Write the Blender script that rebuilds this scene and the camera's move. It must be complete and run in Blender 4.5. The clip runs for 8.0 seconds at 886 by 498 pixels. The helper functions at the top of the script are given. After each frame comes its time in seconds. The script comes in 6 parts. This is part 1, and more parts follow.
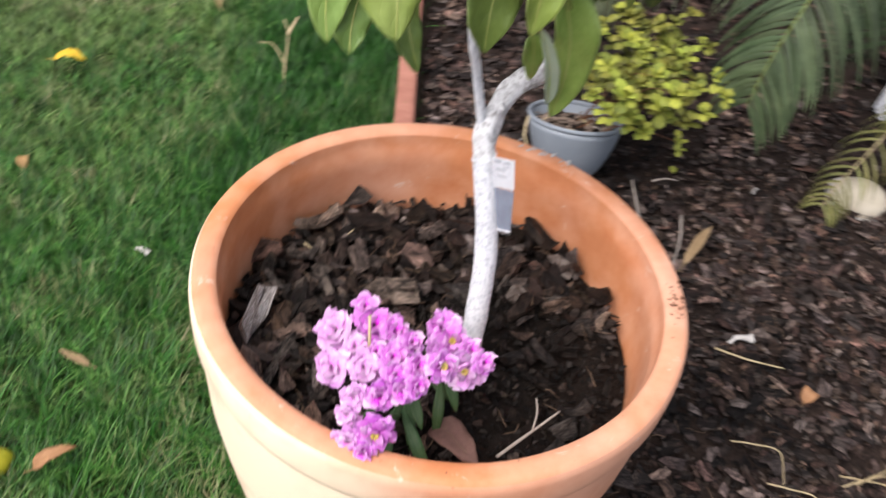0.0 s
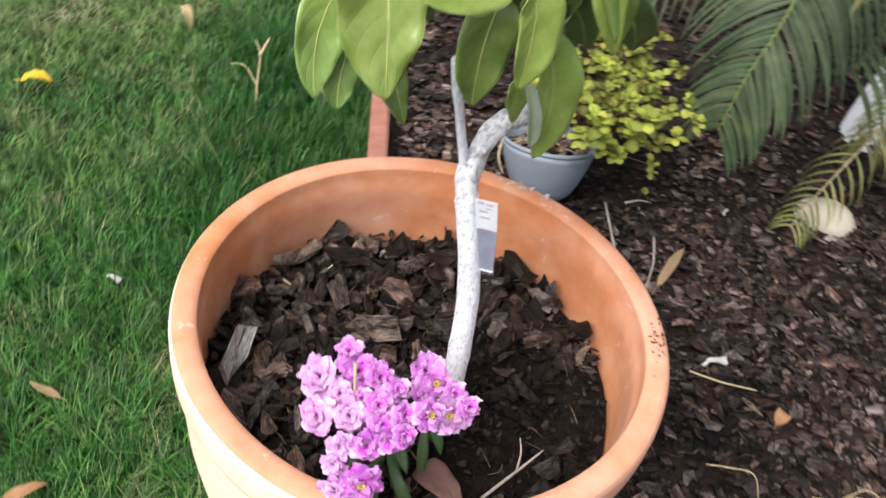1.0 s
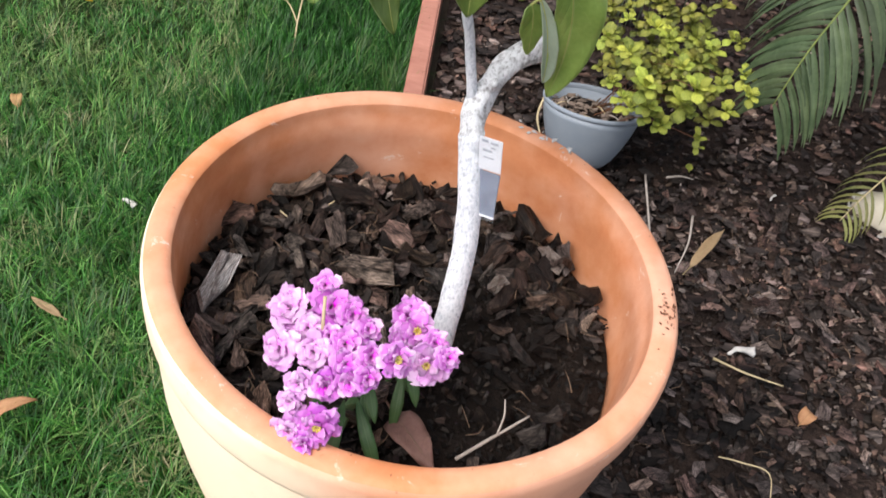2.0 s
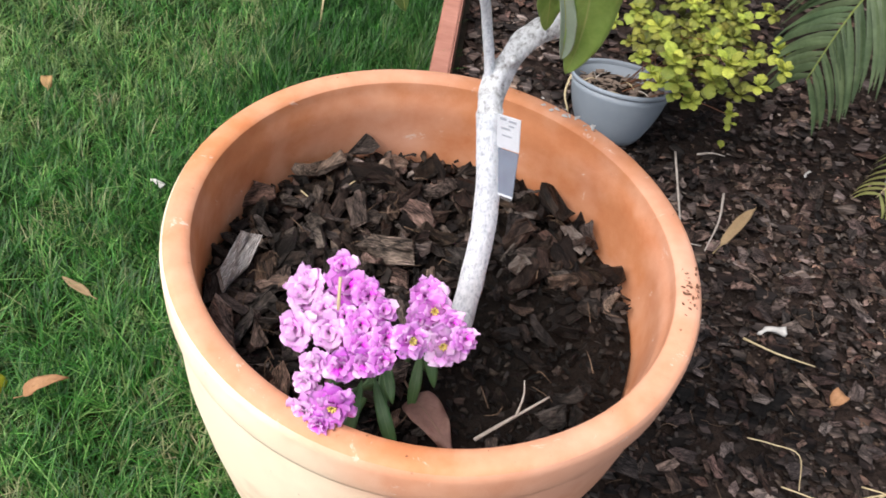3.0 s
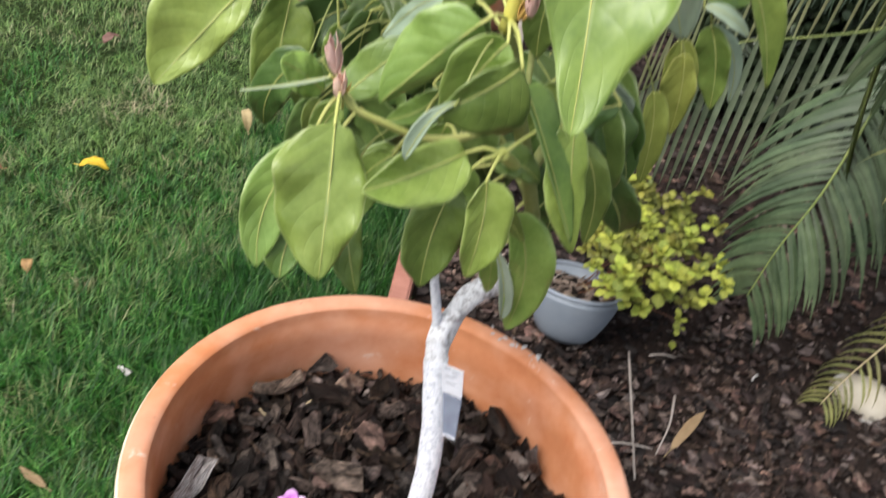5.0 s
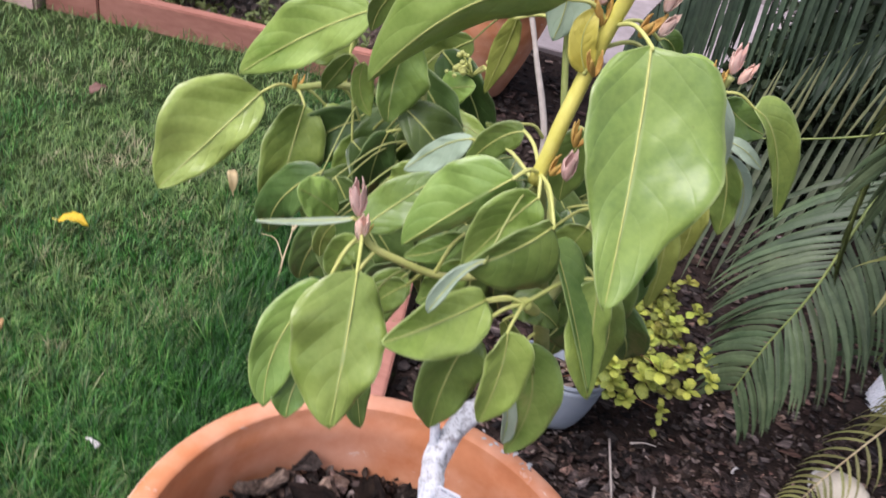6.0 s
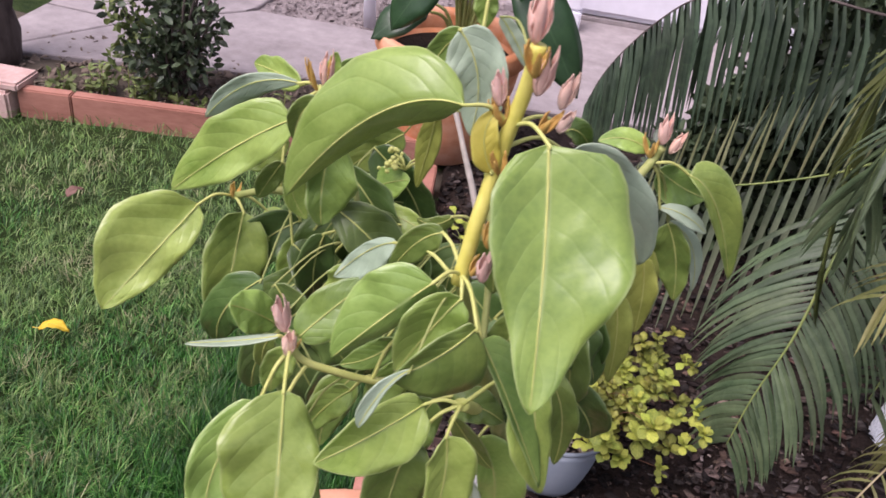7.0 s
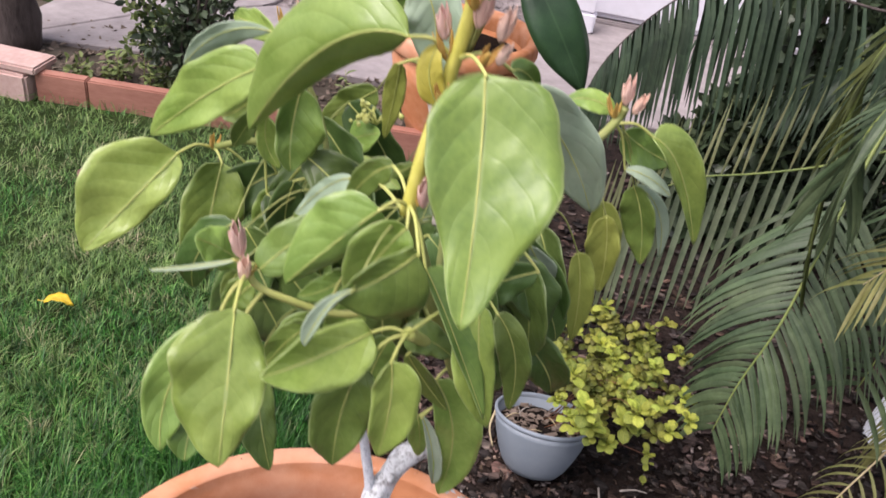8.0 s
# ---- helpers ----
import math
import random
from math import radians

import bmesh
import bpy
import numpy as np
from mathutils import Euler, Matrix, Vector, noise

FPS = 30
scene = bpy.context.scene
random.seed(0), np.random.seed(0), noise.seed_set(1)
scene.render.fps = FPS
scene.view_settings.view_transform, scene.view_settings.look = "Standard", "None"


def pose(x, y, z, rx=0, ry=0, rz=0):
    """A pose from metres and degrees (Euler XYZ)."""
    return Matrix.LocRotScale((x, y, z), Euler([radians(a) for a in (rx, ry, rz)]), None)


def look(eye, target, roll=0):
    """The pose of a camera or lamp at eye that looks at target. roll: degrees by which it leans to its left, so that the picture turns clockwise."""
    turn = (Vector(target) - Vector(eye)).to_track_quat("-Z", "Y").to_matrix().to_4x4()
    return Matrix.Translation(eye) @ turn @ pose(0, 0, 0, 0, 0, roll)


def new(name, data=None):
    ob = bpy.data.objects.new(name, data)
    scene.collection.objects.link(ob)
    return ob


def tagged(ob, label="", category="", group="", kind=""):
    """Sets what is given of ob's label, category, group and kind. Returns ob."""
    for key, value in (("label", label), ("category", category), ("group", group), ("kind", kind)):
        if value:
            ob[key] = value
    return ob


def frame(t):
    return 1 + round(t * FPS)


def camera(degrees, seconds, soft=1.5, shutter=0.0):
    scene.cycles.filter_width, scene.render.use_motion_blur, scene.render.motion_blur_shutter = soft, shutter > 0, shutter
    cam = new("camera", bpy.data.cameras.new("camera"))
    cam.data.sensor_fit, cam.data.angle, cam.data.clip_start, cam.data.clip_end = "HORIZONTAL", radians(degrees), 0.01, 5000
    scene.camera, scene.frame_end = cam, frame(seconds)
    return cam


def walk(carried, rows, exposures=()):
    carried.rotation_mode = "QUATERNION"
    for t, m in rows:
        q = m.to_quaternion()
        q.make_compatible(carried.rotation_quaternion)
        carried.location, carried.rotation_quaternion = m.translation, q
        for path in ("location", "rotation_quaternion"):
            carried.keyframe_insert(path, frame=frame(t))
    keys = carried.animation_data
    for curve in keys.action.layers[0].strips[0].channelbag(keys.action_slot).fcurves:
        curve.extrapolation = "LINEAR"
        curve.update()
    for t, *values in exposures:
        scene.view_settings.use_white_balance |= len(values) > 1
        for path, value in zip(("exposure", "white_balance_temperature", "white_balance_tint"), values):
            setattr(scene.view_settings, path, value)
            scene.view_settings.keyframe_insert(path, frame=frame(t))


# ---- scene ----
cam = camera(55.5, 8.0, 1.6, 0.8)
PATH = [
    (0, (0.061, 0.012, 1.135), (0.023, 1.34, -0.359), 6.5),
    (0.5, (0.025, 0.017, 1.179), (0.145, 1.344, -0.313), 6.9),
    (1, (0.043, 0.035, 1.154), (0.079, 1.382, -0.324), 8.5),
    (1.5, (0.074, 0.054, 1.103), (0.031, 1.373, -0.4), 10.9),
    (3, (0.107, 0.068, 1.095), (-0.029, 1.294, -0.478), 7.9),
    (3.5, (0.108, 0.083, 1.095), (-0.072, 1.298, -0.484), 6.8),
    (4, (0.116, 0.079, 1.137), (-0.101, 1.379, -0.367), 6.2),
    (4.5, (0.124, 0.082, 1.185), (-0.084, 1.505, -0.204), 6.9),
    (4.7, (0.121, 0.086, 1.184), (-0.071, 1.535, -0.18), 7.8),
    (5.8, (0.079, 0.124, 1.24), (-0.029, 1.682, -0.01), 14.8),
    (6, (0.068, 0.136, 1.226), (-0.051, 1.701, -0.014), 13.9),
    (6.5, (0.084, 0.162, 1.245), (-0.069, 1.757, 0.048), 8.5),
    (7, (0.104, 0.164, 1.251), (-0.051, 1.807, 0.12), 8.0),
    (7.5, (0.125, 0.147, 1.254), (-0.041, 1.791, 0.127), 9.2),
    (8, (0.155, 0.13, 1.232), (-0.045, 1.774, 0.111), 8.8),
]
LIGHT = [(0.0, 0.81, 6550, 15), (0.5, 0.86, 6450, 12), (3.5, 0.87, 6450, 11), (4.0, 0.88, 6850, 9), (4.5, 0.85, 6600, 10), (5.8, 0.76, 6250, 17), (6.5, 0.86, 5850, 33), (7.0, 0.79, 6300, 28), (7.5, 0.80, 6400, 24), (8.0, 0.81, 6450, 19)]
walk(cam, [(t, look(eye, target, roll)) for t, eye, target, roll in PATH], LIGHT)

# ---- light ----
scene.world = bpy.data.worlds.new("World")
scene.world.use_nodes = True
wn = scene.world.node_tree
sky = wn.nodes.new("ShaderNodeTexSky")
sky.sky_type, sky.sun_disc = "NISHITA", False
SUN_EL, SUN_AZ = 60.0, 226.0  # degrees; azimuth clockwise from +y
sky.sun_elevation, sky.sun_rotation = radians(SUN_EL), radians(SUN_AZ)
sky.air_density, sky.dust_density = 1.0, 3.0
wn.nodes["Background"].inputs["Strength"].default_value = 0.115
haze = wn.nodes.new("ShaderNodeHueSaturation")
haze.inputs["Saturation"].default_value = 0.45
wn.links.new(sky.outputs[0], haze.inputs["Color"])
wn.links.new(haze.outputs[0], wn.nodes["Background"].inputs["Color"])
sun = new("sun", bpy.data.lights.new("sun", "SUN"))
sun.data.energy, sun.data.angle, sun.data.color = 2.2, radians(44), (1.0, 0.95, 0.89)
sun_from = Vector((math.sin(radians(SUN_AZ)) * math.cos(radians(SUN_EL)), math.cos(radians(SUN_AZ)) * math.cos(radians(SUN_EL)), math.sin(radians(SUN_EL))))
sun.matrix_world = look(sun_from * 20, (0, 0, 0))


# ---- materials ----
def shader(name, rough=0.6, metal=0.0, spec=0.4):
    m = bpy.data.materials.new(name)
    m.use_nodes = True
    b = m.node_tree.nodes["Principled BSDF"]
    b.inputs["Roughness"].default_value, b.inputs["Metallic"].default_value = rough, metal
    b.inputs["Specular IOR Level"].default_value = spec
    return m, m.node_tree, b


def node(nt, kind, ins=()):
    n = nt.nodes.new(kind)
    for key, value in dict(ins).items():
        if isinstance(value, bpy.types.NodeSocket):
            nt.links.new(value, n.inputs[key])
        else:
            n.inputs[key].default_value = value
    return n


def mathn(nt, op, a, b=0.0):
    n = node(nt, "ShaderNodeMath", {0: a, 1: b})
    n.operation = op
    return n.outputs[0]


def noisen(nt, scale, detail=4.0, vec=None, rough=0.55, dist=0.0):
    ins = {"Scale": scale, "Detail": detail, "Roughness": rough, "Distortion": dist}
    if vec is None:
        vec = node(nt, "ShaderNodeTexCoord").outputs["Object"]
    ins["Vector"] = vec
    return node(nt, "ShaderNodeTexNoise", ins).outputs["Fac"]


def ramp(nt, fac, *stops):
    r = node(nt, "ShaderNodeValToRGB", {"Fac": fac})
    els = r.color_ramp.elements
    while len(els) < len(stops):
        els.new(0.5)
    for e, (p, c) in zip(els, stops):
        e.position, e.color = p, (*c, 1) if not isinstance(c, float) else (c, c, c, 1)
    return r.outputs["Color"]


def mixc(nt, fac, a, b, mode="MIX"):
    n = nt.nodes.new("ShaderNodeMix")
    n.data_type, n.blend_type = "RGBA", mode
    for i, v in ((0, fac), (6, a), (7, b)):
        if isinstance(v, bpy.types.NodeSocket):
            nt.links.new(v, n.inputs[i])
        elif i == 0:
            n.inputs[i].default_value = v
        else:
            n.inputs[i].default_value = (*v, 1)
    return n.outputs[2]


def bumpn(nt, b, height, strength=0.4, dist=0.002):
    n = node(nt, "ShaderNodeBump", {"Height": height, "Strength": strength, "Distance": dist})
    nt.links.new(n.outputs[0], b.inputs["Normal"])


def simple(name, dark, light, scale=40.0, rough=0.7, bump=0.4, dist=0.002, spec=0.35, metal=0.0, vary=0.0, stretch=None):
    """Two colours mixed by noise at two scales, with fine relief; vary shifts the brightness object by object."""
    m, nt, b = shader(name, rough, metal, spec)
    co = node(nt, "ShaderNodeTexCoord").outputs["Object"]
    if stretch:
        co = node(nt, "ShaderNodeMapping", {"Vector": co, "Scale": stretch}).outputs[0]
    big, fine = noisen(nt, scale * 0.15, 3, co), noisen(nt, scale, 6, co, 0.65)
    f = mathn(nt, "ADD", mathn(nt, "MULTIPLY", big, 0.5), mathn(nt, "MULTIPLY", fine, 0.5))
    c = ramp(nt, f, (0.32, dark), (0.68, light))
    if vary:
        r = node(nt, "ShaderNodeObjectInfo").outputs["Random"]
        v = mathn(nt, "ADD", mathn(nt, "MULTIPLY", r, vary), 1 - vary / 2)
        c = node(nt, "ShaderNodeHueSaturation", {"Color": c, "Value": v}).outputs[0]
    nt.links.new(c, b.inputs["Base Color"])
    bumpn(nt, b, fine, bump, dist)
    return m


def terracotta(name, pale, lime_lit=False):
    """Fired clay with lime bloom, rubbed dark marks and fine grain."""
    m, nt, b = shader(name, 0.78, 0.0, 0.25)
    big, mid, fine = noisen(nt, 5.0, 4), noisen(nt, 26.0, 5), noisen(nt, 420.0, 4)
    c = ramp(nt, mid, (0.3, (0.56, 0.205, 0.085)), (0.7, (0.68, 0.295, 0.14)))
    bloom = ramp(nt, mathn(nt, "ADD", mathn(nt, "MULTIPLY", big, 0.75), mathn(nt, "MULTIPLY", mid, 0.25)), (0.5 - pale * 0.5, 0.0), (0.78 - pale * 0.5, 0.75 if pale < 0.3 else 0.95))
    if lime_lit:
        # Paler towards one side: lime bloom, with the sunlight on that side painted in.
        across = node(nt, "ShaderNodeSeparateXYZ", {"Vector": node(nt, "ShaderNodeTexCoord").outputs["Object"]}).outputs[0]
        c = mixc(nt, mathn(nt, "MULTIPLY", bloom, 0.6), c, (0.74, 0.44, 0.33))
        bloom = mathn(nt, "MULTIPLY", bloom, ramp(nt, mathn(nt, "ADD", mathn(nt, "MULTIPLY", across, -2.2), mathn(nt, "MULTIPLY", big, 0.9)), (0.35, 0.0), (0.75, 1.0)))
    c = mixc(nt, bloom, c, (0.90, 0.80, 0.60) if lime_lit else (0.74, 0.45, 0.34))
    spots = ramp(nt, noisen(nt, 95.0, 3, None, 0.7), (0.70, 0.0), (0.76, 0.8))
    c = mixc(nt, mathn(nt, "MULTIPLY", spots, 0.45), c, (0.16, 0.06, 0.03))
    lime = ramp(nt, noisen(nt, 34.0, 6, None, 0.75, 0.6), (0.635, 0.0), (0.68, 1.0))
    c = mixc(nt, mathn(nt, "MULTIPLY", lime, 0.55), c, (0.78, 0.66, 0.56))
    nt.links.new(c, b.inputs["Base Color"])
    bumpn(nt, b, mathn(nt, "ADD", fine, mathn(nt, "MULTIPLY", mid, 1.5)), 0.25, 0.0012)
    return m


def leafy(name, dark, light, vein, rough=0.42, through_light=0.22, laterals=5.5, vary=0.35, island=False, spec=0.45):
    """A leaf's skin: paler side veins from the map across and along the blade, mottling, and some light let through."""
    m, nt, b = shader(name, rough, 0.0, spec)
    uv = node(nt, "ShaderNodeSeparateXYZ", {"Vector": node(nt, "ShaderNodeTexCoord").outputs["UV"]})
    off = mathn(nt, "ABSOLUTE", mathn(nt, "SUBTRACT", uv.outputs[0], 0.5))
    bow = mathn(nt, "ADD", mathn(nt, "MULTIPLY", off, laterals * 0.35), mathn(nt, "MULTIPLY", mathn(nt, "MULTIPLY", off, off), laterals * 0.75))
    run = mathn(nt, "SUBTRACT", mathn(nt, "MULTIPLY", uv.outputs[1], laterals), bow)
    run = mathn(nt, "ADD", run, mathn(nt, "MULTIPLY", noisen(nt, 16.0, 2), 1.0))
    tri = mathn(nt, "ABSOLUTE", mathn(nt, "SUBTRACT", mathn(nt, "FRACT", run), 0.5))
    side = ramp(nt, tri, (0.0, 1.0), (0.014, 0.5), (0.040, 0.0))
    rib = ramp(nt, off, (0.0, 1.0), (0.012, 0.85), (0.03, 0.0))
    margin = ramp(nt, off, (0.478, 0.0), (0.494, 1.0))
    veins = mathn(nt, "MAXIMUM", mathn(nt, "MAXIMUM", mathn(nt, "MULTIPLY", side, 0.20), rib), mathn(nt, "MULTIPLY", margin, 0.8))
    big, fine = noisen(nt, 22.0, 4), noisen(nt, 260.0, 4)
    c = ramp(nt, mathn(nt, "ADD", mathn(nt, "MULTIPLY", big, 0.75), mathn(nt, "MULTIPLY", fine, 0.25)), (0.3, dark), (0.7, light))
    rnd = node(nt, "ShaderNodeNewGeometry").outputs["Random Per Island"] if island else node(nt, "ShaderNodeObjectInfo").outputs["Random"]
    hue = mathn(nt, "ADD", mathn(nt, "MULTIPLY", rnd, -0.03), 0.515)
    val = mathn(nt, "ADD", mathn(nt, "MULTIPLY", mathn(nt, "FRACT", mathn(nt, "MULTIPLY", rnd, 7.3)), vary), 1 - vary / 2)
    c = node(nt, "ShaderNodeHueSaturation", {"Color": c, "Hue": hue, "Value": val}).outputs[0]
    c = mixc(nt, mathn(nt, "MULTIPLY", veins, 0.45), c, vein)
    freck = ramp(nt, noisen(nt, 120.0, 2, None, 0.5), (0.79, 0.0), (0.83, 0.5))
    c = mixc(nt, mathn(nt, "MULTIPLY", freck, 0.4), c, (0.10, 0.07, 0.02))
    nt.links.new(c, b.inputs["Base Color"])
    bulge = ramp(nt, tri, (0.0, 0.0), (0.09, 0.75), (0.22, 1.0))
    bumpn(nt, b, mathn(nt, "ADD", mathn(nt, "ADD", mathn(nt, "MULTIPLY", bulge, 0.13), mathn(nt, "MULTIPLY", fine, 0.05)), mathn(nt, "MULTIPLY", big, 0.9)), 0.5, 0.0026)
    if through_light:
        tr = node(nt, "ShaderNodeBsdfTranslucent", {"Color": c})
        mx = node(nt, "ShaderNodeMixShader", {0: through_light, 1: b.outputs[0], 2: tr.outputs[0]})
        nt.links.new(mx.outputs[0], nt.nodes["Material Output"].inputs[0])
    return m


def petal_skin(name, pale):
    """Magenta at the petal's foot, pale mauve at its lip."""
    m, nt, b = shader(name, 0.65, 0.0, 0.2)
    along = node(nt, "ShaderNodeSeparateXYZ", {"Vector": node(nt, "ShaderNodeTexCoord").outputs["UV"]}).outputs[1]
    rnd = node(nt, "ShaderNodeNewGeometry").outputs["Random Per Island"]
    f = mathn(nt, "ADD", along, mathn(nt, "MULTIPLY", mathn(nt, "SUBTRACT", noisen(nt, 160.0, 3), 0.5), 0.5))
    c = ramp(nt, f, (0.0, (0.56, 0.08, 0.50)), (0.35, (0.74, 0.23, 0.73)), (0.8, (0.82, 0.36, 0.83)), (1.05, (0.93, 0.62, 0.93)))
    c = mixc(nt, ramp(nt, mathn(nt, "FRACT", mathn(nt, "MULTIPLY", rnd, 3.7)), (0.5, 0.0), (0.95, 0.7)), c, (0.97, 0.82, 0.95))
    whole = node(nt, "ShaderNodeObjectInfo").outputs["Random"]
    c = mixc(nt, ramp(nt, whole, (0.0, 0.35), (0.5, 0.0)), c, (0.60, 0.16, 0.60))
    c = mixc(nt, pale, c, (0.93, 0.74, 0.91))
    v = mathn(nt, "ADD", mathn(nt, "MULTIPLY", rnd, 0.55), 0.74)
    c = node(nt, "ShaderNodeHueSaturation", {"Color": c, "Value": v, "Hue": mathn(nt, "ADD", 0.485, mathn(nt, "MULTIPLY", mathn(nt, "FRACT", mathn(nt, "MULTIPLY", rnd, 11.3)), 0.03)), "Saturation": mathn(nt, "ADD", mathn(nt, "MULTIPLY", mathn(nt, "FRACT", mathn(nt, "MULTIPLY", rnd, 5.3)), 0.5), 0.8)}).outputs[0]
    nt.links.new(c, b.inputs["Base Color"])
    bumpn(nt, b, noisen(nt, 300.0, 3), 0.2, 0.0006)
    tr = node(nt, "ShaderNodeBsdfTranslucent", {"Color": c})
    mx = node(nt, "ShaderNodeMixShader", {0: 0.4, 1: b.outputs[0], 2: tr.outputs[0]})
    nt.links.new(mx.outputs[0], nt.nodes["Material Output"].inputs[0])
    return m


def barky(name, dark, light, vary=0.9, island=False, rough=0.85):
    m, nt, b = shader(name, rough, 0.0, 0.2)
    co = node(nt, "ShaderNodeTexCoord").outputs["Object"]
    st = node(nt, "ShaderNodeMapping", {"Vector": co, "Scale": (4.0, 30, 30)}).outputs[0]
    grain, big = noisen(nt, 1.0, 6, st, 0.7, 0.5), noisen(nt, 2.2, 5, co)
    rnd = node(nt, "ShaderNodeNewGeometry").outputs["Random Per Island"] if island else node(nt, "ShaderNodeObjectInfo").outputs["Random"]
    f = mathn(nt, "ADD", mathn(nt, "MULTIPLY", grain, 0.6), mathn(nt, "MULTIPLY", big, 0.4))
    c = ramp(nt, f, (0.42, dark), (0.63, light))
    fibre = noisen(nt, 1.0, 4, node(nt, "ShaderNodeMapping", {"Vector": co, "Scale": (9.0, 110, 70)}).outputs[0], 0.65, 0.2)
    c = node(nt, "ShaderNodeHueSaturation", {"Color": c, "Value": ramp(nt, fibre, (0.36, 0.45), (0.55, 1.0), (0.68, 2.0))}).outputs[0]
    v = mathn(nt, "ADD", mathn(nt, "MULTIPLY", mathn(nt, "POWER", rnd, 3.0), vary * 2.0), 1 - vary * 0.52)
    s = mathn(nt, "ADD", mathn(nt, "MULTIPLY", mathn(nt, "FRACT", mathn(nt, "MULTIPLY", rnd, 13.7)), 0.7), 0.55)
    c = node(nt, "ShaderNodeHueSaturation", {"Color": c, "Value": v, "Saturation": s, "Hue": mathn(nt, "ADD", 0.485, mathn(nt, "MULTIPLY", mathn(nt, "FRACT", mathn(nt, "MULTIPLY", rnd, 5.9)), 0.03))}).outputs[0]
    nt.links.new(c, b.inputs["Base Color"])
    bumpn(nt, b, mathn(nt, "ADD", f, mathn(nt, "MULTIPLY", fibre, 0.35)), 1.0, 0.0045)
    return m


def limed_bark(name, coarse, pit, mid, ridge_top, relief):
    """Furrowed bark with lime left on its ridges."""
    m, nt, b = shader(name, 0.85, 0.0, 0.2)
    co = node(nt, "ShaderNodeTexCoord").outputs["Object"]
    st = node(nt, "ShaderNodeMapping", {"Vector": co, "Scale": (1.0, 1.0, 0.45)}).outputs[0]
    ridge, fine = noisen(nt, coarse, 6, st, 0.7, 0.3), noisen(nt, 420.0, 4, co)
    f = mathn(nt, "ADD", mathn(nt, "MULTIPLY", ridge, 0.8), mathn(nt, "MULTIPLY", fine, 0.2))
    c = ramp(nt, f, (0.36, pit), (0.45, mid), (0.54, ridge_top))
    nt.links.new(c, b.inputs["Base Color"])
    bumpn(nt, b, f, 1.0, relief)
    return m


def grassy(name, green_a, green_b, straw, tip=(0.20, 0.37, 0.13)):
    m, nt, b = shader(name, 0.45, 0.0, 0.35)
    rnd = node(nt, "ShaderNodeNewGeometry").outputs["Random Per Island"]
    c = ramp(nt, rnd, (0.0, green_a), (0.75, green_b), (1.0, tip))
    clump = mathn(nt, "ADD", mathn(nt, "MULTIPLY", noisen(nt, 26.0, 4, None, 0.65), 2.6), -0.3)
    c = node(nt, "ShaderNodeHueSaturation", {"Color": c, "Value": clump}).outputs[0]
    patch = noisen(nt, 5.0, 4)
    dry = mathn(nt, "ADD", mathn(nt, "MULTIPLY", patch, 0.55), mathn(nt, "ADD", mathn(nt, "MULTIPLY", noisen(nt, 17.0, 3), 0.35), mathn(nt, "MULTIPLY", mathn(nt, "FRACT", mathn(nt, "MULTIPLY", rnd, 9.1)), 0.26)))
    c = mixc(nt, ramp(nt, dry, (0.67, 0.0), (0.79, 1.0)), c, straw)
    nt.links.new(c, b.inputs["Base Color"])
    tr = node(nt, "ShaderNodeBsdfTranslucent", {"Color": c})
    mx = node(nt, "ShaderNodeMixShader", {0: 0.25, 1: b.outputs[0], 2: tr.outputs[0]})
    nt.links.new(mx.outputs[0], nt.nodes["Material Output"].inputs[0])
    return m


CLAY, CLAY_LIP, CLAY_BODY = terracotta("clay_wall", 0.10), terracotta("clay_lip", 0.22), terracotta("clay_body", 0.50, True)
LEAF = leafy("leaf_upper", (0.140, 0.240, 0.048), (0.340, 0.465, 0.105), (0.54, 0.62, 0.30), 0.37, 0.28, 6.0, 0.7, False, 0.65)
# Lighter copy of the upper leaf: sunlight on front leaves put into its colour.
LEAF_SUNLIT = leafy("leaf_sunlit", (0.20, 0.32, 0.055), (0.42, 0.56, 0.145), (0.58, 0.66, 0.30), 0.30, 0.28, 6.0, 0.3, False, 0.65)
# Darker copy of the upper leaf: shade inside the crown put into its colour.
LEAF_SHADED = leafy("leaf_shaded", (0.060, 0.115, 0.026), (0.145, 0.225, 0.060), (0.40, 0.48, 0.22), 0.34, 0.22, 6.0, 0.6, False, 0.6)
LEAF_UNDER = leafy("leaf_under", (0.34, 0.44, 0.31), (0.50, 0.60, 0.44), (0.66, 0.75, 0.56), 0.5, 0.25, 6.5, 0.2)
LEAF_YOUNG = leafy("leaf_young", (0.46, 0.44, 0.05), (0.62, 0.58, 0.12), (0.66, 0.64, 0.24), 0.45, 0.3, 6.0, 0.2)
LEAF_OLD = leafy("leaf_old", (0.18, 0.215, 0.038), (0.31, 0.345, 0.075), (0.40, 0.36, 0.14), 0.55)
STALK = simple("petiole_yellow_green", (0.38, 0.42, 0.10), (0.56, 0.56, 0.20), 160, 0.5, 0.3, 0.001)
SHOOT = simple("yellow_shoot", (0.50, 0.47, 0.07), (0.68, 0.63, 0.17), 120, 0.45, 0.3, 0.001)
TWIG = simple("green_twig", (0.20, 0.25, 0.06), (0.34, 0.35, 0.13), 150, 0.6, 0.5, 0.001)
PAINT = limed_bark("limewashed_bark", 330.0, (0.46, 0.49, 0.54), (0.69, 0.72, 0.77), (0.87, 0.89, 0.93), 0.0035)
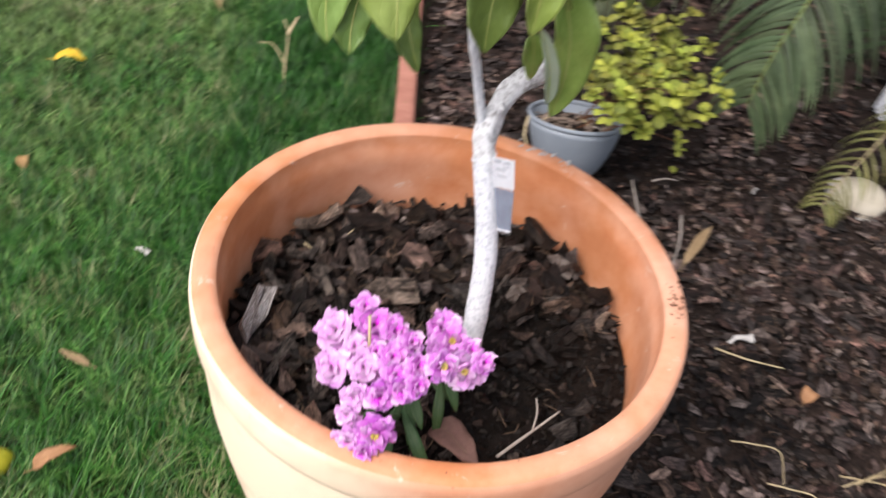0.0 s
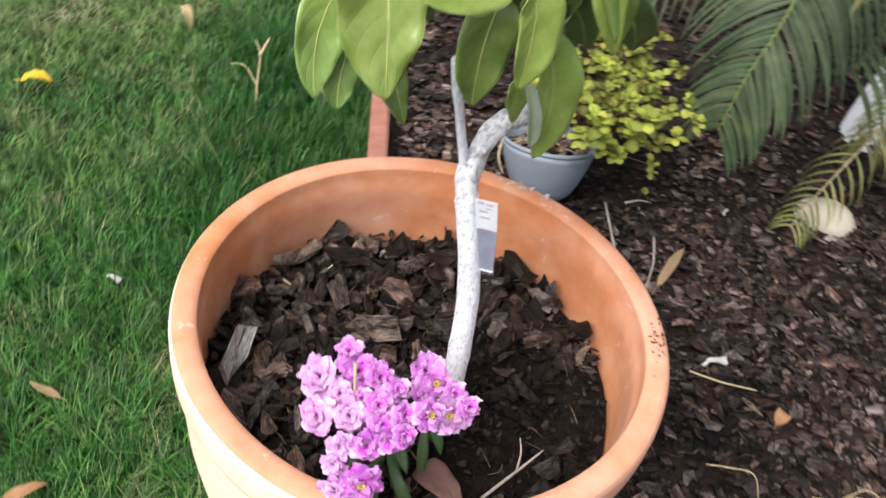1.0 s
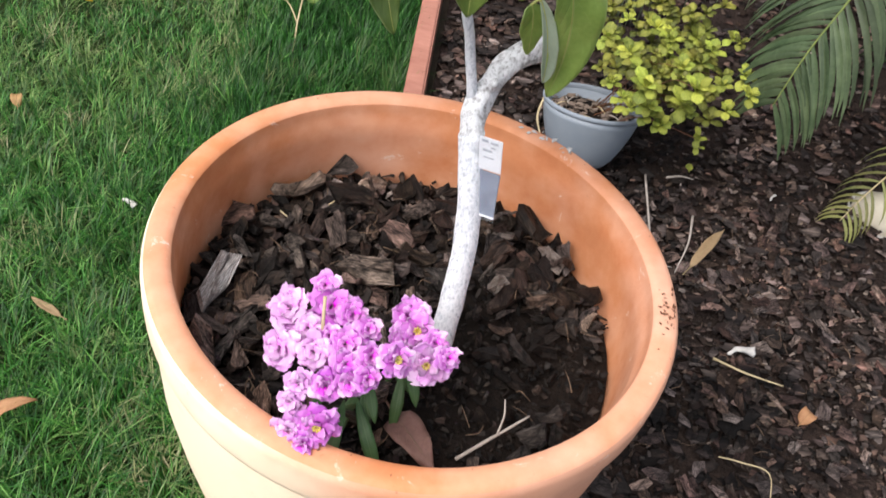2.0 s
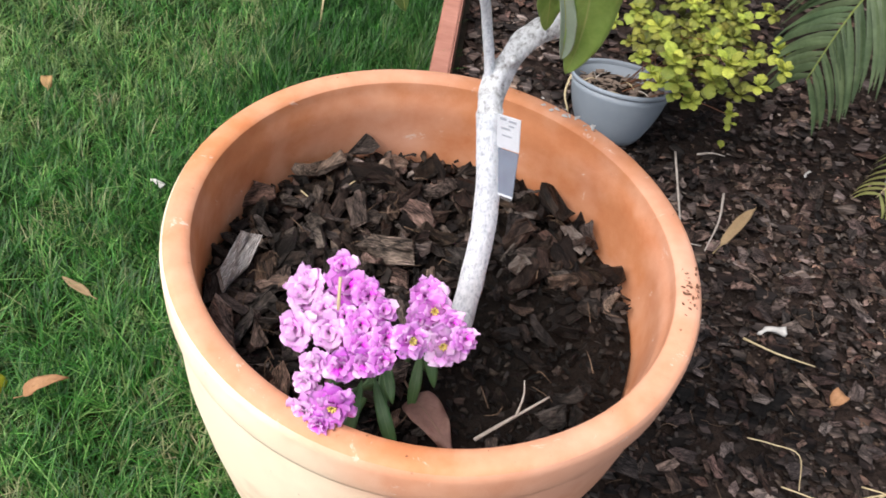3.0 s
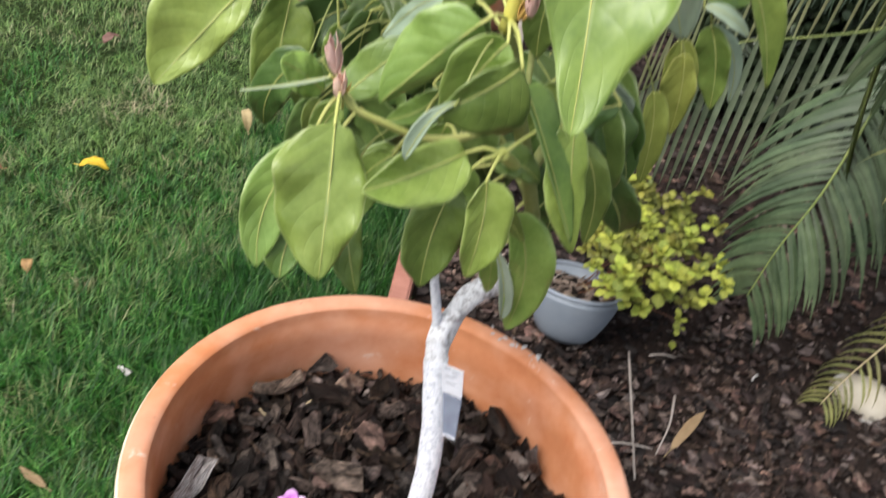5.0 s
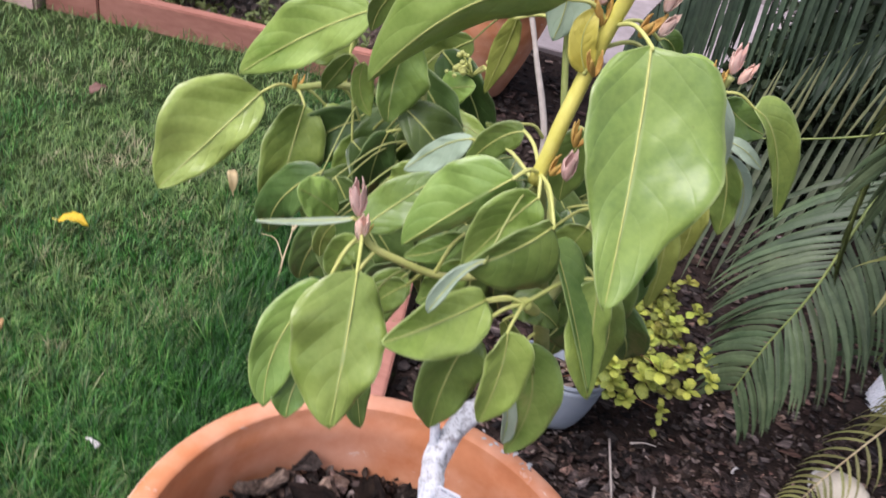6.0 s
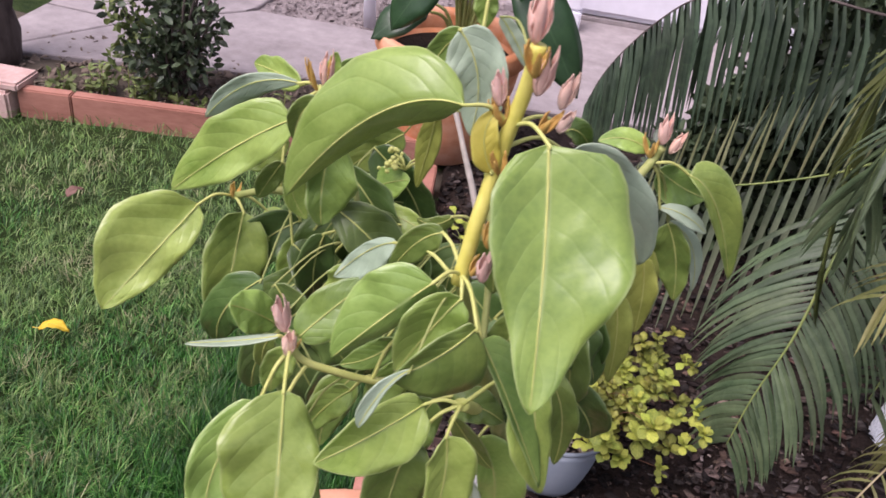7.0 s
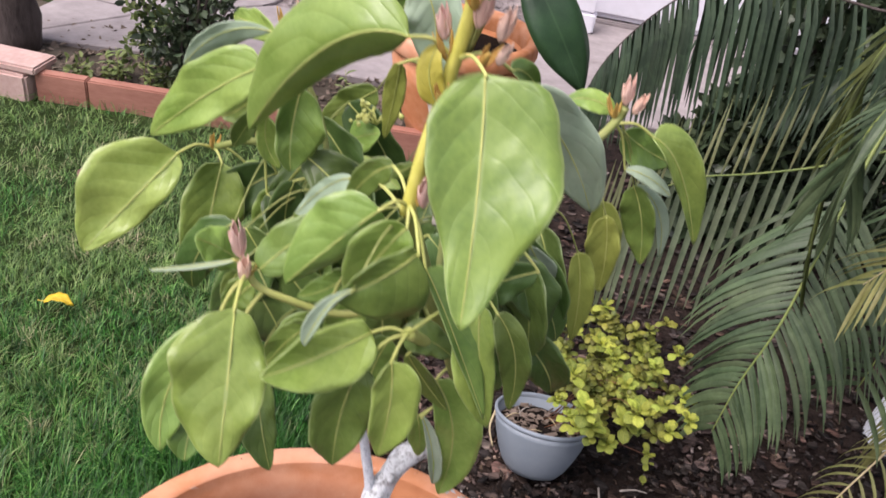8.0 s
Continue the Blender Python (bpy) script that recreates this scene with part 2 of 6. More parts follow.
BARK_GREY = limed_bark("limed_bark", 170.0, (0.22, 0.21, 0.21), (0.62, 0.62, 0.63), (0.92, 0.93, 0.95), 0.006)
BUD = leafy("pink_bud", (0.76, 0.44, 0.36), (0.88, 0.66, 0.57), (0.84, 0.68, 0.54), 0.6, 0.25, 9.0, 0.35, False, 0.25)
BUD_SCALE = simple("amber_bud_scale", (0.35, 0.16, 0.03), (0.60, 0.42, 0.12), 220, 0.6, 0.4, 0.001)
SOIL = simple("dark_potting_soil", (0.005, 0.004, 0.003), (0.022, 0.015, 0.012), 160, 0.95, 1.0, 0.006, 0.15)
CHIP = barky("bark_chip", (0.005, 0.0035, 0.003), (0.185, 0.130, 0.104), 1.4, False, 0.5)
CHIP_DARK = barky("dark_bark_chip", (0.004, 0.003, 0.003), (0.075, 0.054, 0.044), 1.1, False, 0.6)
CHIP_BED = barky("bed_chip", (0.010, 0.0065, 0.006), (0.215, 0.142, 0.116), 1.1)
CHIP_STUFF = barky("bed_chip_loose", (0.006, 0.0042, 0.004), (0.120, 0.080, 0.065), 1.2, True)
SPLINTER = barky("bark_splinter", (0.02, 0.014, 0.011), (0.17, 0.12, 0.095), 1.2, True)
CHIP_POT_STUFF = barky("pot_chip_loose", (0.004, 0.003, 0.0028), (0.080, 0.056, 0.045), 1.2, True)
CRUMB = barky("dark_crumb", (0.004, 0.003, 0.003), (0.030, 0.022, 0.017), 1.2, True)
CHIP_GREY = barky("weathered_grey_bark", (0.27, 0.21, 0.18), (0.66, 0.64, 0.62), 0.1)
CHIP_PALE = barky("pale_bark", (0.16, 0.10, 0.07), (0.42, 0.33, 0.27), 0.3)
MULCH = simple("fine_mulch", (0.007, 0.005, 0.004), (0.050, 0.034, 0.028), 130, 0.95, 1.0, 0.008, 0.15)
TURF = simple("turf_soil", (0.010, 0.020, 0.006), (0.040, 0.062, 0.018), 120, 0.95, 1.0, 0.006, 0.1)
GRASS = grassy("grass_blade", (0.006, 0.050, 0.007), (0.040, 0.168, 0.020), (0.29, 0.30, 0.14), (0.18, 0.38, 0.09))
# Darker copy of the grass blade: shade beside the edging put into its colour.
GRASS_SHADED = grassy("grass_blade_shaded", (0.004, 0.034, 0.005), (0.024, 0.112, 0.014), (0.10, 0.16, 0.05), (0.07, 0.22, 0.04))
GRASS_DRY = grassy("grass_blade_dry", (0.044, 0.112, 0.026), (0.145, 0.250, 0.062), (0.46, 0.41, 0.25), (0.27, 0.37, 0.13))
EARTH = simple("bare_earth", (0.05, 0.04, 0.03), (0.11, 0.09, 0.07), 30, 0.95, 1.0, 0.008, 0.15)
TIMBER = simple("red_stained_timber", (0.25, 0.105, 0.075), (0.42, 0.20, 0.15), 70, 0.8, 0.6, 0.002, 0.25, 0, 0.2, (0.25, 1, 1))
BLOCK = simple("pink_concrete_block", (0.42, 0.27, 0.24), (0.58, 0.42, 0.38), 60, 0.9, 0.7, 0.003, 0.2)
CONCRETE = simple("worn_concrete", (0.20, 0.175, 0.175), (0.37, 0.325, 0.325), 18, 0.85, 0.5, 0.002, 0.3)
GRAVEL = simple("gravel", (0.14, 0.11, 0.11), (0.38, 0.33, 0.32), 70, 0.95, 1.0, 0.01, 0.2)
WHITE = simple("white_paint", (0.68, 0.67, 0.73), (0.78, 0.77, 0.84), 20, 0.5, 0.1, 0.001, 0.4)
DARKWOOD = simple("dark_trunk_bark", (0.04, 0.03, 0.028), (0.15, 0.12, 0.11), 40, 0.9, 1.0, 0.008, 0.2, 0, 0, (1, 1, 0.3))
GREY_PLASTIC = simple("grey_blue_plastic", (0.20, 0.235, 0.275), (0.25, 0.285, 0.325), 30, 0.5, 0.1, 0.0005, 0.4)
BUSHLEAF = leafy("yellow_green_leaf", (0.12, 0.21, 0.035), (0.60, 0.61, 0.095), (0.5, 0.5, 0.1), 0.5, 0.3, 5, 0.9)
# Darker copy of the bush leaf: shade behind the front shoots painted in.
BUSH_SHADED = leafy("yellow_green_leaf_shaded", (0.07, 0.11, 0.022), (0.34, 0.33, 0.055), (0.5, 0.5, 0.1), 0.5, 0.3, 5, 0.9, True)
RUSSET = simple("russet_stem", (0.10, 0.04, 0.022), (0.22, 0.10, 0.05), 120, 0.7, 0.3, 0.001)
# Two tones of one leaflet: the darker holds painted shade, the lighter painted light.
PALM = leafy("palm_leaflet", (0.018, 0.034, 0.019), (0.052, 0.080, 0.046), (0.16, 0.24, 0.12), 0.5, 0.12, 0.0, 0.7, False, 0.3)
PALM_LIT = leafy("palm_leaflet_lit", (0.036, 0.060, 0.027), (0.095, 0.132, 0.064), (0.16, 0.24, 0.12), 0.42, 0.15, 0.0, 0.6, False, 0.4)
PALM_SOFT = leafy("palm_leaflet_grey_green", (0.12, 0.155, 0.095), (0.25, 0.29, 0.185), (0.16, 0.24, 0.12), 0.42, 0.15, 0.0, 0.6)
PALM_PALE = leafy("palm_leaflet_pale", (0.22, 0.24, 0.11), (0.42, 0.43, 0.23), (0.16, 0.24, 0.12), 0.42, 0.15, 0.0, 0.5)
PALM_DRY = leafy("palm_leaflet_yellowed", (0.13, 0.145, 0.04), (0.28, 0.27, 0.09), (0.42, 0.40, 0.2), 0.55, 0.15, 0.0, 0.5)
PALM_OLIVE = leafy("palm_leaflet_olive", (0.035, 0.048, 0.012), (0.085, 0.10, 0.028), (0.16, 0.24, 0.12), 0.5, 0.2, 0.0, 0.5, False, 0.3)
WEED = leafy("weed_leaf", (0.08, 0.12, 0.03), (0.18, 0.22, 0.07), (0.2, 0.24, 0.1), 0.55, 0.2, 0.0, 0.6, True)
LITTER = simple("dry_leaf_litter", (0.06, 0.045, 0.035), (0.26, 0.20, 0.16), 50, 0.9, 0.6, 0.002, 0.2)
RACHIS = simple("palm_rachis", (0.10, 0.15, 0.04), (0.25, 0.29, 0.08), 80, 0.5, 0.3, 0.001)
SHEATH = simple("yellow_palm_sheath", (0.52, 0.44, 0.06), (0.66, 0.62, 0.22), 40, 0.5, 0.3, 0.001)
DARKLEAF = leafy("dark_leathery_leaf", (0.016, 0.045, 0.018), (0.035, 0.085, 0.032), (0.06, 0.12, 0.05), 0.35, 0.08, 9, 0.4)
SHRUBLEAF = leafy("shrub_leaf", (0.020, 0.036, 0.017), (0.085, 0.115, 0.060), (0.12, 0.18, 0.09), 0.4, 0.12, 0.0, 1.2, True)
PETAL, PETAL_PALE = petal_skin("mauve_petal", 0.0), petal_skin("pale_mauve_petal", 0.42)
STAMEN = simple("yellow_stamen", (0.55, 0.40, 0.06), (0.72, 0.60, 0.22), 300, 0.7, 0.3, 0.001)
STOCKLEAF = leafy("flower_leaf", (0.035, 0.085, 0.025), (0.075, 0.15, 0.05), (0.15, 0.24, 0.1), 0.5, 0.15, 0.0)
DEADLEAF = leafy("dead_leaf", (0.11, 0.055, 0.04), (0.25, 0.145, 0.11), (0.12, 0.07, 0.05), 0.7, 0.1, 6)
DULLSTRAW = leafy("dull_straw_leaf", (0.20, 0.14, 0.065), (0.36, 0.27, 0.14), (0.3, 0.22, 0.12), 0.75, 0.1, 6)
SLIVER = simple("bark_sliver", (0.06, 0.038, 0.026), (0.22, 0.15, 0.10), 160, 0.9, 0.3, 0.001, 0.15)
BROWNLEAF = leafy("brown_leaf", (0.22, 0.11, 0.045), (0.46, 0.27, 0.12), (0.2, 0.1, 0.05), 0.7, 0.1, 6)
STRAWLEAF = leafy("straw_leaf", (0.34, 0.24, 0.11), (0.55, 0.43, 0.24), (0.4, 0.3, 0.16), 0.7, 0.1, 6)
YELLOWLEAF = leafy("yellow_leaf", (0.60, 0.42, 0.02), (0.78, 0.60, 0.04), (0.8, 0.66, 0.2), 0.55, 0.2, 6)
STRAW = simple("dry_straw", (0.36, 0.28, 0.15), (0.60, 0.50, 0.31), 120, 0.8, 0.3, 0.001)
GREYTWIG = simple("grey_twig", (0.26, 0.22, 0.19), (0.50, 0.45, 0.40), 120, 0.85, 0.5, 0.001)
CHALK = simple("chalky_scrap", (0.42, 0.40, 0.37), (0.66, 0.64, 0.61), 140, 0.8, 0.6, 0.002)
SHELL = simple("pale_shell", (0.50, 0.44, 0.32), (0.74, 0.68, 0.56), 35, 0.45, 0.4, 0.002, 0.4)
LEMON = simple("yellow_green_fruit", (0.45, 0.45, 0.03), (0.72, 0.62, 0.05), 90, 0.45, 0.5, 0.001, 0.45)
TAGWHITE = simple("label_white", (0.62, 0.64, 0.68), (0.80, 0.82, 0.86), 60, 0.3, 0.15, 0.0005, 0.5)
TAGDARK = simple("label_slate", (0.08, 0.10, 0.15), (0.22, 0.26, 0.34), 60, 0.2, 0.15, 0.0005, 0.5)
TAGINK = simple("label_ink", (0.30, 0.33, 0.38), (0.42, 0.45, 0.50), 60, 0.5, 0.1, 0.0005)
film_m, film_nt, film_b = shader("clear_sleeve", 0.12, 0.0, 0.5)
film_b.inputs["Base Color"].default_value, film_b.inputs["Alpha"].default_value = (0.85, 0.88, 0.92, 1), 0.05
GLASSY = film_m


# ---- building helpers ----
def part(name, bm, material, parent=None, label="", smooth=True):
    me = bpy.data.meshes.new(name)
    bm.to_mesh(me)
    bm.free()
    for mm in material if isinstance(material, (list, tuple)) else (material,):
        me.materials.append(mm)
    if smooth:
        me.polygons.foreach_set("use_smooth", [True] * len(me.polygons))
    ob = new(name, me)
    if parent is not None:
        ob.parent = parent
    return tagged(ob, label)


def thing(name, label, category, at=(0, 0, 0), group="", kind=""):
    ob = new(name)
    ob.location = at
    ob.empty_display_size = 0.02
    bpy.context.view_layer.update()
    return tagged(ob, label, category, group, kind)


def under(ob, parent):
    """Hang ob under parent while it stays where it is."""
    ob.parent = parent
    ob.matrix_parent_inverse = Matrix.Translation(parent.location).inverted()
    return ob


def smooth_line(pts, steps=6):
    """A Catmull-Rom line through the given points."""
    p = [Vector(q) for q in pts]
    p = [2 * p[0] - p[1]] + p + [2 * p[-1] - p[-2]]
    out = []
    for i in range(1, len(p) - 2):
        for k in range(steps):
            t = k / steps
            out.append(0.5 * (2 * p[i] + (p[i + 1] - p[i - 1]) * t + (2 * p[i - 1] - 5 * p[i] + 4 * p[i + 1] - p[i + 2]) * t * t + (3 * p[i] - p[i - 1] - 3 * p[i + 1] + p[i + 2]) * t ** 3))
    return out + [p[-2]]


def tube(bm, pts, r0, r1, sides=8, steps=6, rough=0.0, seed=0):
    line = smooth_line(pts, steps) if steps > 1 else [Vector(q) for q in pts]
    rings, last = [], Vector((0.3, 0.2, 0.93))
    for i, q in enumerate(line):
        way = (line[min(i + 1, len(line) - 1)] - line[max(i - 1, 0)]).normalized()
        a = (last - way * last.dot(way)).normalized()
        last, c = a, way.cross(a)
        r = r0 + (r1 - r0) * i / (len(line) - 1)
        ring = []
        for k in range(sides):
            w = 2 * math.pi * k / sides
            d = a * math.cos(w) + c * math.sin(w)
            s = 1 + rough * noise.noise(q * 45 + d * 1.3 + Vector((seed, 0, 0)))
            ring.append(bm.verts.new(q + d * r * s))
        rings.append(ring)
    for u, v in zip(rings, rings[1:]):
        for k in range(sides):
            bm.faces.new((u[k], u[(k + 1) % sides], v[(k + 1) % sides], v[k]))
    bm.faces.new(rings[0][::-1])
    bm.faces.new(rings[-1])
    return bm


def lathe(bm, profile, sides=64, oval=0.0, wob=0.0):
    rings = []
    for r, z in profile:
        ring = []
        for k in range(sides):
            w = 2 * math.pi * k / sides
            s = 1 + oval * math.cos(2 * (w + 0.75)) + wob * noise.noise(Vector((math.cos(w) * 2, math.sin(w) * 2, z * 14)))
            ring.append(bm.verts.new((r * s * math.cos(w), r * s * math.sin(w), z)))
        rings.append(ring)
    for u, v in zip(rings, rings[1:]):
        for k in range(sides):
            bm.faces.new((u[k], u[(k + 1) % sides], v[(k + 1) % sides], v[k]))
    return rings


def box(bm, lo, hi, bevel=0.0):
    r = bmesh.ops.create_cube(bm, size=1.0)
    for v in r["verts"]:
        v.co = [lo[i] + (v.co[i] + 0.5) * (hi[i] - lo[i]) for i in range(3)]
    if bevel:
        edges = {e for v in r["verts"] for e in v.link_edges}
        bmesh.ops.bevel(bm, geom=list(edges), offset=bevel, segments=2, affect="EDGES")
    return bm


def blade(bm, base, tip, width, normal, fold=15.0, arch=0.1, thick=0.0007, rows=12, half=3, widest=0.42, wave=0.03, seed=0, sharp=1.0, ease=1.0):
    """A leaf blade with two skins: the upper with material 0, the under one with material 1. u runs across, v along."""
    base, tip, rng = Vector(base), Vector(tip), random.Random(seed)
    axis = tip - base
    length = axis.length
    way = axis.normalized()
    n = (Vector(normal) - way * Vector(normal).dot(way)).normalized()
    side = way.cross(n)
    uv = bm.loops.layers.uv.verify()
    ph, skew = rng.uniform(0, 6.3), rng.uniform(-0.04, 0.04)
    lift, c, s = arch * length, math.cos(radians(fold)), math.sin(radians(fold))

    def shape(v):
        k = math.log(0.5) / math.log(widest)
        return max(0.0, math.sin(math.pi * v ** k)) ** (0.58 if v < widest else 0.58 + 0.30 * sharp * (v - widest) / (1 - widest))

    def middle(v):
        return base + axis * v + n * (lift * 4 * v * (1 - v) * (1.2 - 0.4 * v)) + side * (skew * length * math.sin(math.pi * v))

    top = []
    for i in range(rows + 1):
        v, row = 1 - (1 - i / rows) ** ease, []
        w0 = shape(v) * width / 2
        for j in range(-half, half + 1):
            u = j / half
            w = w0 * (1 + 0.11 * noise.noise(Vector((v * 3.3, seed * 3.1, 0 if u < 0 else 7.7)))) + 0.0004
            edge = wave * width * (abs(u) ** 2) * (math.sin((6 + seed % 4) * v + ph + (1.9 if u > 0 else 0)) + 0.45 * math.sin((15 + seed % 7) * v + 2 * ph + (0.7 if u > 0 else 0))) + 0.05 * width * noise.noise(Vector((u * 1.6, v * 5, seed * 1.7)))
            cup = -0.06 * width * (abs(u) ** 2.2)
            row.append((middle(v) + side * (u * w * c) + n * (abs(u) * w * s + edge + cup * (1 if fold > 5 else 0.4)), (u * 0.5 + 0.5, v)))
        top.append(row)
    wide = 2 * half
    skins = []
    for skin in (0, 1):
        grid = []
        for i in range(rows + 1):
            row = []
            for j in range(wide + 1):
                p, q = top[i][j]
                if skin:
                    along = top[min(i + 1, rows)][j][0] - top[max(i - 1, 0)][j][0]
                    across = top[i][min(j + 1, wide)][0] - top[i][max(j - 1, 0)][0]
                    m = across.cross(along)
                    m = m.normalized() if m.length > 1e-9 else n
                    p = p - m * thick
                row.append((bm.verts.new(p), q))
            grid.append(row)
        skins.append(grid)
        for i in range(rows):
            for j in range(2 * half):
                quad = [grid[i][j], grid[i][j + 1], grid[i + 1][j + 1], grid[i + 1][j]]
                if skin:
                    quad = quad[::-1]
                f = bm.faces.new([q[0] for q in quad])
                f.material_index = skin
                for lp, q in zip(f.loops, quad):
                    lp[uv].uv = q[1]
    a, b = skins
    rim = [(i, 0) for i in range(rows + 1)] + [(rows, j) for j in range(1, 2 * half + 1)] + [(i, 2 * half) for i in range(rows - 1, -1, -1)] + [(0, j) for j in range(2 * half - 1, 0, -1)]
    for (i, j), (k, m) in zip(rim, rim[1:] + rim[:1]):
        quad = (a[i][j], a[k][m], b[k][m], b[i][j])
        f = bm.faces.new([q[0] for q in quad])
        for lp, q in zip(f.loops, quad):
            lp[uv].uv = q[1]
    return [middle(i / rows) + n * 0.0004 for i in range(rows + 1)]


def soup(name, verts, faces, material, parent=None, label="", kind="stuff", uvs=None):
    """One mesh out of arrays; faces is a list of (n, k) index arrays."""
    me = bpy.data.meshes.new(name)
    flat = np.concatenate([f.ravel() for f in faces])
    sizes = np.concatenate([np.full(len(f), f.shape[1]) for f in faces])
    me.vertices.add(len(verts))
    me.vertices.foreach_set("co", verts.ravel().astype(np.float32))
    me.loops.add(len(flat))
    me.loops.foreach_set("vertex_index", flat.astype(np.int32))
    me.polygons.add(len(sizes))
    me.polygons.foreach_set("loop_start", np.r_[0, np.cumsum(sizes)[:-1]].astype(np.int32))
    me.polygons.foreach_set("loop_total", sizes.astype(np.int32))
    if uvs is not None:
        layer = me.uv_layers.new(name="UVMap")
        layer.data.foreach_set("uv", uvs[flat].ravel().astype(np.float32))
    me.update(calc_edges=True)
    me.validate()
    me.materials.append(material)
    ob = new(name, me)
    if parent is not None:
        ob.parent = parent
    return tagged(ob, label, kind=kind)


def spins(n, rng, tilt):
    """n turns: any way round the upright, tilted up to tilt radians or so."""
    a, b, c = rng.uniform(0, 2 * np.pi, n), rng.normal(0, tilt, n), rng.normal(0, tilt, n)
    z, o = np.zeros(n), np.ones(n)
    rz = np.array([[np.cos(a), -np.sin(a), z], [np.sin(a), np.cos(a), z], [z, z, o]]).transpose(2, 0, 1)
    rx = np.array([[o, z, z], [z, np.cos(b), -np.sin(b)], [z, np.sin(b), np.cos(b)]]).transpose(2, 0, 1)
    ry = np.array([[np.cos(c), z, np.sin(c)], [z, o, z], [-np.sin(c), z, np.cos(c)]]).transpose(2, 0, 1)
    return rz @ rx @ ry


def chip_shape(seed, sides=9):
    """An irregular splinter of bark of unit length, with a worn upper edge: points and faces."""
    rng = np.random.default_rng(seed)
    w = np.sort(rng.uniform(0, 2 * np.pi, sides) * 0.35 + np.linspace(0, 2 * np.pi, sides, endpoint=False) * 0.95)
    rad = rng.uniform(0.55, 1.12, sides)
    cs, sn = np.cos(w), np.sin(w)
    rad = 0.25 + 0.75 * rad
    x, y = 0.46 * rad * np.sign(cs) * np.abs(cs) ** 0.6, (0.13 + 0.22 * rng.random()) * rad * np.sign(sn) * np.abs(sn) ** 0.6
    x = x + 0.9 * rng.uniform(-0.5, 0.5) * y
    hgt = 0.035 + 0.06 * rng.random()
    warp = rng.uniform(-0.5, 0.5)
    rings = [np.c_[x * 0.9, y * 0.85, np.full(sides, -hgt / 2)], np.c_[x, y, rng.uniform(-0.01, 0.03, sides)], np.c_[x * 0.84, y * 0.76, hgt / 2 + rng.uniform(-0.045, 0.055, sides)]]
    pts = np.concatenate(rings + [[[0, 0, hgt * 0.5 + rng.uniform(-0.03, 0.06)]]])
    pts[:, 2] += warp * pts[:, 0] ** 2
    quads = [(r * sides + k, r * sides + (k + 1) % sides, (r + 1) * sides + (k + 1) % sides, (r + 1) * sides + k) for r in (0, 1) for k in range(sides)]
    tris = [(2 * sides + k, 2 * sides + (k + 1) % sides, 3 * sides) for k in range(sides)]
    return pts, np.array(quads), np.array(tris)


CHIP_SHAPES = [chip_shape(40 + s) for s in range(20)]


def chip_meshes(material):
    out = []
    for pts, quads, tris in CHIP_SHAPES:
        me = bpy.data.meshes.new("bark_chip")
        me.from_pydata([tuple(p) for p in pts], [], [tuple(map(int, q)) for q in quads] + [tuple(map(int, q)) for q in tris])
        me.materials.append(material)
        out.append(me)
    return out


def chip_soup(name, places, sizes, turns, material, parent, label):
    vs, qs, ts, start = [], [], [], 0
    for s, (pts, quads, tris) in enumerate(CHIP_SHAPES):
        pick = np.arange(len(places)) % len(CHIP_SHAPES) == s
        p = (pts[None] * sizes[pick][:, None, None]) @ turns[pick].transpose(0, 2, 1) + places[pick][:, None]
        k = np.arange(pick.sum())[:, None, None] * len(pts) + start
        vs.append(p.reshape(-1, 3))
        qs.append((quads[None] + k).reshape(-1, 4))
        ts.append((tris[None] + k).reshape(-1, 3))
        start += p.shape[0] * len(pts)
    return soup(name, np.concatenate(vs), [np.concatenate(qs), np.concatenate(ts)], material, parent, label)


# ---- the setting ----
POT_X, POT_Y = 0.042, 0.531


def edge_x(y):
    """Where the lawn ends and the bark bed begins."""
    return -0.07 - 0.08 * (y - 1.29)


def sheet(name, x0, x1, y0, y1, z, material, label, category, nx=1, ny=1, rough=0.0, side=None):
    bm = bmesh.new()
    grid = []
    for j in range(ny + 1):
        y = y0 + (y1 - y0) * j / ny
        a, b = (x0(y) if callable(x0) else x0), (x1(y) if callable(x1) else x1)
        grid.append([bm.verts.new((a + (b - a) * i / nx, y, z + rough * noise.noise(Vector((a + (b - a) * i / nx, y, 0)) * 6))) for i in range(nx + 1)])
    for j in range(ny):
        for i in range(nx):
            bm.faces.new((grid[j][i], grid[j][i + 1], grid[j + 1][i + 1], grid[j + 1][i]))
    return tagged(part(name, bm, material), label, category, kind="structure")


sheet("ground", -60, 60, -60, 60, -0.03, EARTH, "bare brown earth reaching to the horizon", "ground")
sheet("ground_lawn", -7.0, lambda y: edge_x(y) - 0.02, -6.0, 2.31, 0.0, TURF, "lawn soil under short green grass", "lawn", 60, 70, 0.012)
bed = sheet("ground_mulch_bed", lambda y: edge_x(y) + 0.02, 6.0, -6.0, 2.9, -0.004, MULCH, "garden bed covered with dark brown bark mulch", "mulch bed", 50, 70, 0.012)
sheet("ground_back_bed", -2.8, -0.22, 2.35, 3.0, -0.006, EARTH, "narrow planting bed of bare dark earth", "bed", 20, 8, 0.02)

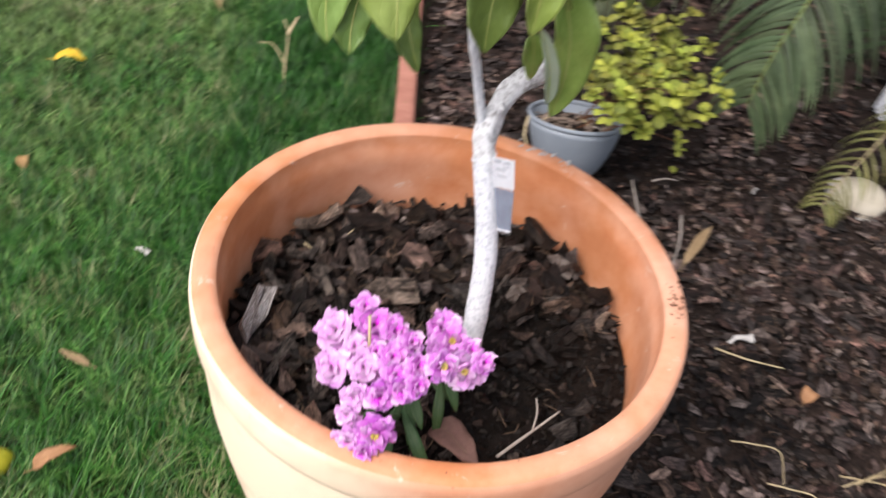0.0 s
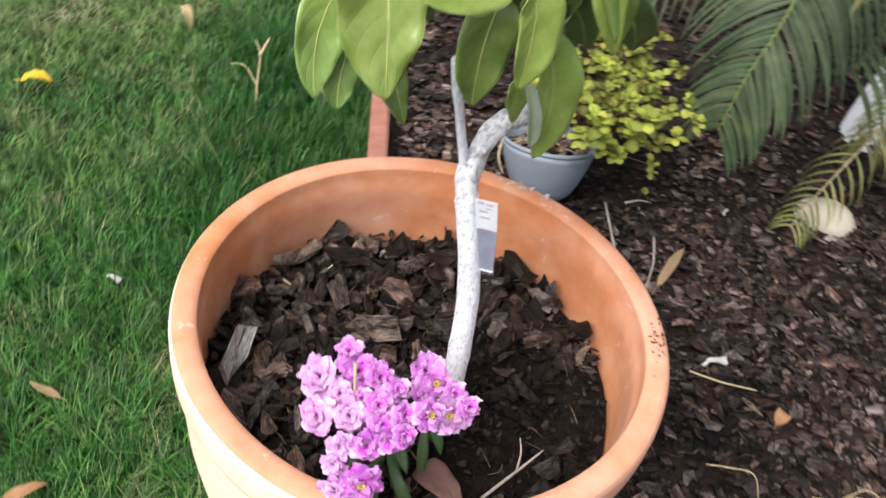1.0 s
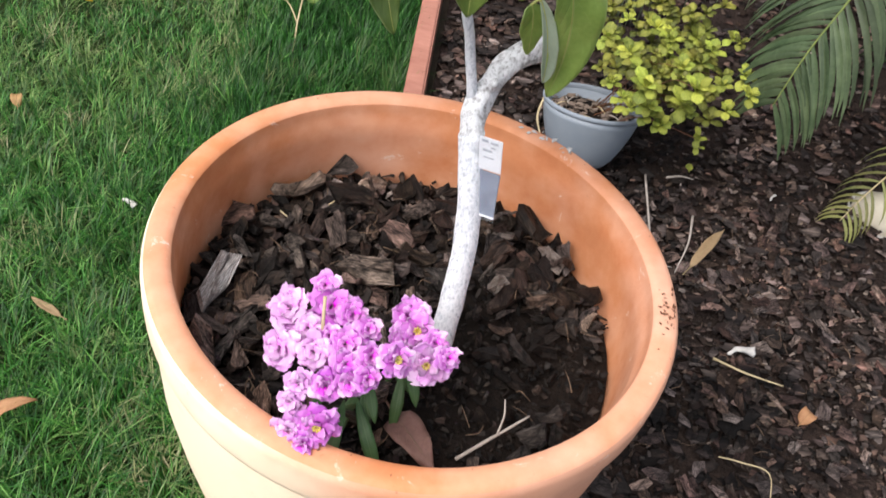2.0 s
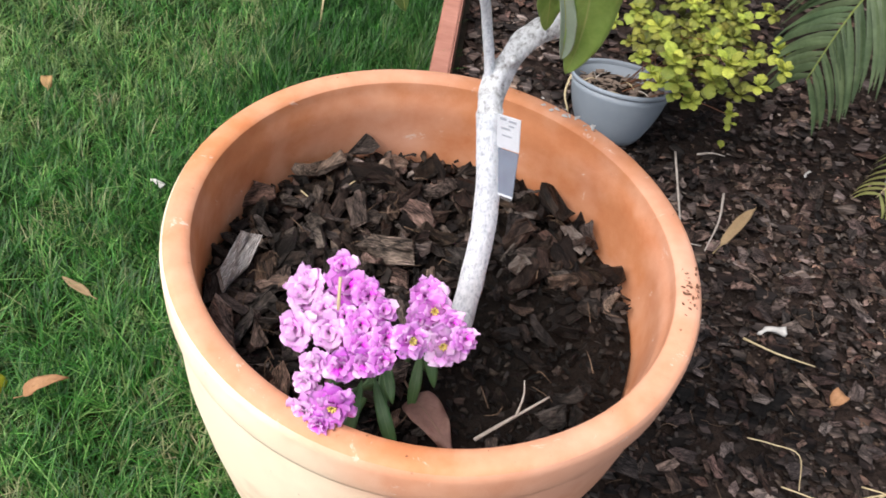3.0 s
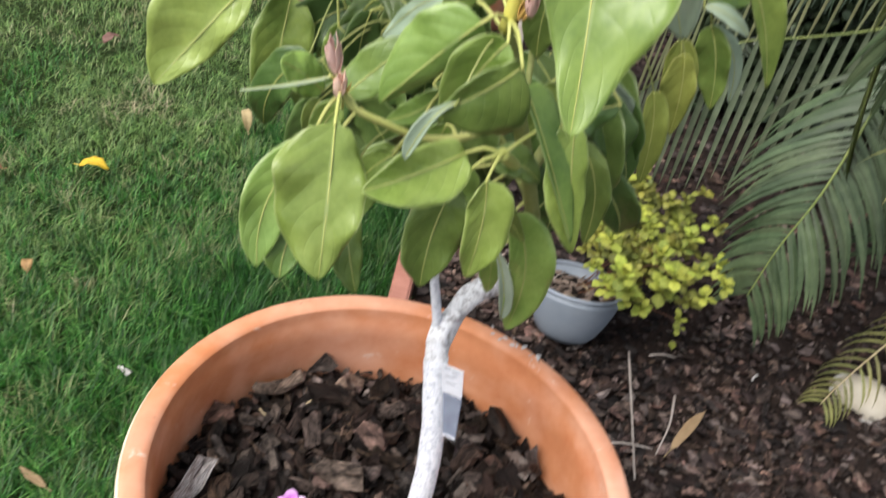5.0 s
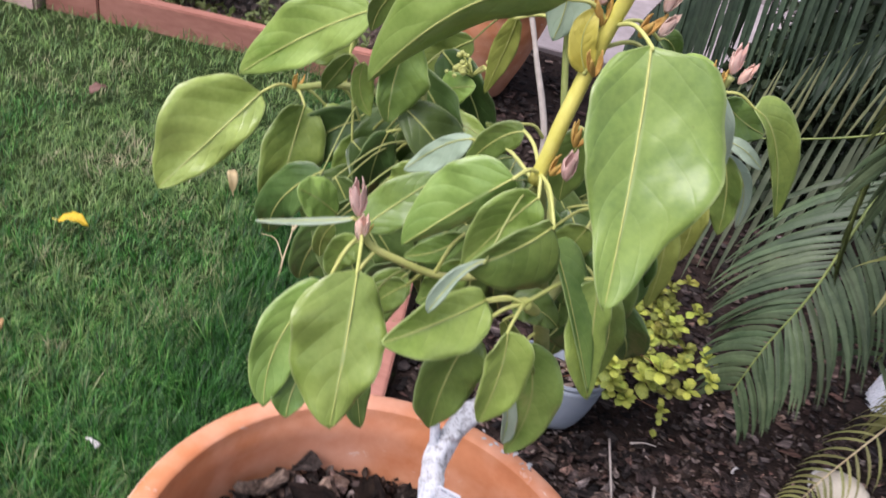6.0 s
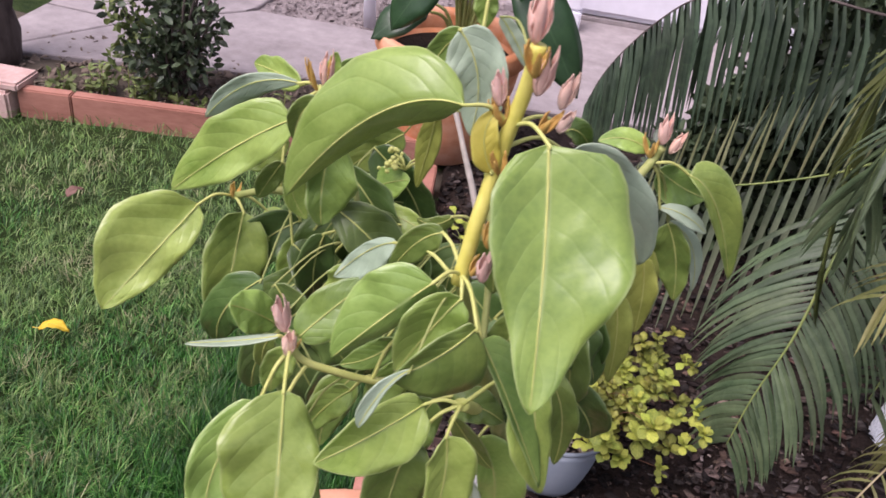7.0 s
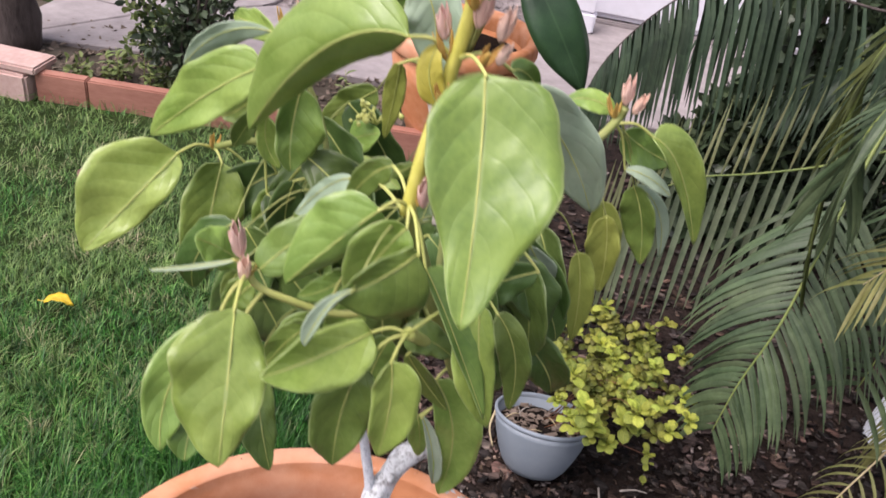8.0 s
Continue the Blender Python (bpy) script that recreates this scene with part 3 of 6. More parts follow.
# Concrete path in slabs with open joints.
path_slabs = thing("path", "worn pinkish-grey concrete path in slabs with open joints", "path", kind="structure")
for poly in (((-1.84, 2.60), (-1.775, 2.62), (-1.485, 3.055), (-1.83, 3.09)),
             ((-1.765, 2.625), (-1.36, 2.70), (-0.98, 2.79), (-0.62, 2.86), (0.62, 2.96), (2.9, 3.05), (2.9, 3.98), (0.15, 3.98), (0.05, 3.50), (-0.605, 3.40), (-1.09, 3.40), (-1.13, 3.36), (-1.475, 3.05)),
             ((-1.83, 3.105), (-1.485, 3.07), (-1.14, 3.375), (-1.11, 3.43), (-1.09, 3.60), (-1.25, 4.9), (-1.85, 4.9))):
    bm = bmesh.new()
    f = bm.faces.new([bm.verts.new((x, y, 0.012)) for x, y in poly])
    r = bmesh.ops.extrude_face_region(bm, geom=[f])
    for v in r["geom"]:
        if isinstance(v, bmesh.types.BMVert):
            v.co.z -= 0.07
    bmesh.ops.bevel(bm, geom=[e for e in bm.edges if e.calc_length() > 0.1], offset=0.004, segments=1, affect="EDGES")
    bmesh.ops.recalc_face_normals(bm, faces=bm.faces)
    part("slab", bm, CONCRETE, path_slabs, smooth=False)
sheet("ground_gravel", -1.13, 0.05, 3.40, 5.5, -0.004, GRAVEL, "patch of coarse grey-pink gravel", "gravel")
rg = np.random.default_rng(5)
pl = np.c_[rg.uniform(-1.1, 0.03, 2600), rg.uniform(3.42, 4.6, 2600), rg.uniform(0, 0.006, 2600)]
chip_soup("gravel_stones", pl, rg.uniform(0.012, 0.03, 2600), spins(2600, rg, 0.5), GRAVEL, None, "loose grey-pink gravel stones")
bpy.data.objects["gravel_stones"]["category"] = "gravel"
sheet("ground_far_lawn", -6.0, -1.86, 2.95, 7.0, -0.008, TURF, "strip of far lawn beyond the path", "lawn", 10, 10, 0.02)

# House wall with a plinth and a panelled white door leaf.
house = thing("wall_house", "pale lilac-white house wall behind the path", "wall", kind="structure")
bm = bmesh.new()
box(bm, (-0.11, 4.0, 0.035), (3.4, 4.2, 2.9), 0.004)
part("wall_face", bm, WHITE, house, smooth=False)
bm = bmesh.new()
box(bm, (-0.13, 3.975, -0.02), (3.4, 4.2, 0.03), 0.006)
part("plinth", bm, CONCRETE, house, "pale concrete plinth", smooth=False)
for k in range(7):
    bm = bmesh.new()
    box(bm, (-0.10, 3.984, 0.06 + k * 0.2), (3.4, 4.0 - 0.002, 0.25 + k * 0.2), 0.003)
    part("siding_board", bm, WHITE, house, smooth=False)
bm = bmesh.new()
box(bm, (0.09, 3.80, 0.012), (0.215, 3.90, 0.10), 0.008)
box(bm, (0.095, 3.805, 0.101), (0.21, 3.895, 0.17), 0.008)
tagged(part("white_block", bm, WHITE, None, "small white painted block standing on the concrete path", False), category="block")
bm = bmesh.new()
tube(bm, [(-0.640, 3.48, -0.01), (-0.67, 3.485, 0.5), (-0.70, 3.49, 1.0)], 0.026, 0.024, 12, 2)
tagged(part("white_post", bm, WHITE, None, "slim round white post standing in the gravel"), category="post")
bm = bmesh.new()
tube(bm, [(-1.70, 2.56, -0.02), (-1.69, 2.57, 0.35), (-1.72, 2.58, 0.9), (-1.70, 2.6, 1.8)], 0.085, 0.065, 14, 5, 0.25)
tagged(part("tree_trunk", bm, DARKWOOD, None, "dark grey-brown mottled tree trunk in the back bed"), category="tree trunk")

# Timber edging.
side_edge = thing("edging_side", "red-stained timber edging board between lawn and bark bed", "edging board", kind="structure")
back_edge = thing("edging_back", "red-stained timber edging board along the back of the lawn", "edging board", kind="structure")
for name, p0, p1, top, owner in (("board", (-0.035, 0.80), (-0.118, 1.70), 0.070, side_edge), ("board", (-0.119, 1.712), (-0.166, 2.30), 0.068, side_edge),
                                 ("board", (-1.413, 2.262), (-1.256, 2.280), 0.090, back_edge), ("board", (-1.252, 2.2805), (-0.19, 2.397), 0.090, back_edge),
                                 ("board", (-3.2, 2.14), (-1.66, 2.262), 0.07, back_edge)):
    a, b = Vector((*p0, 0)), Vector((*p1, 0))
    bm = bmesh.new()
    box(bm, (0, -0.019, -0.05), ((b - a).length, 0.019, top), 0.004)
    bmesh.ops.transform(bm, matrix=Matrix.Translation(a) @ Matrix.Rotation(math.atan2(b.y - a.y, b.x - a.x), 4, "Z"), verts=bm.verts)
    part(name, bm, TIMBER, owner, smooth=False)
bm = bmesh.new()
box(bm, (-1.65, 2.215, -0.03), (-1.425, 2.36, 0.085), 0.008)
box(bm, (-1.645, 2.225, 0.087), (-1.395, 2.345, 0.112), 0.006)
tagged(part("edging_block", bm, BLOCK, None, "pinkish concrete block at the corner of the timber edging", False), category="edging block")


# ---- terracotta pot ----
pot = thing("terracotta_pot", "large round terracotta pot with thick rim and lime-stained side", "plant pot", (0.026, 0.494, 0.018))
pot.rotation_euler = Vector((0, 0, 1)).rotation_difference(Vector((0.050, 0.094, 1.0))).to_euler()
bm = bmesh.new()
lathe(bm, [(0.0, 0.006), (0.13, 0.004), (0.150, 0.0), (0.158, 0.012), (0.180, 0.10), (0.203, 0.20), (0.220, 0.29), (0.2295, 0.36), (0.2335, 0.42), (0.2345, 0.448), (0.2342, 0.4515), (0.2352, 0.4545), (0.2385, 0.4575),
           (0.2398, 0.4630), (0.2402, 0.475), (0.2400, 0.4905), (0.2392, 0.4955), (0.2372, 0.4988)], 96, 0.0, 0.004)
part("body", bm, CLAY_BODY, pot, "lime-stained orange clay body, sunlight painted into its cream side")
bm = bmesh.new()
lathe(bm, [(0.2372, 0.4988), (0.2350, 0.5008), (0.2315, 0.5020), (0.2225, 0.5016), (0.2175, 0.5004), (0.2152, 0.4980)], 96, 0.0, 0.004)
part("rim", bm, CLAY_LIP, pot, "flat-topped rim with pink dusty bloom")
bm = bmesh.new()
lathe(bm, [(0.2152, 0.4980), (0.2143, 0.4930), (0.2138, 0.480), (0.2122, 0.477), (0.2125, 0.455), (0.2125, 0.43), (0.2110, 0.40), (0.202, 0.36), (0.19, 0.28), (0.16, 0.15), (0.13, 0.05), (0.0, 0.05)], 96, 0.0, 0.004)
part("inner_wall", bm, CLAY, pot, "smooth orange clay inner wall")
rg = np.random.default_rng(4)
n = 46
a = np.r_[rg.normal(0.02, 0.05, 30), rg.uniform(-2.6, 2.6, 16)]
rr = rg.uniform(0.219, 0.234, n)
crumbs = chip_soup("loose_soil", np.c_[rr * np.cos(a), rr * np.sin(a), np.full(n, 0.5035)], np.r_[rg.uniform(0.002, 0.006, 30), rg.uniform(0.0012, 0.003, 16)], spins(n, rg, 0.5), RUSSET, pot, "dark brown crumbs of soil on the rim")

a = rg.normal(1.12, 0.10, 16)
rr = rg.uniform(0.222, 0.236, 16)
chip_soup("lime_flecks", np.c_[rr * np.cos(a), rr * np.sin(a), np.full(16, 0.5025)], rg.uniform(0.003, 0.010, 16), spins(16, rg, 0.1), CHALK, pot, "white flecks of lime on the rim")


def soil_z(x, y):
    return 0.423 - 0.05 * (x - POT_X) - 0.094 * (y - POT_Y) + 0.010 * max(0.0, min(1.0, (0.50 - y) / 0.08)) + 0.006 * noise.noise(Vector((x * 18, y * 18, 3.0)))


bm = bmesh.new()
rings = []
for i in range(15):
    r = 0.2105 * i / 14
    rings.append([bm.verts.new((POT_X + r * math.cos(w), POT_Y + r * math.sin(w), soil_z(POT_X + r * math.cos(w), POT_Y + r * math.sin(w)) - 0.012 + 0.012 * noise.noise(Vector((r * 70, w * 3, 1))))) for w in (2 * math.pi * k / 48 for k in range(48))])
for u, v in zip(rings, rings[1:]):
    for k in range(48):
        bm.faces.new((u[k], v[k], v[(k + 1) % 48], u[(k + 1) % 48]))
bmesh.ops.remove_doubles(bm, verts=bm.verts, dist=1e-5)
pot_mulch = tagged(part("potting_mulch", bm, SOIL), "dark potting soil covered with coarse bark chips inside the pot", "mulch")


# ---- avocado tree ----
tree = thing("avocado_tree", "young avocado tree with limewashed trunk, drooping green leaves, pink buds", "tree", (0.085, 0.505, 0.42))


WOOD = []


def limb(name, pts, r0, r1, material, label="", rough=0.15, sides=12):
    WOOD.extend(smooth_line(pts, 6))
    bm = bmesh.new()
    tube(bm, pts, r0, r1, sides, 6, rough, len(pts))
    return under(part(name, bm, material, None, label), tree)


limb("trunk", [(0.080, 0.480, 0.395), (0.085, 0.508, 0.445), (0.087, 0.530, 0.499), (0.086, 0.550, 0.541), (0.079, 0.570, 0.588), (0.0715, 0.587, 0.622)], 0.0118, 0.0104, PAINT, "limewashed white lower trunk", 0.09, 16)
limb("trunk_knee", [(0.0725, 0.584, 0.616), (0.0705, 0.597, 0.630), (0.074, 0.612, 0.643), (0.082, 0.628, 0.657), (0.096, 0.640, 0.668), (0.112, 0.645, 0.678), (0.126, 0.640, 0.702)], 0.0106, 0.0092, BARK_GREY, "gnarled grey-white bent upper trunk", 0.38, 18)
limb("knot", [(0.081, 0.614, 0.655), (0.083, 0.606, 0.664)], 0.0065, 0.003, BARK_GREY, "", 0.4, 10)
limb("leader", [(0.124, 0.640, 0.698), (0.126, 0.625, 0.76), (0.112, 0.600, 0.83), (0.096, 0.570, 0.90), (0.080, 0.551, 0.968)], 0.0072, 0.0046, TWIG)
limb("shoot", [(0.079, 0.550, 0.964), (0.084, 0.556, 1.005), (0.090, 0.567, 1.045), (0.097, 0.566, 1.085), (0.099, 0.565, 1.105)], 0.0045, 0.0041, SHOOT, "thick yellow-green leading shoot")
limb("side_stub", [(0.0665, 0.607, 0.640), (0.060, 0.611, 0.672), (0.055, 0.610, 0.700), (0.050, 0.605, 0.725), (0.046, 0.603, 0.758)], 0.0046, 0.0038, PAINT, "slim pale limewashed cut side stem")
limb("branch", [(0.118, 0.612, 0.80), (0.08, 0.64, 0.835), (0.03, 0.665, 0.86), (-0.007, 0.68, 0.892)], 0.0032, 0.0026, TWIG)
limb("branch", [(0.100, 0.580, 0.875), (0.092, 0.625, 0.94), (0.075, 0.66, 1.0), (0.062, 0.668, 1.062)], 0.0026, 0.0020, TWIG)
limb("dry_twig", [(0.084, 0.645, 0.900), (0.077, 0.680, 0.928), (0.058, 0.710, 0.963), (0.039, 0.735, 1.000)], 0.0026, 0.0020, GREYTWIG, "bare pale twig", 0.3)
limb("branch", [(-0.007, 0.680, 0.890), (-0.029, 0.715, 0.885), (-0.053, 0.703, 0.905), (-0.09, 0.72, 0.893), (-0.129, 0.731, 0.873)], 0.0036, 0.0028, TWIG)
limb("branch", [(0.096, 0.57, 0.90), (0.07, 0.565, 0.878), (0.040, 0.548, 0.878), (0.012, 0.533, 0.893), (-0.006, 0.526, 0.905), (-0.013, 0.524, 0.925)], 0.0028, 0.0022, STALK)
limb("branch", [(0.112, 0.60, 0.83), (0.105, 0.55, 0.87), (0.094, 0.522, 0.898)], 0.0045, 0.004, STALK)
limb("branch", [(0.112, 0.60, 0.83), (0.14, 0.66, 0.88), (0.175, 0.73, 0.93), (0.199, 0.77, 0.952), (0.205, 0.773, 0.966)], 0.0040, 0.0034, TWIG)
limb("branch", [(-0.007, 0.68, 0.892), (-0.02, 0.69, 0.94), (-0.040, 0.69, 0.985), (-0.045, 0.69, 1.002)], 0.0025, 0.0020, TWIG)
limb("branch", [(0.112, 0.60, 0.83), (0.125, 0.625, 0.87), (0.132, 0.64, 0.905)], 0.0042, 0.0035, TWIG)
NODES = [Vector(q) for q in ((-0.129, 0.731, 0.873), (-0.045, 0.69, 1.001), (0.092, 0.570, 1.057), (0.080, 0.550, 0.971), (-0.011, 0.524, 0.912), (0.094, 0.522, 0.898), (0.132, 0.640, 0.902), (0.200, 0.770, 0.952), (-0.007, 0.680, 0.892), (0.062, 0.668, 1.062))]
count = [0]


def leaf_blade(bm, base, mid, tip, n, half_widths, lifts, widest, waist, seed, thick=0.0008, rows=26, half=5):
    """An avocado blade along a bowed midrib. Each half has its own width and rises or falls from the rib by its own slope."""
    base, mid, tip, n = Vector(base), Vector(mid), Vector(tip), Vector(n).normalized()
    rng = random.Random(seed)
    knee = 2 * mid - (base + tip) / 2
    uv = bm.loops.layers.uv.verify()
    ph = rng.uniform(0, 6.3)
    size = half_widths[0] + half_widths[1]
    k = math.log(0.5) / math.log(widest)
    top, rib = [], []
    for i in range(rows + 1):
        v = 1 - (1 - i / rows) ** 1.15
        q = base * (1 - v) ** 2 + knee * 2 * v * (1 - v) + tip * v * v
        way = ((knee - base) * (1 - v) + (tip - knee) * v).normalized()
        up = (n - way * n.dot(way)).normalized()
        side = way.cross(up)
        rib.append(q + up * 0.0004)
        wide = max(0.0, math.sin(math.pi * v ** k)) ** (0.54 if v < widest else 0.54 + 0.20 * (v - widest) / (1 - widest))
        wide *= 1 - waist * math.exp(-((v - 0.80) / 0.13) ** 2)
        row = []
        for j in range(-half, half + 1):
            u = j / half
            h = half_widths[0] if u > 0 else half_widths[1]
            g = lifts[0] if u > 0 else lifts[1]
            w = h * wide * (1 + 0.15 * noise.noise(Vector((v * 3.6, seed * 3.1, 0 if u < 0 else 7.7))) + 0.05 * noise.noise(Vector((v * 11, seed * 5.3, 3 if u < 0 else 9)))) + 0.0004
            a = abs(u)
            wave = 0.085 * size * a * a * wide * (math.sin((7 + seed % 4) * v + ph + (1.9 if u > 0 else 0)) + 0.5 * math.sin((17 + seed % 7) * v + 2 * ph + (0.7 if u > 0 else 0)))
            dent = 0.05 * size * noise.noise(Vector((u * 1.5, v * 4.5, seed * 1.7)))
            quilt = 0.012 * size * math.sin(min(1.0, a * 1.1) * math.pi) * math.sin(2 * math.pi * (6.0 * v - 2.2 * a))
            row.append((q + side * (u * w) + up * (g * w * a ** 1.35 + wave + (dent + quilt) * wide), (u * 0.5 + 0.5, v)))
        top.append(row)
    skins = []
    for skin in (0, 1):
        grid = []
        for i in range(rows + 1):
            row = []
            for j in range(2 * half + 1):
                p, q = top[i][j]
                if skin:
                    along = top[min(i + 1, rows)][j][0] - top[max(i - 1, 0)][j][0]
                    across = top[i][min(j + 1, 2 * half)][0] - top[i][max(j - 1, 0)][0]
                    m = across.cross(along)
                    p = p - (m.normalized() if m.length > 1e-9 else n) * thick
                row.append((bm.verts.new(p), q))
            grid.append(row)
        skins.append(grid)
        for i in range(rows):
            for j in range(2 * half):
                quad = [grid[i][j], grid[i][j + 1], grid[i + 1][j + 1], grid[i + 1][j]]
                for tri in ((quad[0], quad[1], quad[2]), (quad[0], quad[2], quad[3])):
                    tri = tri[::-1] if skin else tri
                    f = bm.faces.new([q[0] for q in tri])
                    f.material_index = skin
                    for lp, q in zip(f.loops, tri):
                        lp[uv].uv = q[1]
    a, b = skins
    rim = [(i, 0) for i in range(rows + 1)] + [(rows, j) for j in range(1, 2 * half + 1)] + [(i, 2 * half) for i in range(rows - 1, -1, -1)] + [(0, j) for j in range(2 * half - 1, 0, -1)]
    for (i, j), (c, d) in zip(rim, rim[1:] + rim[:1]):
        quad = (a[i][j], a[c][d], b[c][d], b[i][j])
        f = bm.faces.new([q[0] for q in quad])
        for lp, q in zip(f.loops, quad):
            lp[uv].uv = q[1]
    return rib


def leaf(base, mid, tip, n, half_widths, lifts, tone="top", widest=0.42, waist=0.0):
    """A leaf with its midrib, and a stalk back to the nearest node or twig. n: the way its shown face looks."""
    count[0] += 1
    bm = bmesh.new()
    line = leaf_blade(bm, base, mid, tip, n, half_widths, lifts, widest, waist, count[0])
    mats = {"top": [LEAF, LEAF_UNDER], "sunlit": [LEAF_SUNLIT, LEAF_UNDER], "shaded": [LEAF_SHADED, LEAF_UNDER], "under": [LEAF_UNDER, LEAF], "old": [LEAF_OLD, LEAF_UNDER], "young": [LEAF_YOUNG, LEAF_YOUNG]}[tone]
    lf = under(part("leaf", bm, mats, None, {"under": "leaf showing its pale blue-green underside", "old": "dull olive ageing leaf", "young": "yellow young leaf", "sunlit": "leaf with sunlight painted in as lighter yellow-green", "shaded": "inner leaf, crown shade painted into its dark green"}.get(tone, "")), tree)
    size = sum(half_widths)
    bm = bmesh.new()
    tube(bm, line[:-2:3] + [line[-2]], 0.0003 + 0.0065 * size, 0.0002, 5, 3)
    rib = part("midrib", bm, STALK)
    rib.parent, rib.matrix_parent_inverse = lf, lf.matrix_basis.inverted()
    b = Vector(base)
    a = min(NODES, key=lambda q: (q - b).length)
    if (a - b).length > 0.05:
        a = min(WOOD, key=lambda q: (q - b).length)
    far = (a - b).length
    if far > 0.003:
        slim = far > 0.055
        bm = bmesh.new()
        tube(bm, [a, (a + b) / 2 + Vector((0, 0.1, 1)).normalized() * far * 0.16, b, b + (line[1] - line[0]) * 0.5], 0.0008 if slim else 0.0014, 0.0006 if slim else 0.0009, 6, 5)
        stalk = part("petiole", bm, TWIG if slim else STALK)
        stalk.parent, stalk.matrix_parent_inverse = lf, lf.matrix_basis.inverted()


leaf((-0.148, 0.706, 0.875), (-0.175, 0.675, 0.840), (-0.206, 0.644, 0.800), (0.39, -0.72, 0.58), (0.0429, 0.0190), (0.4, 0.1), "sunlit", 0.42)
leaf((-0.115, 0.719, 0.867), (-0.118, 0.700, 0.825), (-0.123, 0.682, 0.764), (0.31, -0.74, 0.59), (0.0234, 0.0272), (0.65, 0.05), "top", 0.42)
leaf((-0.059, 0.670, 0.985), (-0.104, 0.672, 0.952), (-0.154, 0.675, 0.905), (0.33, -0.81, 0.48), (0.0259, 0.0186), (0.05, 0.25), "sunlit", 0.42)
leaf((-0.061, 0.690, 1.003), (-0.098, 0.690, 0.995), (-0.131, 0.690, 0.963), (0.33, -0.85, 0.41), (0.0072, 0.0119), (0.3, -0.6), "under", 0.62)
leaf((-0.063, 0.700, 0.997), (-0.087, 0.720, 0.994), (-0.112, 0.740, 0.989), (0.30, -0.87, 0.40), (0.0099, 0.0108), (0.45, 0.0), "top", 0.5)
leaf((0.068, 0.555, 1.071), (0.020, 0.560, 1.053), (-0.035, 0.585, 0.978), (0.19, -0.88, 0.44), (0.0298, 0.0137), (-0.3, -1.7), "sunlit", 0.5)
leaf((0.113, 0.540, 1.065), (0.122, 0.510, 1.015), (0.129, 0.467, 0.955), (-0.04, -0.83, 0.56), (0.0260, 0.0441), (0.45, 0.08), "top", 0.36, 0.16)
leaf((0.126, 0.600, 1.032), (0.160, 0.620, 0.999), (0.190, 0.640, 0.941), (-0.11, -0.87, 0.48), (0.0207, 0.0213), (-0.1, 0.3), "under", 0.5)
leaf((0.050, 0.650, 1.075), (0.065, 0.650, 1.046), (0.065, 0.650, 1.007), (0.07, -0.92, 0.39), (0.0191, 0.0188), (-0.1, 0.2), "under", 0.42)
leaf((0.038, 0.680, 1.003), (0.034, 0.690, 0.972), (0.027, 0.700, 0.932), (0.12, -0.88, 0.46), (0.0088, 0.0068), (-0.3, 0.5), "old", 0.42)
leaf((0.067, 0.530, 0.976), (0.044, 0.527, 0.950), (0.014, 0.523, 0.913), (0.13, -0.76, 0.63), (0.0241, 0.0089), (0.1, -1.3), "sunlit", 0.42)
leaf((0.065, 0.565, 0.986), (0.050, 0.567, 0.974), (0.035, 0.570, 0.947), (0.11, -0.82, 0.56), (0.0079, 0.0092), (0.4, 0.0), "top", 0.42)
leaf((0.036, 0.579, 0.963), (0.018, 0.585, 0.949), (-0.004, 0.590, 0.920), (0.16, -0.80, 0.57), (0.0049, 0.0133), (-0.2, 0.2), "under", 0.5)
leaf((0.095, 0.515, 0.963), (0.078, 0.500, 0.951), (0.055, 0.490, 0.937), (0.06, -0.75, 0.66), (0.0072, 0.0252), (1.2, -0.9), "top", 0.4)
leaf((0.065, 0.492, 0.945), (0.053, 0.484, 0.935), (0.042, 0.478, 0.909), (0.11, -0.71, 0.70), (0.0054, 0.0018), (0.5, 0.8), "under", 0.74)
leaf((0.083, 0.535, 0.965), (0.070, 0.530, 0.945), (0.052, 0.525, 0.910), (0.07, -0.76, 0.64), (0.0141, 0.0144), (0.9, 0.05), "sunlit", 0.42)
leaf((-0.002, 0.485, 0.918), (0.003, 0.462, 0.881), (0.006, 0.440, 0.835), (0.30, -0.66, 0.69), (0.0326, 0.0202), (0.12, 0.15), "sunlit", 0.46)
leaf((-0.022, 0.500, 0.888), (-0.040, 0.475, 0.855), (-0.039, 0.455, 0.817), (0.36, -0.63, 0.69), (0.0159, 0.0180), (0.3, 0.1), "sunlit", 0.42)
leaf((-0.015, 0.500, 0.860), (-0.025, 0.475, 0.831), (-0.026, 0.460, 0.807), (0.32, -0.62, 0.72), (0.0148, 0.0127), (0.3, 0.1), "top", 0.42)
leaf((-0.007, 0.530, 0.837), (0.004, 0.510, 0.806), (0.015, 0.500, 0.769), (0.25, -0.64, 0.72), (0.0137, 0.0099), (0.5, 0.0), "top", 0.42)
leaf((0.072, 0.520, 0.894), (0.047, 0.490, 0.891), (0.023, 0.462, 0.892), (0.12, -0.67, 0.74), (0.0134, 0.0217), (0.8, 0.05), "sunlit", 0.4)
leaf((0.070, 0.510, 0.875), (0.062, 0.500, 0.841), (0.060, 0.495, 0.796), (0.17, -0.68, 0.72), (0.0179, 0.0200), (0.6, 0.05), "top", 0.42)
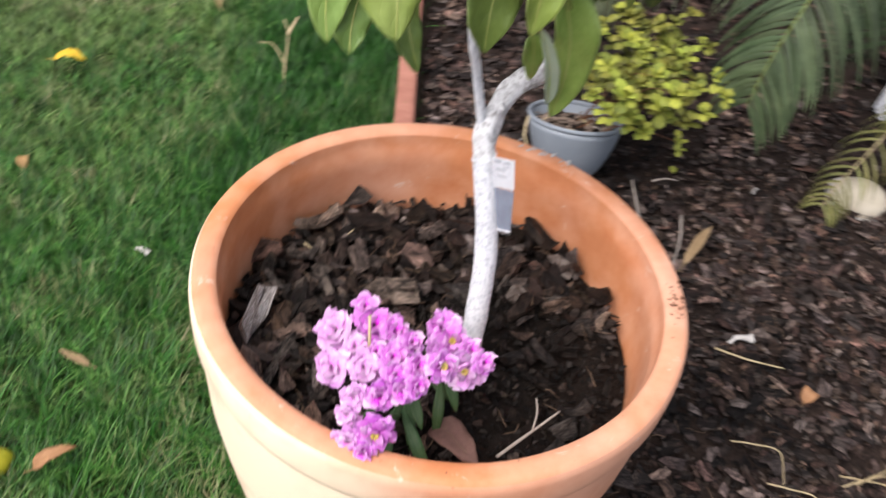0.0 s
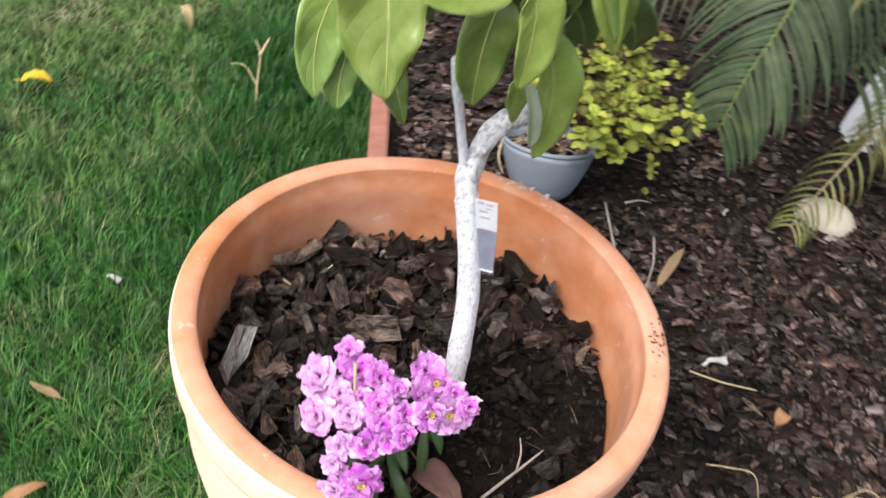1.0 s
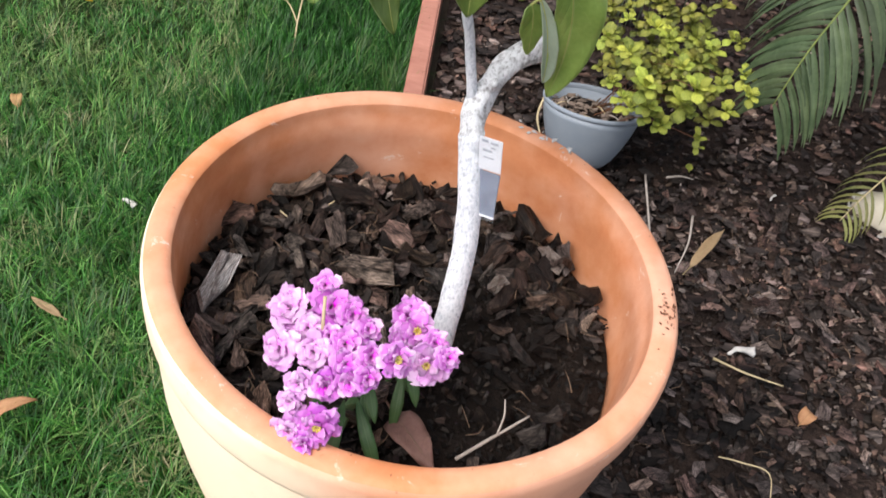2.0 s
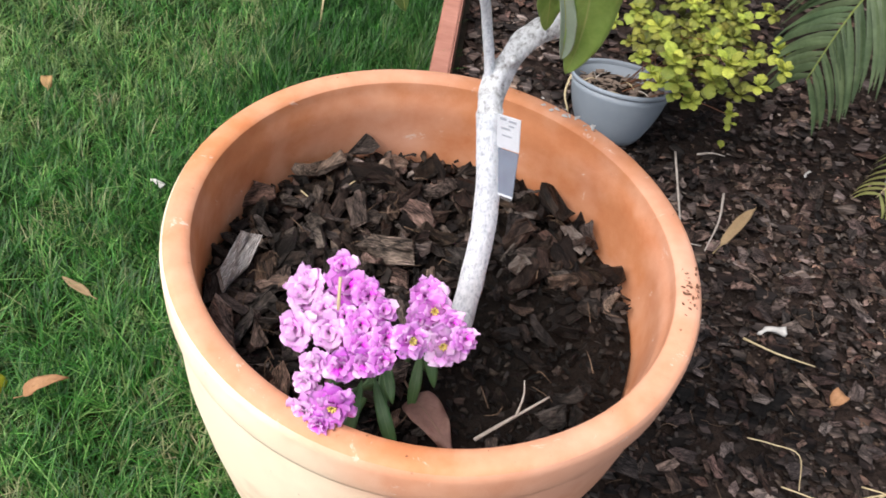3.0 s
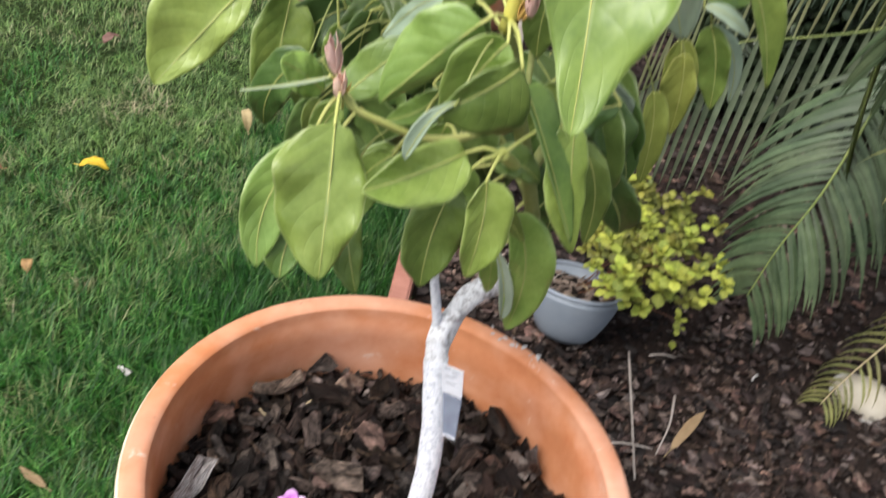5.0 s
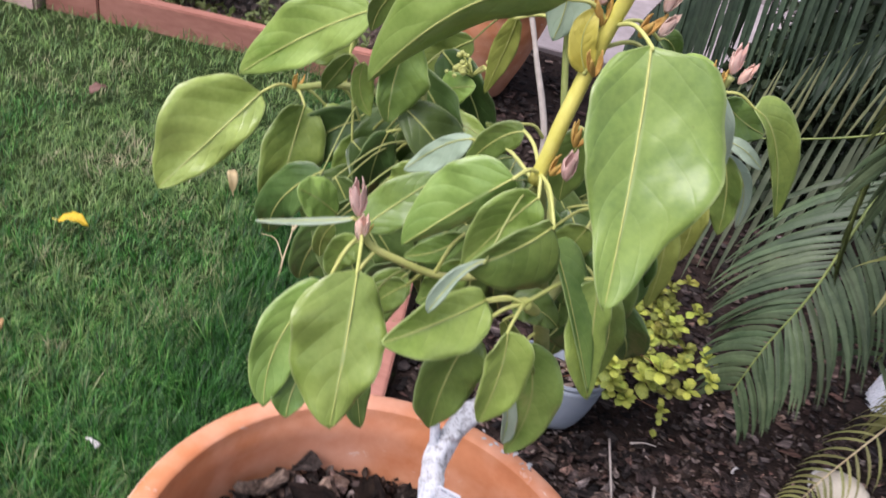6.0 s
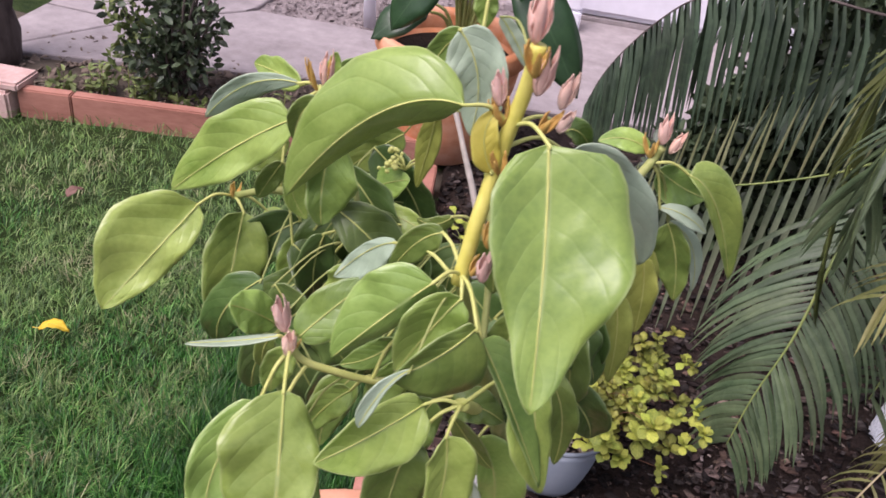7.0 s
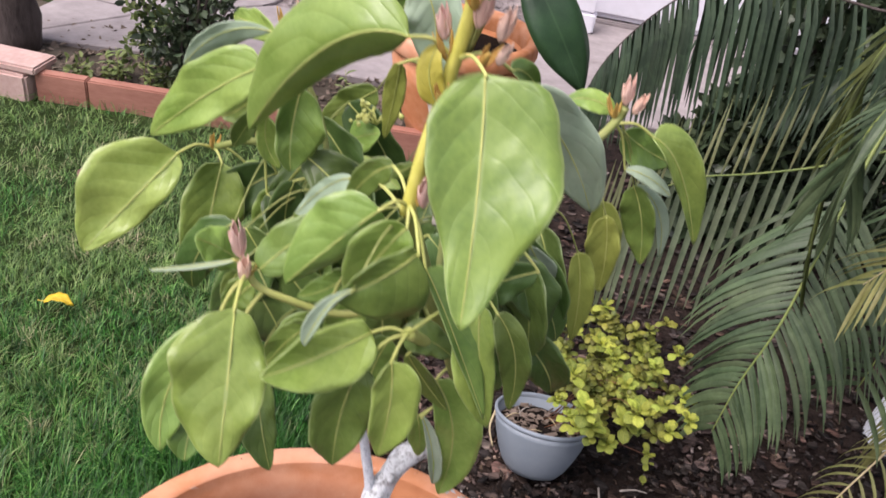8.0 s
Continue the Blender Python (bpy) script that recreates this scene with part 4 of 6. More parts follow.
leaf((0.089, 0.505, 0.888), (0.092, 0.500, 0.855), (0.089, 0.495, 0.815), (0.12, -0.70, 0.71), (0.0112, 0.0182), (0.8, 0.05), "sunlit", 0.42)
leaf((0.232, 0.775, 0.945), (0.263, 0.785, 0.915), (0.297, 0.800, 0.840), (-0.22, -0.86, 0.46), (0.0065, 0.0203), (1.6, -0.2), "top", 0.4)
leaf((0.210, 0.790, 0.938), (0.233, 0.800, 0.921), (0.258, 0.810, 0.909), (-0.18, -0.87, 0.45), (0.0169, 0.0141), (0.4, 0.0), "top", 0.42)
leaf((0.197, 0.782, 0.957), (0.176, 0.780, 0.964), (0.156, 0.775, 0.960), (-0.11, -0.90, 0.42), (0.0085, 0.0085), (-0.2, 0.6), "top", 0.42)
leaf((0.230, 0.790, 0.890), (0.246, 0.790, 0.856), (0.255, 0.790, 0.813), (-0.19, -0.83, 0.52), (0.0185, 0.0117), (-0.2, 0.5), "top", 0.42)
leaf((0.218, 0.780, 0.909), (0.239, 0.780, 0.906), (0.262, 0.785, 0.890), (-0.19, -0.86, 0.48), (0.0065, 0.0065), (0.5, -0.5), "under", 0.55)
leaf((0.233, 0.800, 0.886), (0.260, 0.805, 0.861), (0.273, 0.810, 0.813), (-0.20, -0.84, 0.51), (0.0049, 0.0069), (0.8, -0.4), "under", 0.5)
leaf((0.210, 0.740, 0.884), (0.218, 0.740, 0.849), (0.221, 0.740, 0.808), (-0.16, -0.81, 0.56), (0.0167, 0.0102), (0.4, 0.1), "old", 0.42)
leaf((0.098, 0.530, 0.943), (0.118, 0.525, 0.910), (0.150, 0.522, 0.843), (-0.03, -0.73, 0.69), (0.0023, 0.0151), (2.0, -0.5), "top", 0.42)
leaf((0.133, 0.540, 0.918), (0.140, 0.530, 0.882), (0.153, 0.530, 0.828), (0.03, -0.75, 0.66), (0.0170, 0.0099), (0.4, 0.1), "top", 0.4)
leaf((0.143, 0.600, 0.868), (0.162, 0.600, 0.832), (0.166, 0.600, 0.781), (-0.01, -0.76, 0.65), (0.0131, 0.0115), (0.45, 0.0), "top", 0.42)
leaf((0.088, 0.540, 0.877), (0.104, 0.540, 0.881), (0.121, 0.550, 0.863), (0.09, -0.76, 0.65), (0.0094, 0.0123), (0.45, 0.0), "top", 0.42)
leaf((0.108, 0.598, 0.795), (0.128, 0.600, 0.740), (0.125, 0.605, 0.662), (0.04, -0.69, 0.72), (0.0143, 0.0223), (0.3, 0.1), "sunlit", 0.48)
leaf((0.102, 0.600, 0.752), (0.114, 0.597, 0.722), (0.119, 0.600, 0.679), (0.06, -0.67, 0.74), (0.0036, 0.0072), (0.6, 0.8), "under", 0.6)
leaf((0.097, 0.610, 0.740), (0.101, 0.610, 0.721), (0.102, 0.615, 0.691), (0.08, -0.68, 0.73), (0.0092, 0.0092), (0.35, 0.05), "sunlit", 0.42)
leaf((0.088, 0.570, 0.838), (0.104, 0.575, 0.810), (0.121, 0.580, 0.785), (0.08, -0.72, 0.69), (0.0073, 0.0061), (-0.5, 0.9), "top", 0.42)
leaf((-0.023, 0.740, 0.895), (-0.004, 0.735, 0.909), (0.017, 0.730, 0.920), (0.16, -0.85, 0.51), (0.0144, 0.0135), (0.2, -0.2), "top", 0.5)
leaf((-0.013, 0.720, 0.890), (0.013, 0.715, 0.893), (0.043, 0.710, 0.885), (0.14, -0.83, 0.54), (0.0124, 0.0098), (0.45, 0.0), "top", 0.42)
leaf((0.061, 0.660, 0.938), (0.049, 0.660, 0.929), (0.036, 0.660, 0.931), (0.09, -0.84, 0.54), (0.0048, 0.0056), (0.2, -0.4), "top", 0.42)
leaf((-0.030, 0.670, 0.974), (-0.035, 0.665, 0.939), (-0.033, 0.660, 0.909), (0.23, -0.83, 0.51), (0.0112, 0.0233), (0.9, 0.05), "top", 0.45)
leaf((-0.064, 0.690, 0.934), (-0.064, 0.690, 0.911), (-0.053, 0.690, 0.892), (0.26, -0.81, 0.52), (0.0068, 0.0107), (0.4, 0.1), "top", 0.42)
leaf((-0.076, 0.700, 0.932), (-0.087, 0.700, 0.913), (-0.096, 0.700, 0.896), (0.29, -0.81, 0.51), (0.0078, 0.0078), (0.4, 0.1), "top", 0.42)
leaf((-0.037, 0.655, 1.010), (-0.050, 0.660, 0.995), (-0.056, 0.665, 0.972), (0.27, -0.86, 0.44), (0.0076, 0.0091), (0.4, 0.1), "top", 0.42)
leaf((-0.087, 0.740, 0.933), (-0.106, 0.740, 0.911), (-0.124, 0.740, 0.899), (0.30, -0.82, 0.48), (0.0119, 0.0119), (0.4, 0.1), "top", 0.42)
leaf((0.004, 0.760, 0.943), (-0.020, 0.760, 0.922), (-0.045, 0.760, 0.897), (0.18, -0.86, 0.48), (0.0138, 0.0156), (0.35, 0.05), "top", 0.42)
leaf((-0.046, 0.600, 0.861), (-0.057, 0.585, 0.881), (-0.067, 0.570, 0.896), (0.28, -0.72, 0.63), (0.0141, 0.0145), (-0.2, 0.2), "top", 0.5)
leaf((-0.045, 0.590, 0.860), (-0.052, 0.590, 0.844), (-0.052, 0.590, 0.827), (0.26, -0.70, 0.67), (0.0064, 0.0072), (0.35, 0.05), "top", 0.42)
leaf((-0.018, 0.560, 0.889), (0.002, 0.570, 0.911), (0.022, 0.580, 0.931), (0.19, -0.75, 0.63), (0.0143, 0.0150), (0.4, 0.0), "top", 0.42)
leaf((-0.016, 0.517, 0.927), (-0.043, 0.522, 0.912), (-0.079, 0.530, 0.894), (0.29, -0.70, 0.66), (0.0020, 0.0020), (-3.2, 3.0), "under", 0.5)
leaf((0.047, 0.550, 0.914), (0.034, 0.550, 0.896), (0.013, 0.550, 0.883), (0.13, -0.73, 0.67), (0.0084, 0.0077), (0.45, 0.0), "top", 0.42)
leaf((-0.017, 0.550, 0.885), (-0.027, 0.545, 0.873), (-0.029, 0.540, 0.857), (0.24, -0.69, 0.68), (0.0101, 0.0094), (0.4, 0.1), "top", 0.42)
leaf((0.017, 0.570, 0.843), (0.001, 0.565, 0.827), (-0.013, 0.560, 0.803), (0.17, -0.68, 0.72), (0.0101, 0.0116), (0.45, 0.0), "top", 0.42)
leaf((0.050, 0.575, 0.874), (0.040, 0.570, 0.850), (0.026, 0.565, 0.835), (0.11, -0.71, 0.70), (0.0114, 0.0114), (0.45, 0.0), "top", 0.42)
leaf((0.155, 0.680, 0.877), (0.172, 0.690, 0.846), (0.189, 0.700, 0.811), (-0.03, -0.82, 0.57), (0.0082, 0.0118), (-0.4, 0.3), "under", 0.55)
leaf((0.205, 0.750, 0.891), (0.214, 0.750, 0.852), (0.217, 0.750, 0.803), (-0.08, -0.85, 0.52), (0.0135, 0.0144), (0.45, 0.0), "old", 0.42)
leaf((0.194, 0.720, 0.856), (0.204, 0.720, 0.816), (0.208, 0.720, 0.765), (-0.07, -0.82, 0.58), (0.0105, 0.0124), (0.45, 0.0), "old", 0.42)
leaf((0.062, 0.680, 1.093), (0.061, 0.680, 1.080), (0.063, 0.680, 1.068), (0.08, -0.95, 0.31), (0.0070, 0.0070), (0.35, 0.05), "top", 0.42)
leaf((0.075, 0.620, 1.097), (0.085, 0.620, 1.085), (0.095, 0.620, 1.069), (0.04, -0.94, 0.34), (0.0038, 0.0044), (-0.3, 0.3), "under", 0.42)
leaf((0.048, 0.700, 1.055), (0.035, 0.700, 1.042), (0.029, 0.700, 1.024), (0.12, -0.93, 0.36), (0.0091, 0.0083), (0.35, 0.05), "top", 0.42)
leaf((-0.042, 0.695, 0.998), (-0.040, 0.700, 1.012), (-0.038, 0.700, 1.026), (0.24, -0.89, 0.39), (0.0055, 0.0055), (0.35, 0.05), "top", 0.42)
leaf((-0.045, 0.720, 0.990), (-0.032, 0.720, 1.007), (-0.017, 0.720, 1.014), (0.22, -0.89, 0.39), (0.0073, 0.0073), (0.35, 0.05), "top", 0.42)
leaf((0.122, 0.600, 1.046), (0.130, 0.610, 1.042), (0.139, 0.620, 1.029), (-0.05, -0.90, 0.42), (0.0071, 0.0071), (0.35, 0.05), "top", 0.42)
leaf((0.102, 0.600, 0.977), (0.097, 0.600, 0.955), (0.099, 0.600, 0.924), (0.01, -0.83, 0.56), (0.0141, 0.0141), (0.35, 0.05), "top", 0.42)
leaf((0.122, 0.600, 0.911), (0.115, 0.600, 0.890), (0.103, 0.600, 0.866), (-0.02, -0.77, 0.64), (0.0128, 0.0128), (0.35, 0.05), "top", 0.42)
leaf((0.005, 0.630, 0.903), (-0.006, 0.630, 0.886), (-0.022, 0.630, 0.872), (0.18, -0.77, 0.61), (0.0120, 0.0120), (0.35, 0.05), "top", 0.42)
leaf((-0.060, 0.720, 0.854), (-0.069, 0.710, 0.830), (-0.070, 0.700, 0.795), (0.24, -0.77, 0.59), (0.0141, 0.0141), (0.45, 0.0), "top", 0.42)
leaf((-0.104, 0.740, 0.860), (-0.086, 0.730, 0.842), (-0.087, 0.720, 0.819), (0.26, -0.78, 0.57), (0.0124, 0.0124), (0.45, 0.0), "top", 0.42)
leaf((0.087, 0.560, 1.033), (0.080, 0.560, 1.052), (0.084, 0.565, 1.067), (0.01, -0.90, 0.44), (0.0076, 0.0070), (0.3, 0.2), "young", 0.42)
leaf((0.073, 0.580, 0.840), (0.064, 0.575, 0.814), (0.059, 0.570, 0.777), (0.15, -0.72, 0.68), (0.0139, 0.0139), (0.3, 0.1), "top", 0.42)
leaf((0.012, 0.600, 0.827), (-0.002, 0.590, 0.804), (-0.006, 0.580, 0.770), (0.24, -0.71, 0.66), (0.0145, 0.0145), (0.3, 0.1), "top", 0.42)

# Leaves deep in the crown, its shade painted into their darker green.
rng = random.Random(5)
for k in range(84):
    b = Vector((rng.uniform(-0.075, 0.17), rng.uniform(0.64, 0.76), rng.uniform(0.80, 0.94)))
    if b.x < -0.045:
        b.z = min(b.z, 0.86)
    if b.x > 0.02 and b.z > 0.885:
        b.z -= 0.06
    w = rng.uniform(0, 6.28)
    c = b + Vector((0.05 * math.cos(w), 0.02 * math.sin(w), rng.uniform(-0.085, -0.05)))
    leaf(b, (b + c) / 2 + Vector((0.01 * math.cos(w), -0.008, 0.006)), c, (rng.uniform(-0.6, 0.6), -0.7, rng.uniform(-0.1, 0.6)), (rng.uniform(0.014, 0.023), rng.uniform(0.014, 0.023)), (rng.uniform(0.0, 0.6), rng.uniform(0, 0.4)), "shaded")


def bud(at, length, width, lean=(0, 0, 1), pink=True):
    """A folded young leaf standing up from amber scales."""
    a, up, rng = Vector(at), Vector(lean).normalized(), random.Random(int(length * 1e5))
    bm = bmesh.new()
    for k in range(5 if pink else 5):
        w = k * 2.1 + rng.uniform(0, 1)
        d = Vector((math.cos(w), math.sin(w), 0))
        spread_out = 0.06 + 0.035 * k if pink else 0.32
        blade(bm, a + d * 0.0008, a + up * length * (1.05 - 0.10 * k if pink else rng.uniform(0.8, 1.05)) + d * length * spread_out, width * (0.68 if pink else 0.45), -d + up * 0.2, 44, -0.10, 0.0005, 9, 2, 0.42, 0.10, k + 3)
    under(part("bud", bm, [BUD, BUD] if pink else [BUD_SCALE, BUD_SCALE], None, "pink furled young leaf" if pink else "amber bud scales"), tree)


for at, ln, wd, lean, pink in (((-0.014, 0.522, 0.926), 0.034, 0.014, (-0.12, 0, 1), 1), ((-0.011, 0.519, 0.912), 0.026, 0.013, (0.1, -0.1, 1), 1), ((-0.012, 0.524, 0.910), 0.015, 0.010, (0.3, 0, 1), 0),
                               ((0.093, 0.520, 0.990), 0.024, 0.011, (0, 0, 1), 1), ((0.093, 0.53, 1.005), 0.022, 0.008, (0.1, 0, 1), 0), ((0.086, 0.545, 0.975), 0.018, 0.007, (0.4, 0, 1), 0),
                               ((0.204, 0.772, 0.968), 0.034, 0.014, (0, 0, 1), 1), ((0.212, 0.772, 0.962), 0.026, 0.012, (0.35, 0, 1), 1), ((0.198, 0.772, 0.955), 0.024, 0.012, (-0.2, 0, 1), 0),
                               ((0.097, 0.565, 1.105), 0.040, 0.015, (0.05, 0, 1), 1), ((0.103, 0.562, 1.080), 0.034, 0.014, (0.15, 0, 1), 1), ((0.085, 0.568, 1.068), 0.026, 0.011, (-0.15, 0, 1), 1),
                               ((0.116, 0.560, 1.076), 0.026, 0.010, (0.2, 0, 1), 1), ((0.117, 0.558, 1.064), 0.018, 0.011, (0.4, 0, 1), 1), ((0.108, 0.560, 1.060), 0.020, 0.012, (0.5, 0, 1), 0),
                               ((0.088, 0.566, 1.058), 0.022, 0.012, (-0.3, 0, 1), 0), ((0.100, 0.56, 1.09), 0.024, 0.014, (-0.1, -0.2, 1), 0), ((0.092, 0.556, 1.034), 0.020, 0.009, (-0.2, -0.2, 1), 0),
                               ((-0.046, 0.690, 0.998), 0.036, 0.010, (-0.1, 0, 1), 0), ((-0.042, 0.688, 1.005), 0.034, 0.009, (0.1, 0, 1), 1), ((-0.128, 0.730, 0.872), 0.018, 0.010, (0.2, 0, 1), 0)):
    bud(at, ln * 0.78, wd * 0.80, lean, bool(pink))

# Green flower sprays at two nodes.
for at, seed in (((0.012, 0.735, 0.925), 1), ((0.045, 0.74, 1.065), 2)):
    rng = random.Random(seed)
    bm = bmesh.new()
    for k in range(9):
        d = Vector((rng.uniform(-1, 1), rng.uniform(-1, 0.6), rng.uniform(0.1, 1))).normalized()
        e = Vector(at) + d * rng.uniform(0.012, 0.024)
        tube(bm, [at, (Vector(at) + e) / 2 + Vector((0, 0, 0.002)), e], 0.0009, 0.0006, 5, 2)
        for _ in range(3):
            r = bmesh.ops.create_icosphere(bm, subdivisions=1, radius=rng.uniform(0.0018, 0.003))
            bmesh.ops.translate(bm, verts=r["verts"], vec=e + Vector((rng.uniform(-1, 1), rng.uniform(-1, 1), rng.uniform(-1, 1))) * 0.004)
    under(part("flower_spray", bm, STALK, None, "small green flower spray"), tree)

# Plastic name tag on the trunk.
tag = thing("plant_tag", "small clear plastic plant label with grey bars hanging on the trunk", "plant label", (0.08, 0.574, 0.62))
TAG_M = Matrix.Translation((0.0785, 0.577, 0.634)) @ Matrix(((0.94, 0.10, 0.33), (-0.30, -0.21, 0.93), (0.16, -0.97, -0.17))).to_4x4()


def tag_piece(name, x0, y0, x1, y1, zlo, zhi, material, label=""):
    """Across and down from the label's upper corner."""
    bm = bmesh.new()
    box(bm, (x0, y0, zlo), (x1, y1, zhi), min(0.0004, (zhi - zlo) * 0.4))
    for v in bm.verts:
        v.co.z += 0.0025 * math.sin(v.co.y * 55)
    bmesh.ops.transform(bm, matrix=TAG_M, verts=bm.verts)
    return under(part(name, bm, material, None, label, False), tag)


tag_piece("upper_panel", 0.0015, 0.001, 0.0225, 0.033, -0.0022, -0.0012, TAGWHITE, "white printed panel")
tag_piece("lower_panel", 0.001, 0.034, 0.0225, 0.0755, -0.0022, -0.0010, TAGDARK, "slate-grey panel")
for k, (x0, y0, x1, y1) in enumerate(((0.004, 0.003, 0.010, 0.0055), (0.012, 0.004, 0.019, 0.006), (0.005, 0.012, 0.014, 0.0145), (0.006, 0.019, 0.016, 0.021), (0.012, 0.009, 0.017, 0.0105))):
    tag_piece("printed_bar", x0, y0, x1, y1, -0.0030, -0.0024, TAGINK, "grey printed bar")
tag_piece("bottom_crease", 0.001, 0.0745, 0.0225, 0.0765, -0.0026, -0.0006, TAGWHITE)
sleeve = tag_piece("sleeve", 0.0, 0.0, 0.0240, 0.0775, -0.0048, -0.0042, GLASSY, "clear plastic sleeve")
bm = bmesh.new()
tube(bm, [(0.0722 + 0.0105 * math.cos(w), 0.5865 + 0.0105 * math.sin(w), 0.621 + 0.004 * math.cos(w)) for w in (2 * math.pi * k / 16 for k in range(17))], 0.0006, 0.0006, 5, 1)
under(part("tie", bm, TAGWHITE, None, "thin clear tie"), tag)


# ---- flower in the pot ----
flower = thing("purple_flower", "flowering stock with dense mauve double blossoms growing in the pot", "flower", (0.03, 0.42, 0.43))


def petal(bm, centre, out, up, length, width, seed):
    """A thin frilled petal, broadest near its lip."""
    before = len(bm.verts)
    blade(bm, centre, centre + out * length, width, up, -6, 0.10, 0.00025, 9, 3, 0.60, 0.20, seed, -0.6, 1.6)
    bm.verts.ensure_lookup_table()
    for v in bm.verts[before:]:
        far = (v.co - centre).length / length
        v.co += noise.noise_vector(v.co * 240 + Vector((seed, 0, 0))) * width * 0.24 * min(1.0, far)


def blossom(at, facing, size, seed, look_of=0):
    """A double blossom: two rings of broad frilled petals and a crumpled heart. look_of: 0 mauve, 1 pale, 2 and 3 wide open with a yellow heart."""
    rng = random.Random(seed)
    f = Vector(facing).normalized()
    a = f.orthogonal().normalized()
    bm = bmesh.new()
    wide_open = look_of >= 2
    for ly, (n, reach, broad, rise) in enumerate(((6, 0.56, 0.47, 0.06), (6, 0.45, 0.38, 0.34), (3 if wide_open else 5, 0.29, 0.28, 0.95))):
        for k in range(n):
            w = 2 * math.pi * (k + 0.5 * ly) / n + rng.uniform(-0.22, 0.22)
            d = Matrix.Rotation(w, 3, f) @ a
            up = rise + rng.uniform(-0.2, 0.25)
            petal(bm, Vector(at) + f * 0.0014 * ly + d * size * 0.05, (d + f * up).normalized(), f - d * up, size * reach * rng.uniform(0.85, 1.12), size * broad * rng.uniform(0.85, 1.15), seed * 31 + ly * 11 + k)
    skin = PETAL_PALE if look_of in (1, 3) else PETAL
    b = under(part("blossom", bm, [skin, skin], None, {1: "pale mauve-white frilled blossom", 2: "open mauve blossom with yellow heart", 3: "open pale blossom with yellow heart"}.get(look_of, "")), flower)
    if wide_open:
        bm = bmesh.new()
        for k in range(7):
            d = Matrix.Rotation(k * 0.9, 3, f) @ a
            tube(bm, [Vector(at), Vector(at) + f * 0.003 + d * 0.0016, Vector(at) + f * 0.0058 + d * 0.0028], 0.0006, 0.0010, 5, 2)
        s = part("flower_centre", bm, STAMEN)
        s.parent, s.matrix_parent_inverse = b, b.matrix_basis.inverted()


blossom((-0.012, 0.447, 0.557), (-0.03, -0.27, 0.96), 0.0220, 1, 0)
blossom((-0.032, 0.423, 0.552), (-0.27, -0.44, 0.86), 0.0326, 2, 1)
blossom((0.000, 0.423, 0.566), (0.05, -0.38, 0.92), 0.0306, 3, 0)
blossom((0.018, 0.414, 0.575), (0.22, -0.38, 0.90), 0.0216, 4, 0)
blossom((0.033, 0.399, 0.584), (0.36, -0.41, 0.84), 0.0182, 5, 0)
blossom((-0.012, 0.402, 0.563), (-0.12, -0.53, 0.84), 0.0201, 6, 1)
blossom((-0.027, 0.383, 0.558), (-0.30, -0.64, 0.70), 0.0299, 7, 1)
blossom((-0.001, 0.380, 0.569), (-0.05, -0.64, 0.76), 0.0252, 8, 1)
blossom((0.020, 0.386, 0.579), (0.20, -0.55, 0.81), 0.0225, 9, 0)
blossom((0.026, 0.366, 0.583), (0.23, -0.66, 0.72), 0.0219, 10, 0)
blossom((0.041, 0.374, 0.589), (0.40, -0.54, 0.74), 0.0203, 11, 0)
blossom((0.059, 0.371, 0.598), (0.57, -0.46, 0.68), 0.0246, 12, 2)
blossom((-0.004, 0.355, 0.565), (-0.12, -0.79, 0.60), 0.0199, 13, 1)
blossom((0.016, 0.353, 0.574), (0.10, -0.78, 0.62), 0.0219, 14, 0)
blossom((0.032, 0.355, 0.583), (0.28, -0.71, 0.64), 0.0201, 15, 0)
blossom((0.043, 0.357, 0.589), (0.41, -0.65, 0.65), 0.0176, 16, 0)
blossom((-0.007, 0.345, 0.555), (-0.15, -0.85, 0.50), 0.0184, 17, 1)
blossom((0.016, 0.332, 0.554), (0.07, -0.90, 0.43), 0.0283, 18, 2)
blossom((-0.004, 0.330, 0.541), (-0.13, -0.92, 0.38), 0.0240, 19, 1)
blossom((0.009, 0.321, 0.544), (-0.01, -0.94, 0.34), 0.0182, 20, 0)
blossom((0.057, 0.458, 0.526), (-0.07, -0.51, 0.86), 0.0311, 21, 0)
blossom((0.066, 0.445, 0.529), (0.02, -0.57, 0.82), 0.0297, 22, 2)
blossom((0.082, 0.432, 0.537), (0.19, -0.60, 0.78), 0.0193, 23, 0)
blossom((0.079, 0.414, 0.532), (0.13, -0.71, 0.69), 0.0313, 24, 3)
blossom((0.094, 0.418, 0.542), (0.30, -0.63, 0.71), 0.0189, 25, 0)
blossom((0.055, 0.437, 0.524), (-0.11, -0.63, 0.77), 0.0180, 26, 0)
blossom((0.006, 0.394, 0.572), (0.05, -0.54, 0.84), 0.0164, 27, 0)

for pts, r in (([(0.035, 0.43, 0.425), (0.02, 0.41, 0.49), (0.005, 0.40, 0.545)], 0.0028), ([(0.035, 0.43, 0.425), (0.02, 0.375, 0.50), (0.012, 0.35, 0.535)], 0.0026),
               ([(0.04, 0.435, 0.425), (0.055, 0.44, 0.48), (0.063, 0.452, 0.518)], 0.0026), ([(0.0, 0.402, 0.55), (0.0, 0.398, 0.575), (-0.002, 0.41, 0.597)], 0.0018)):
    bm = bmesh.new()
    tube(bm, pts, r, r * 0.7, 7, 5, 0.1)
    under(part("stem", bm, STOCKLEAF if r > 0.002 else STRAW, None, "" if r > 0.002 else "bare dried flower stalk"), flower)
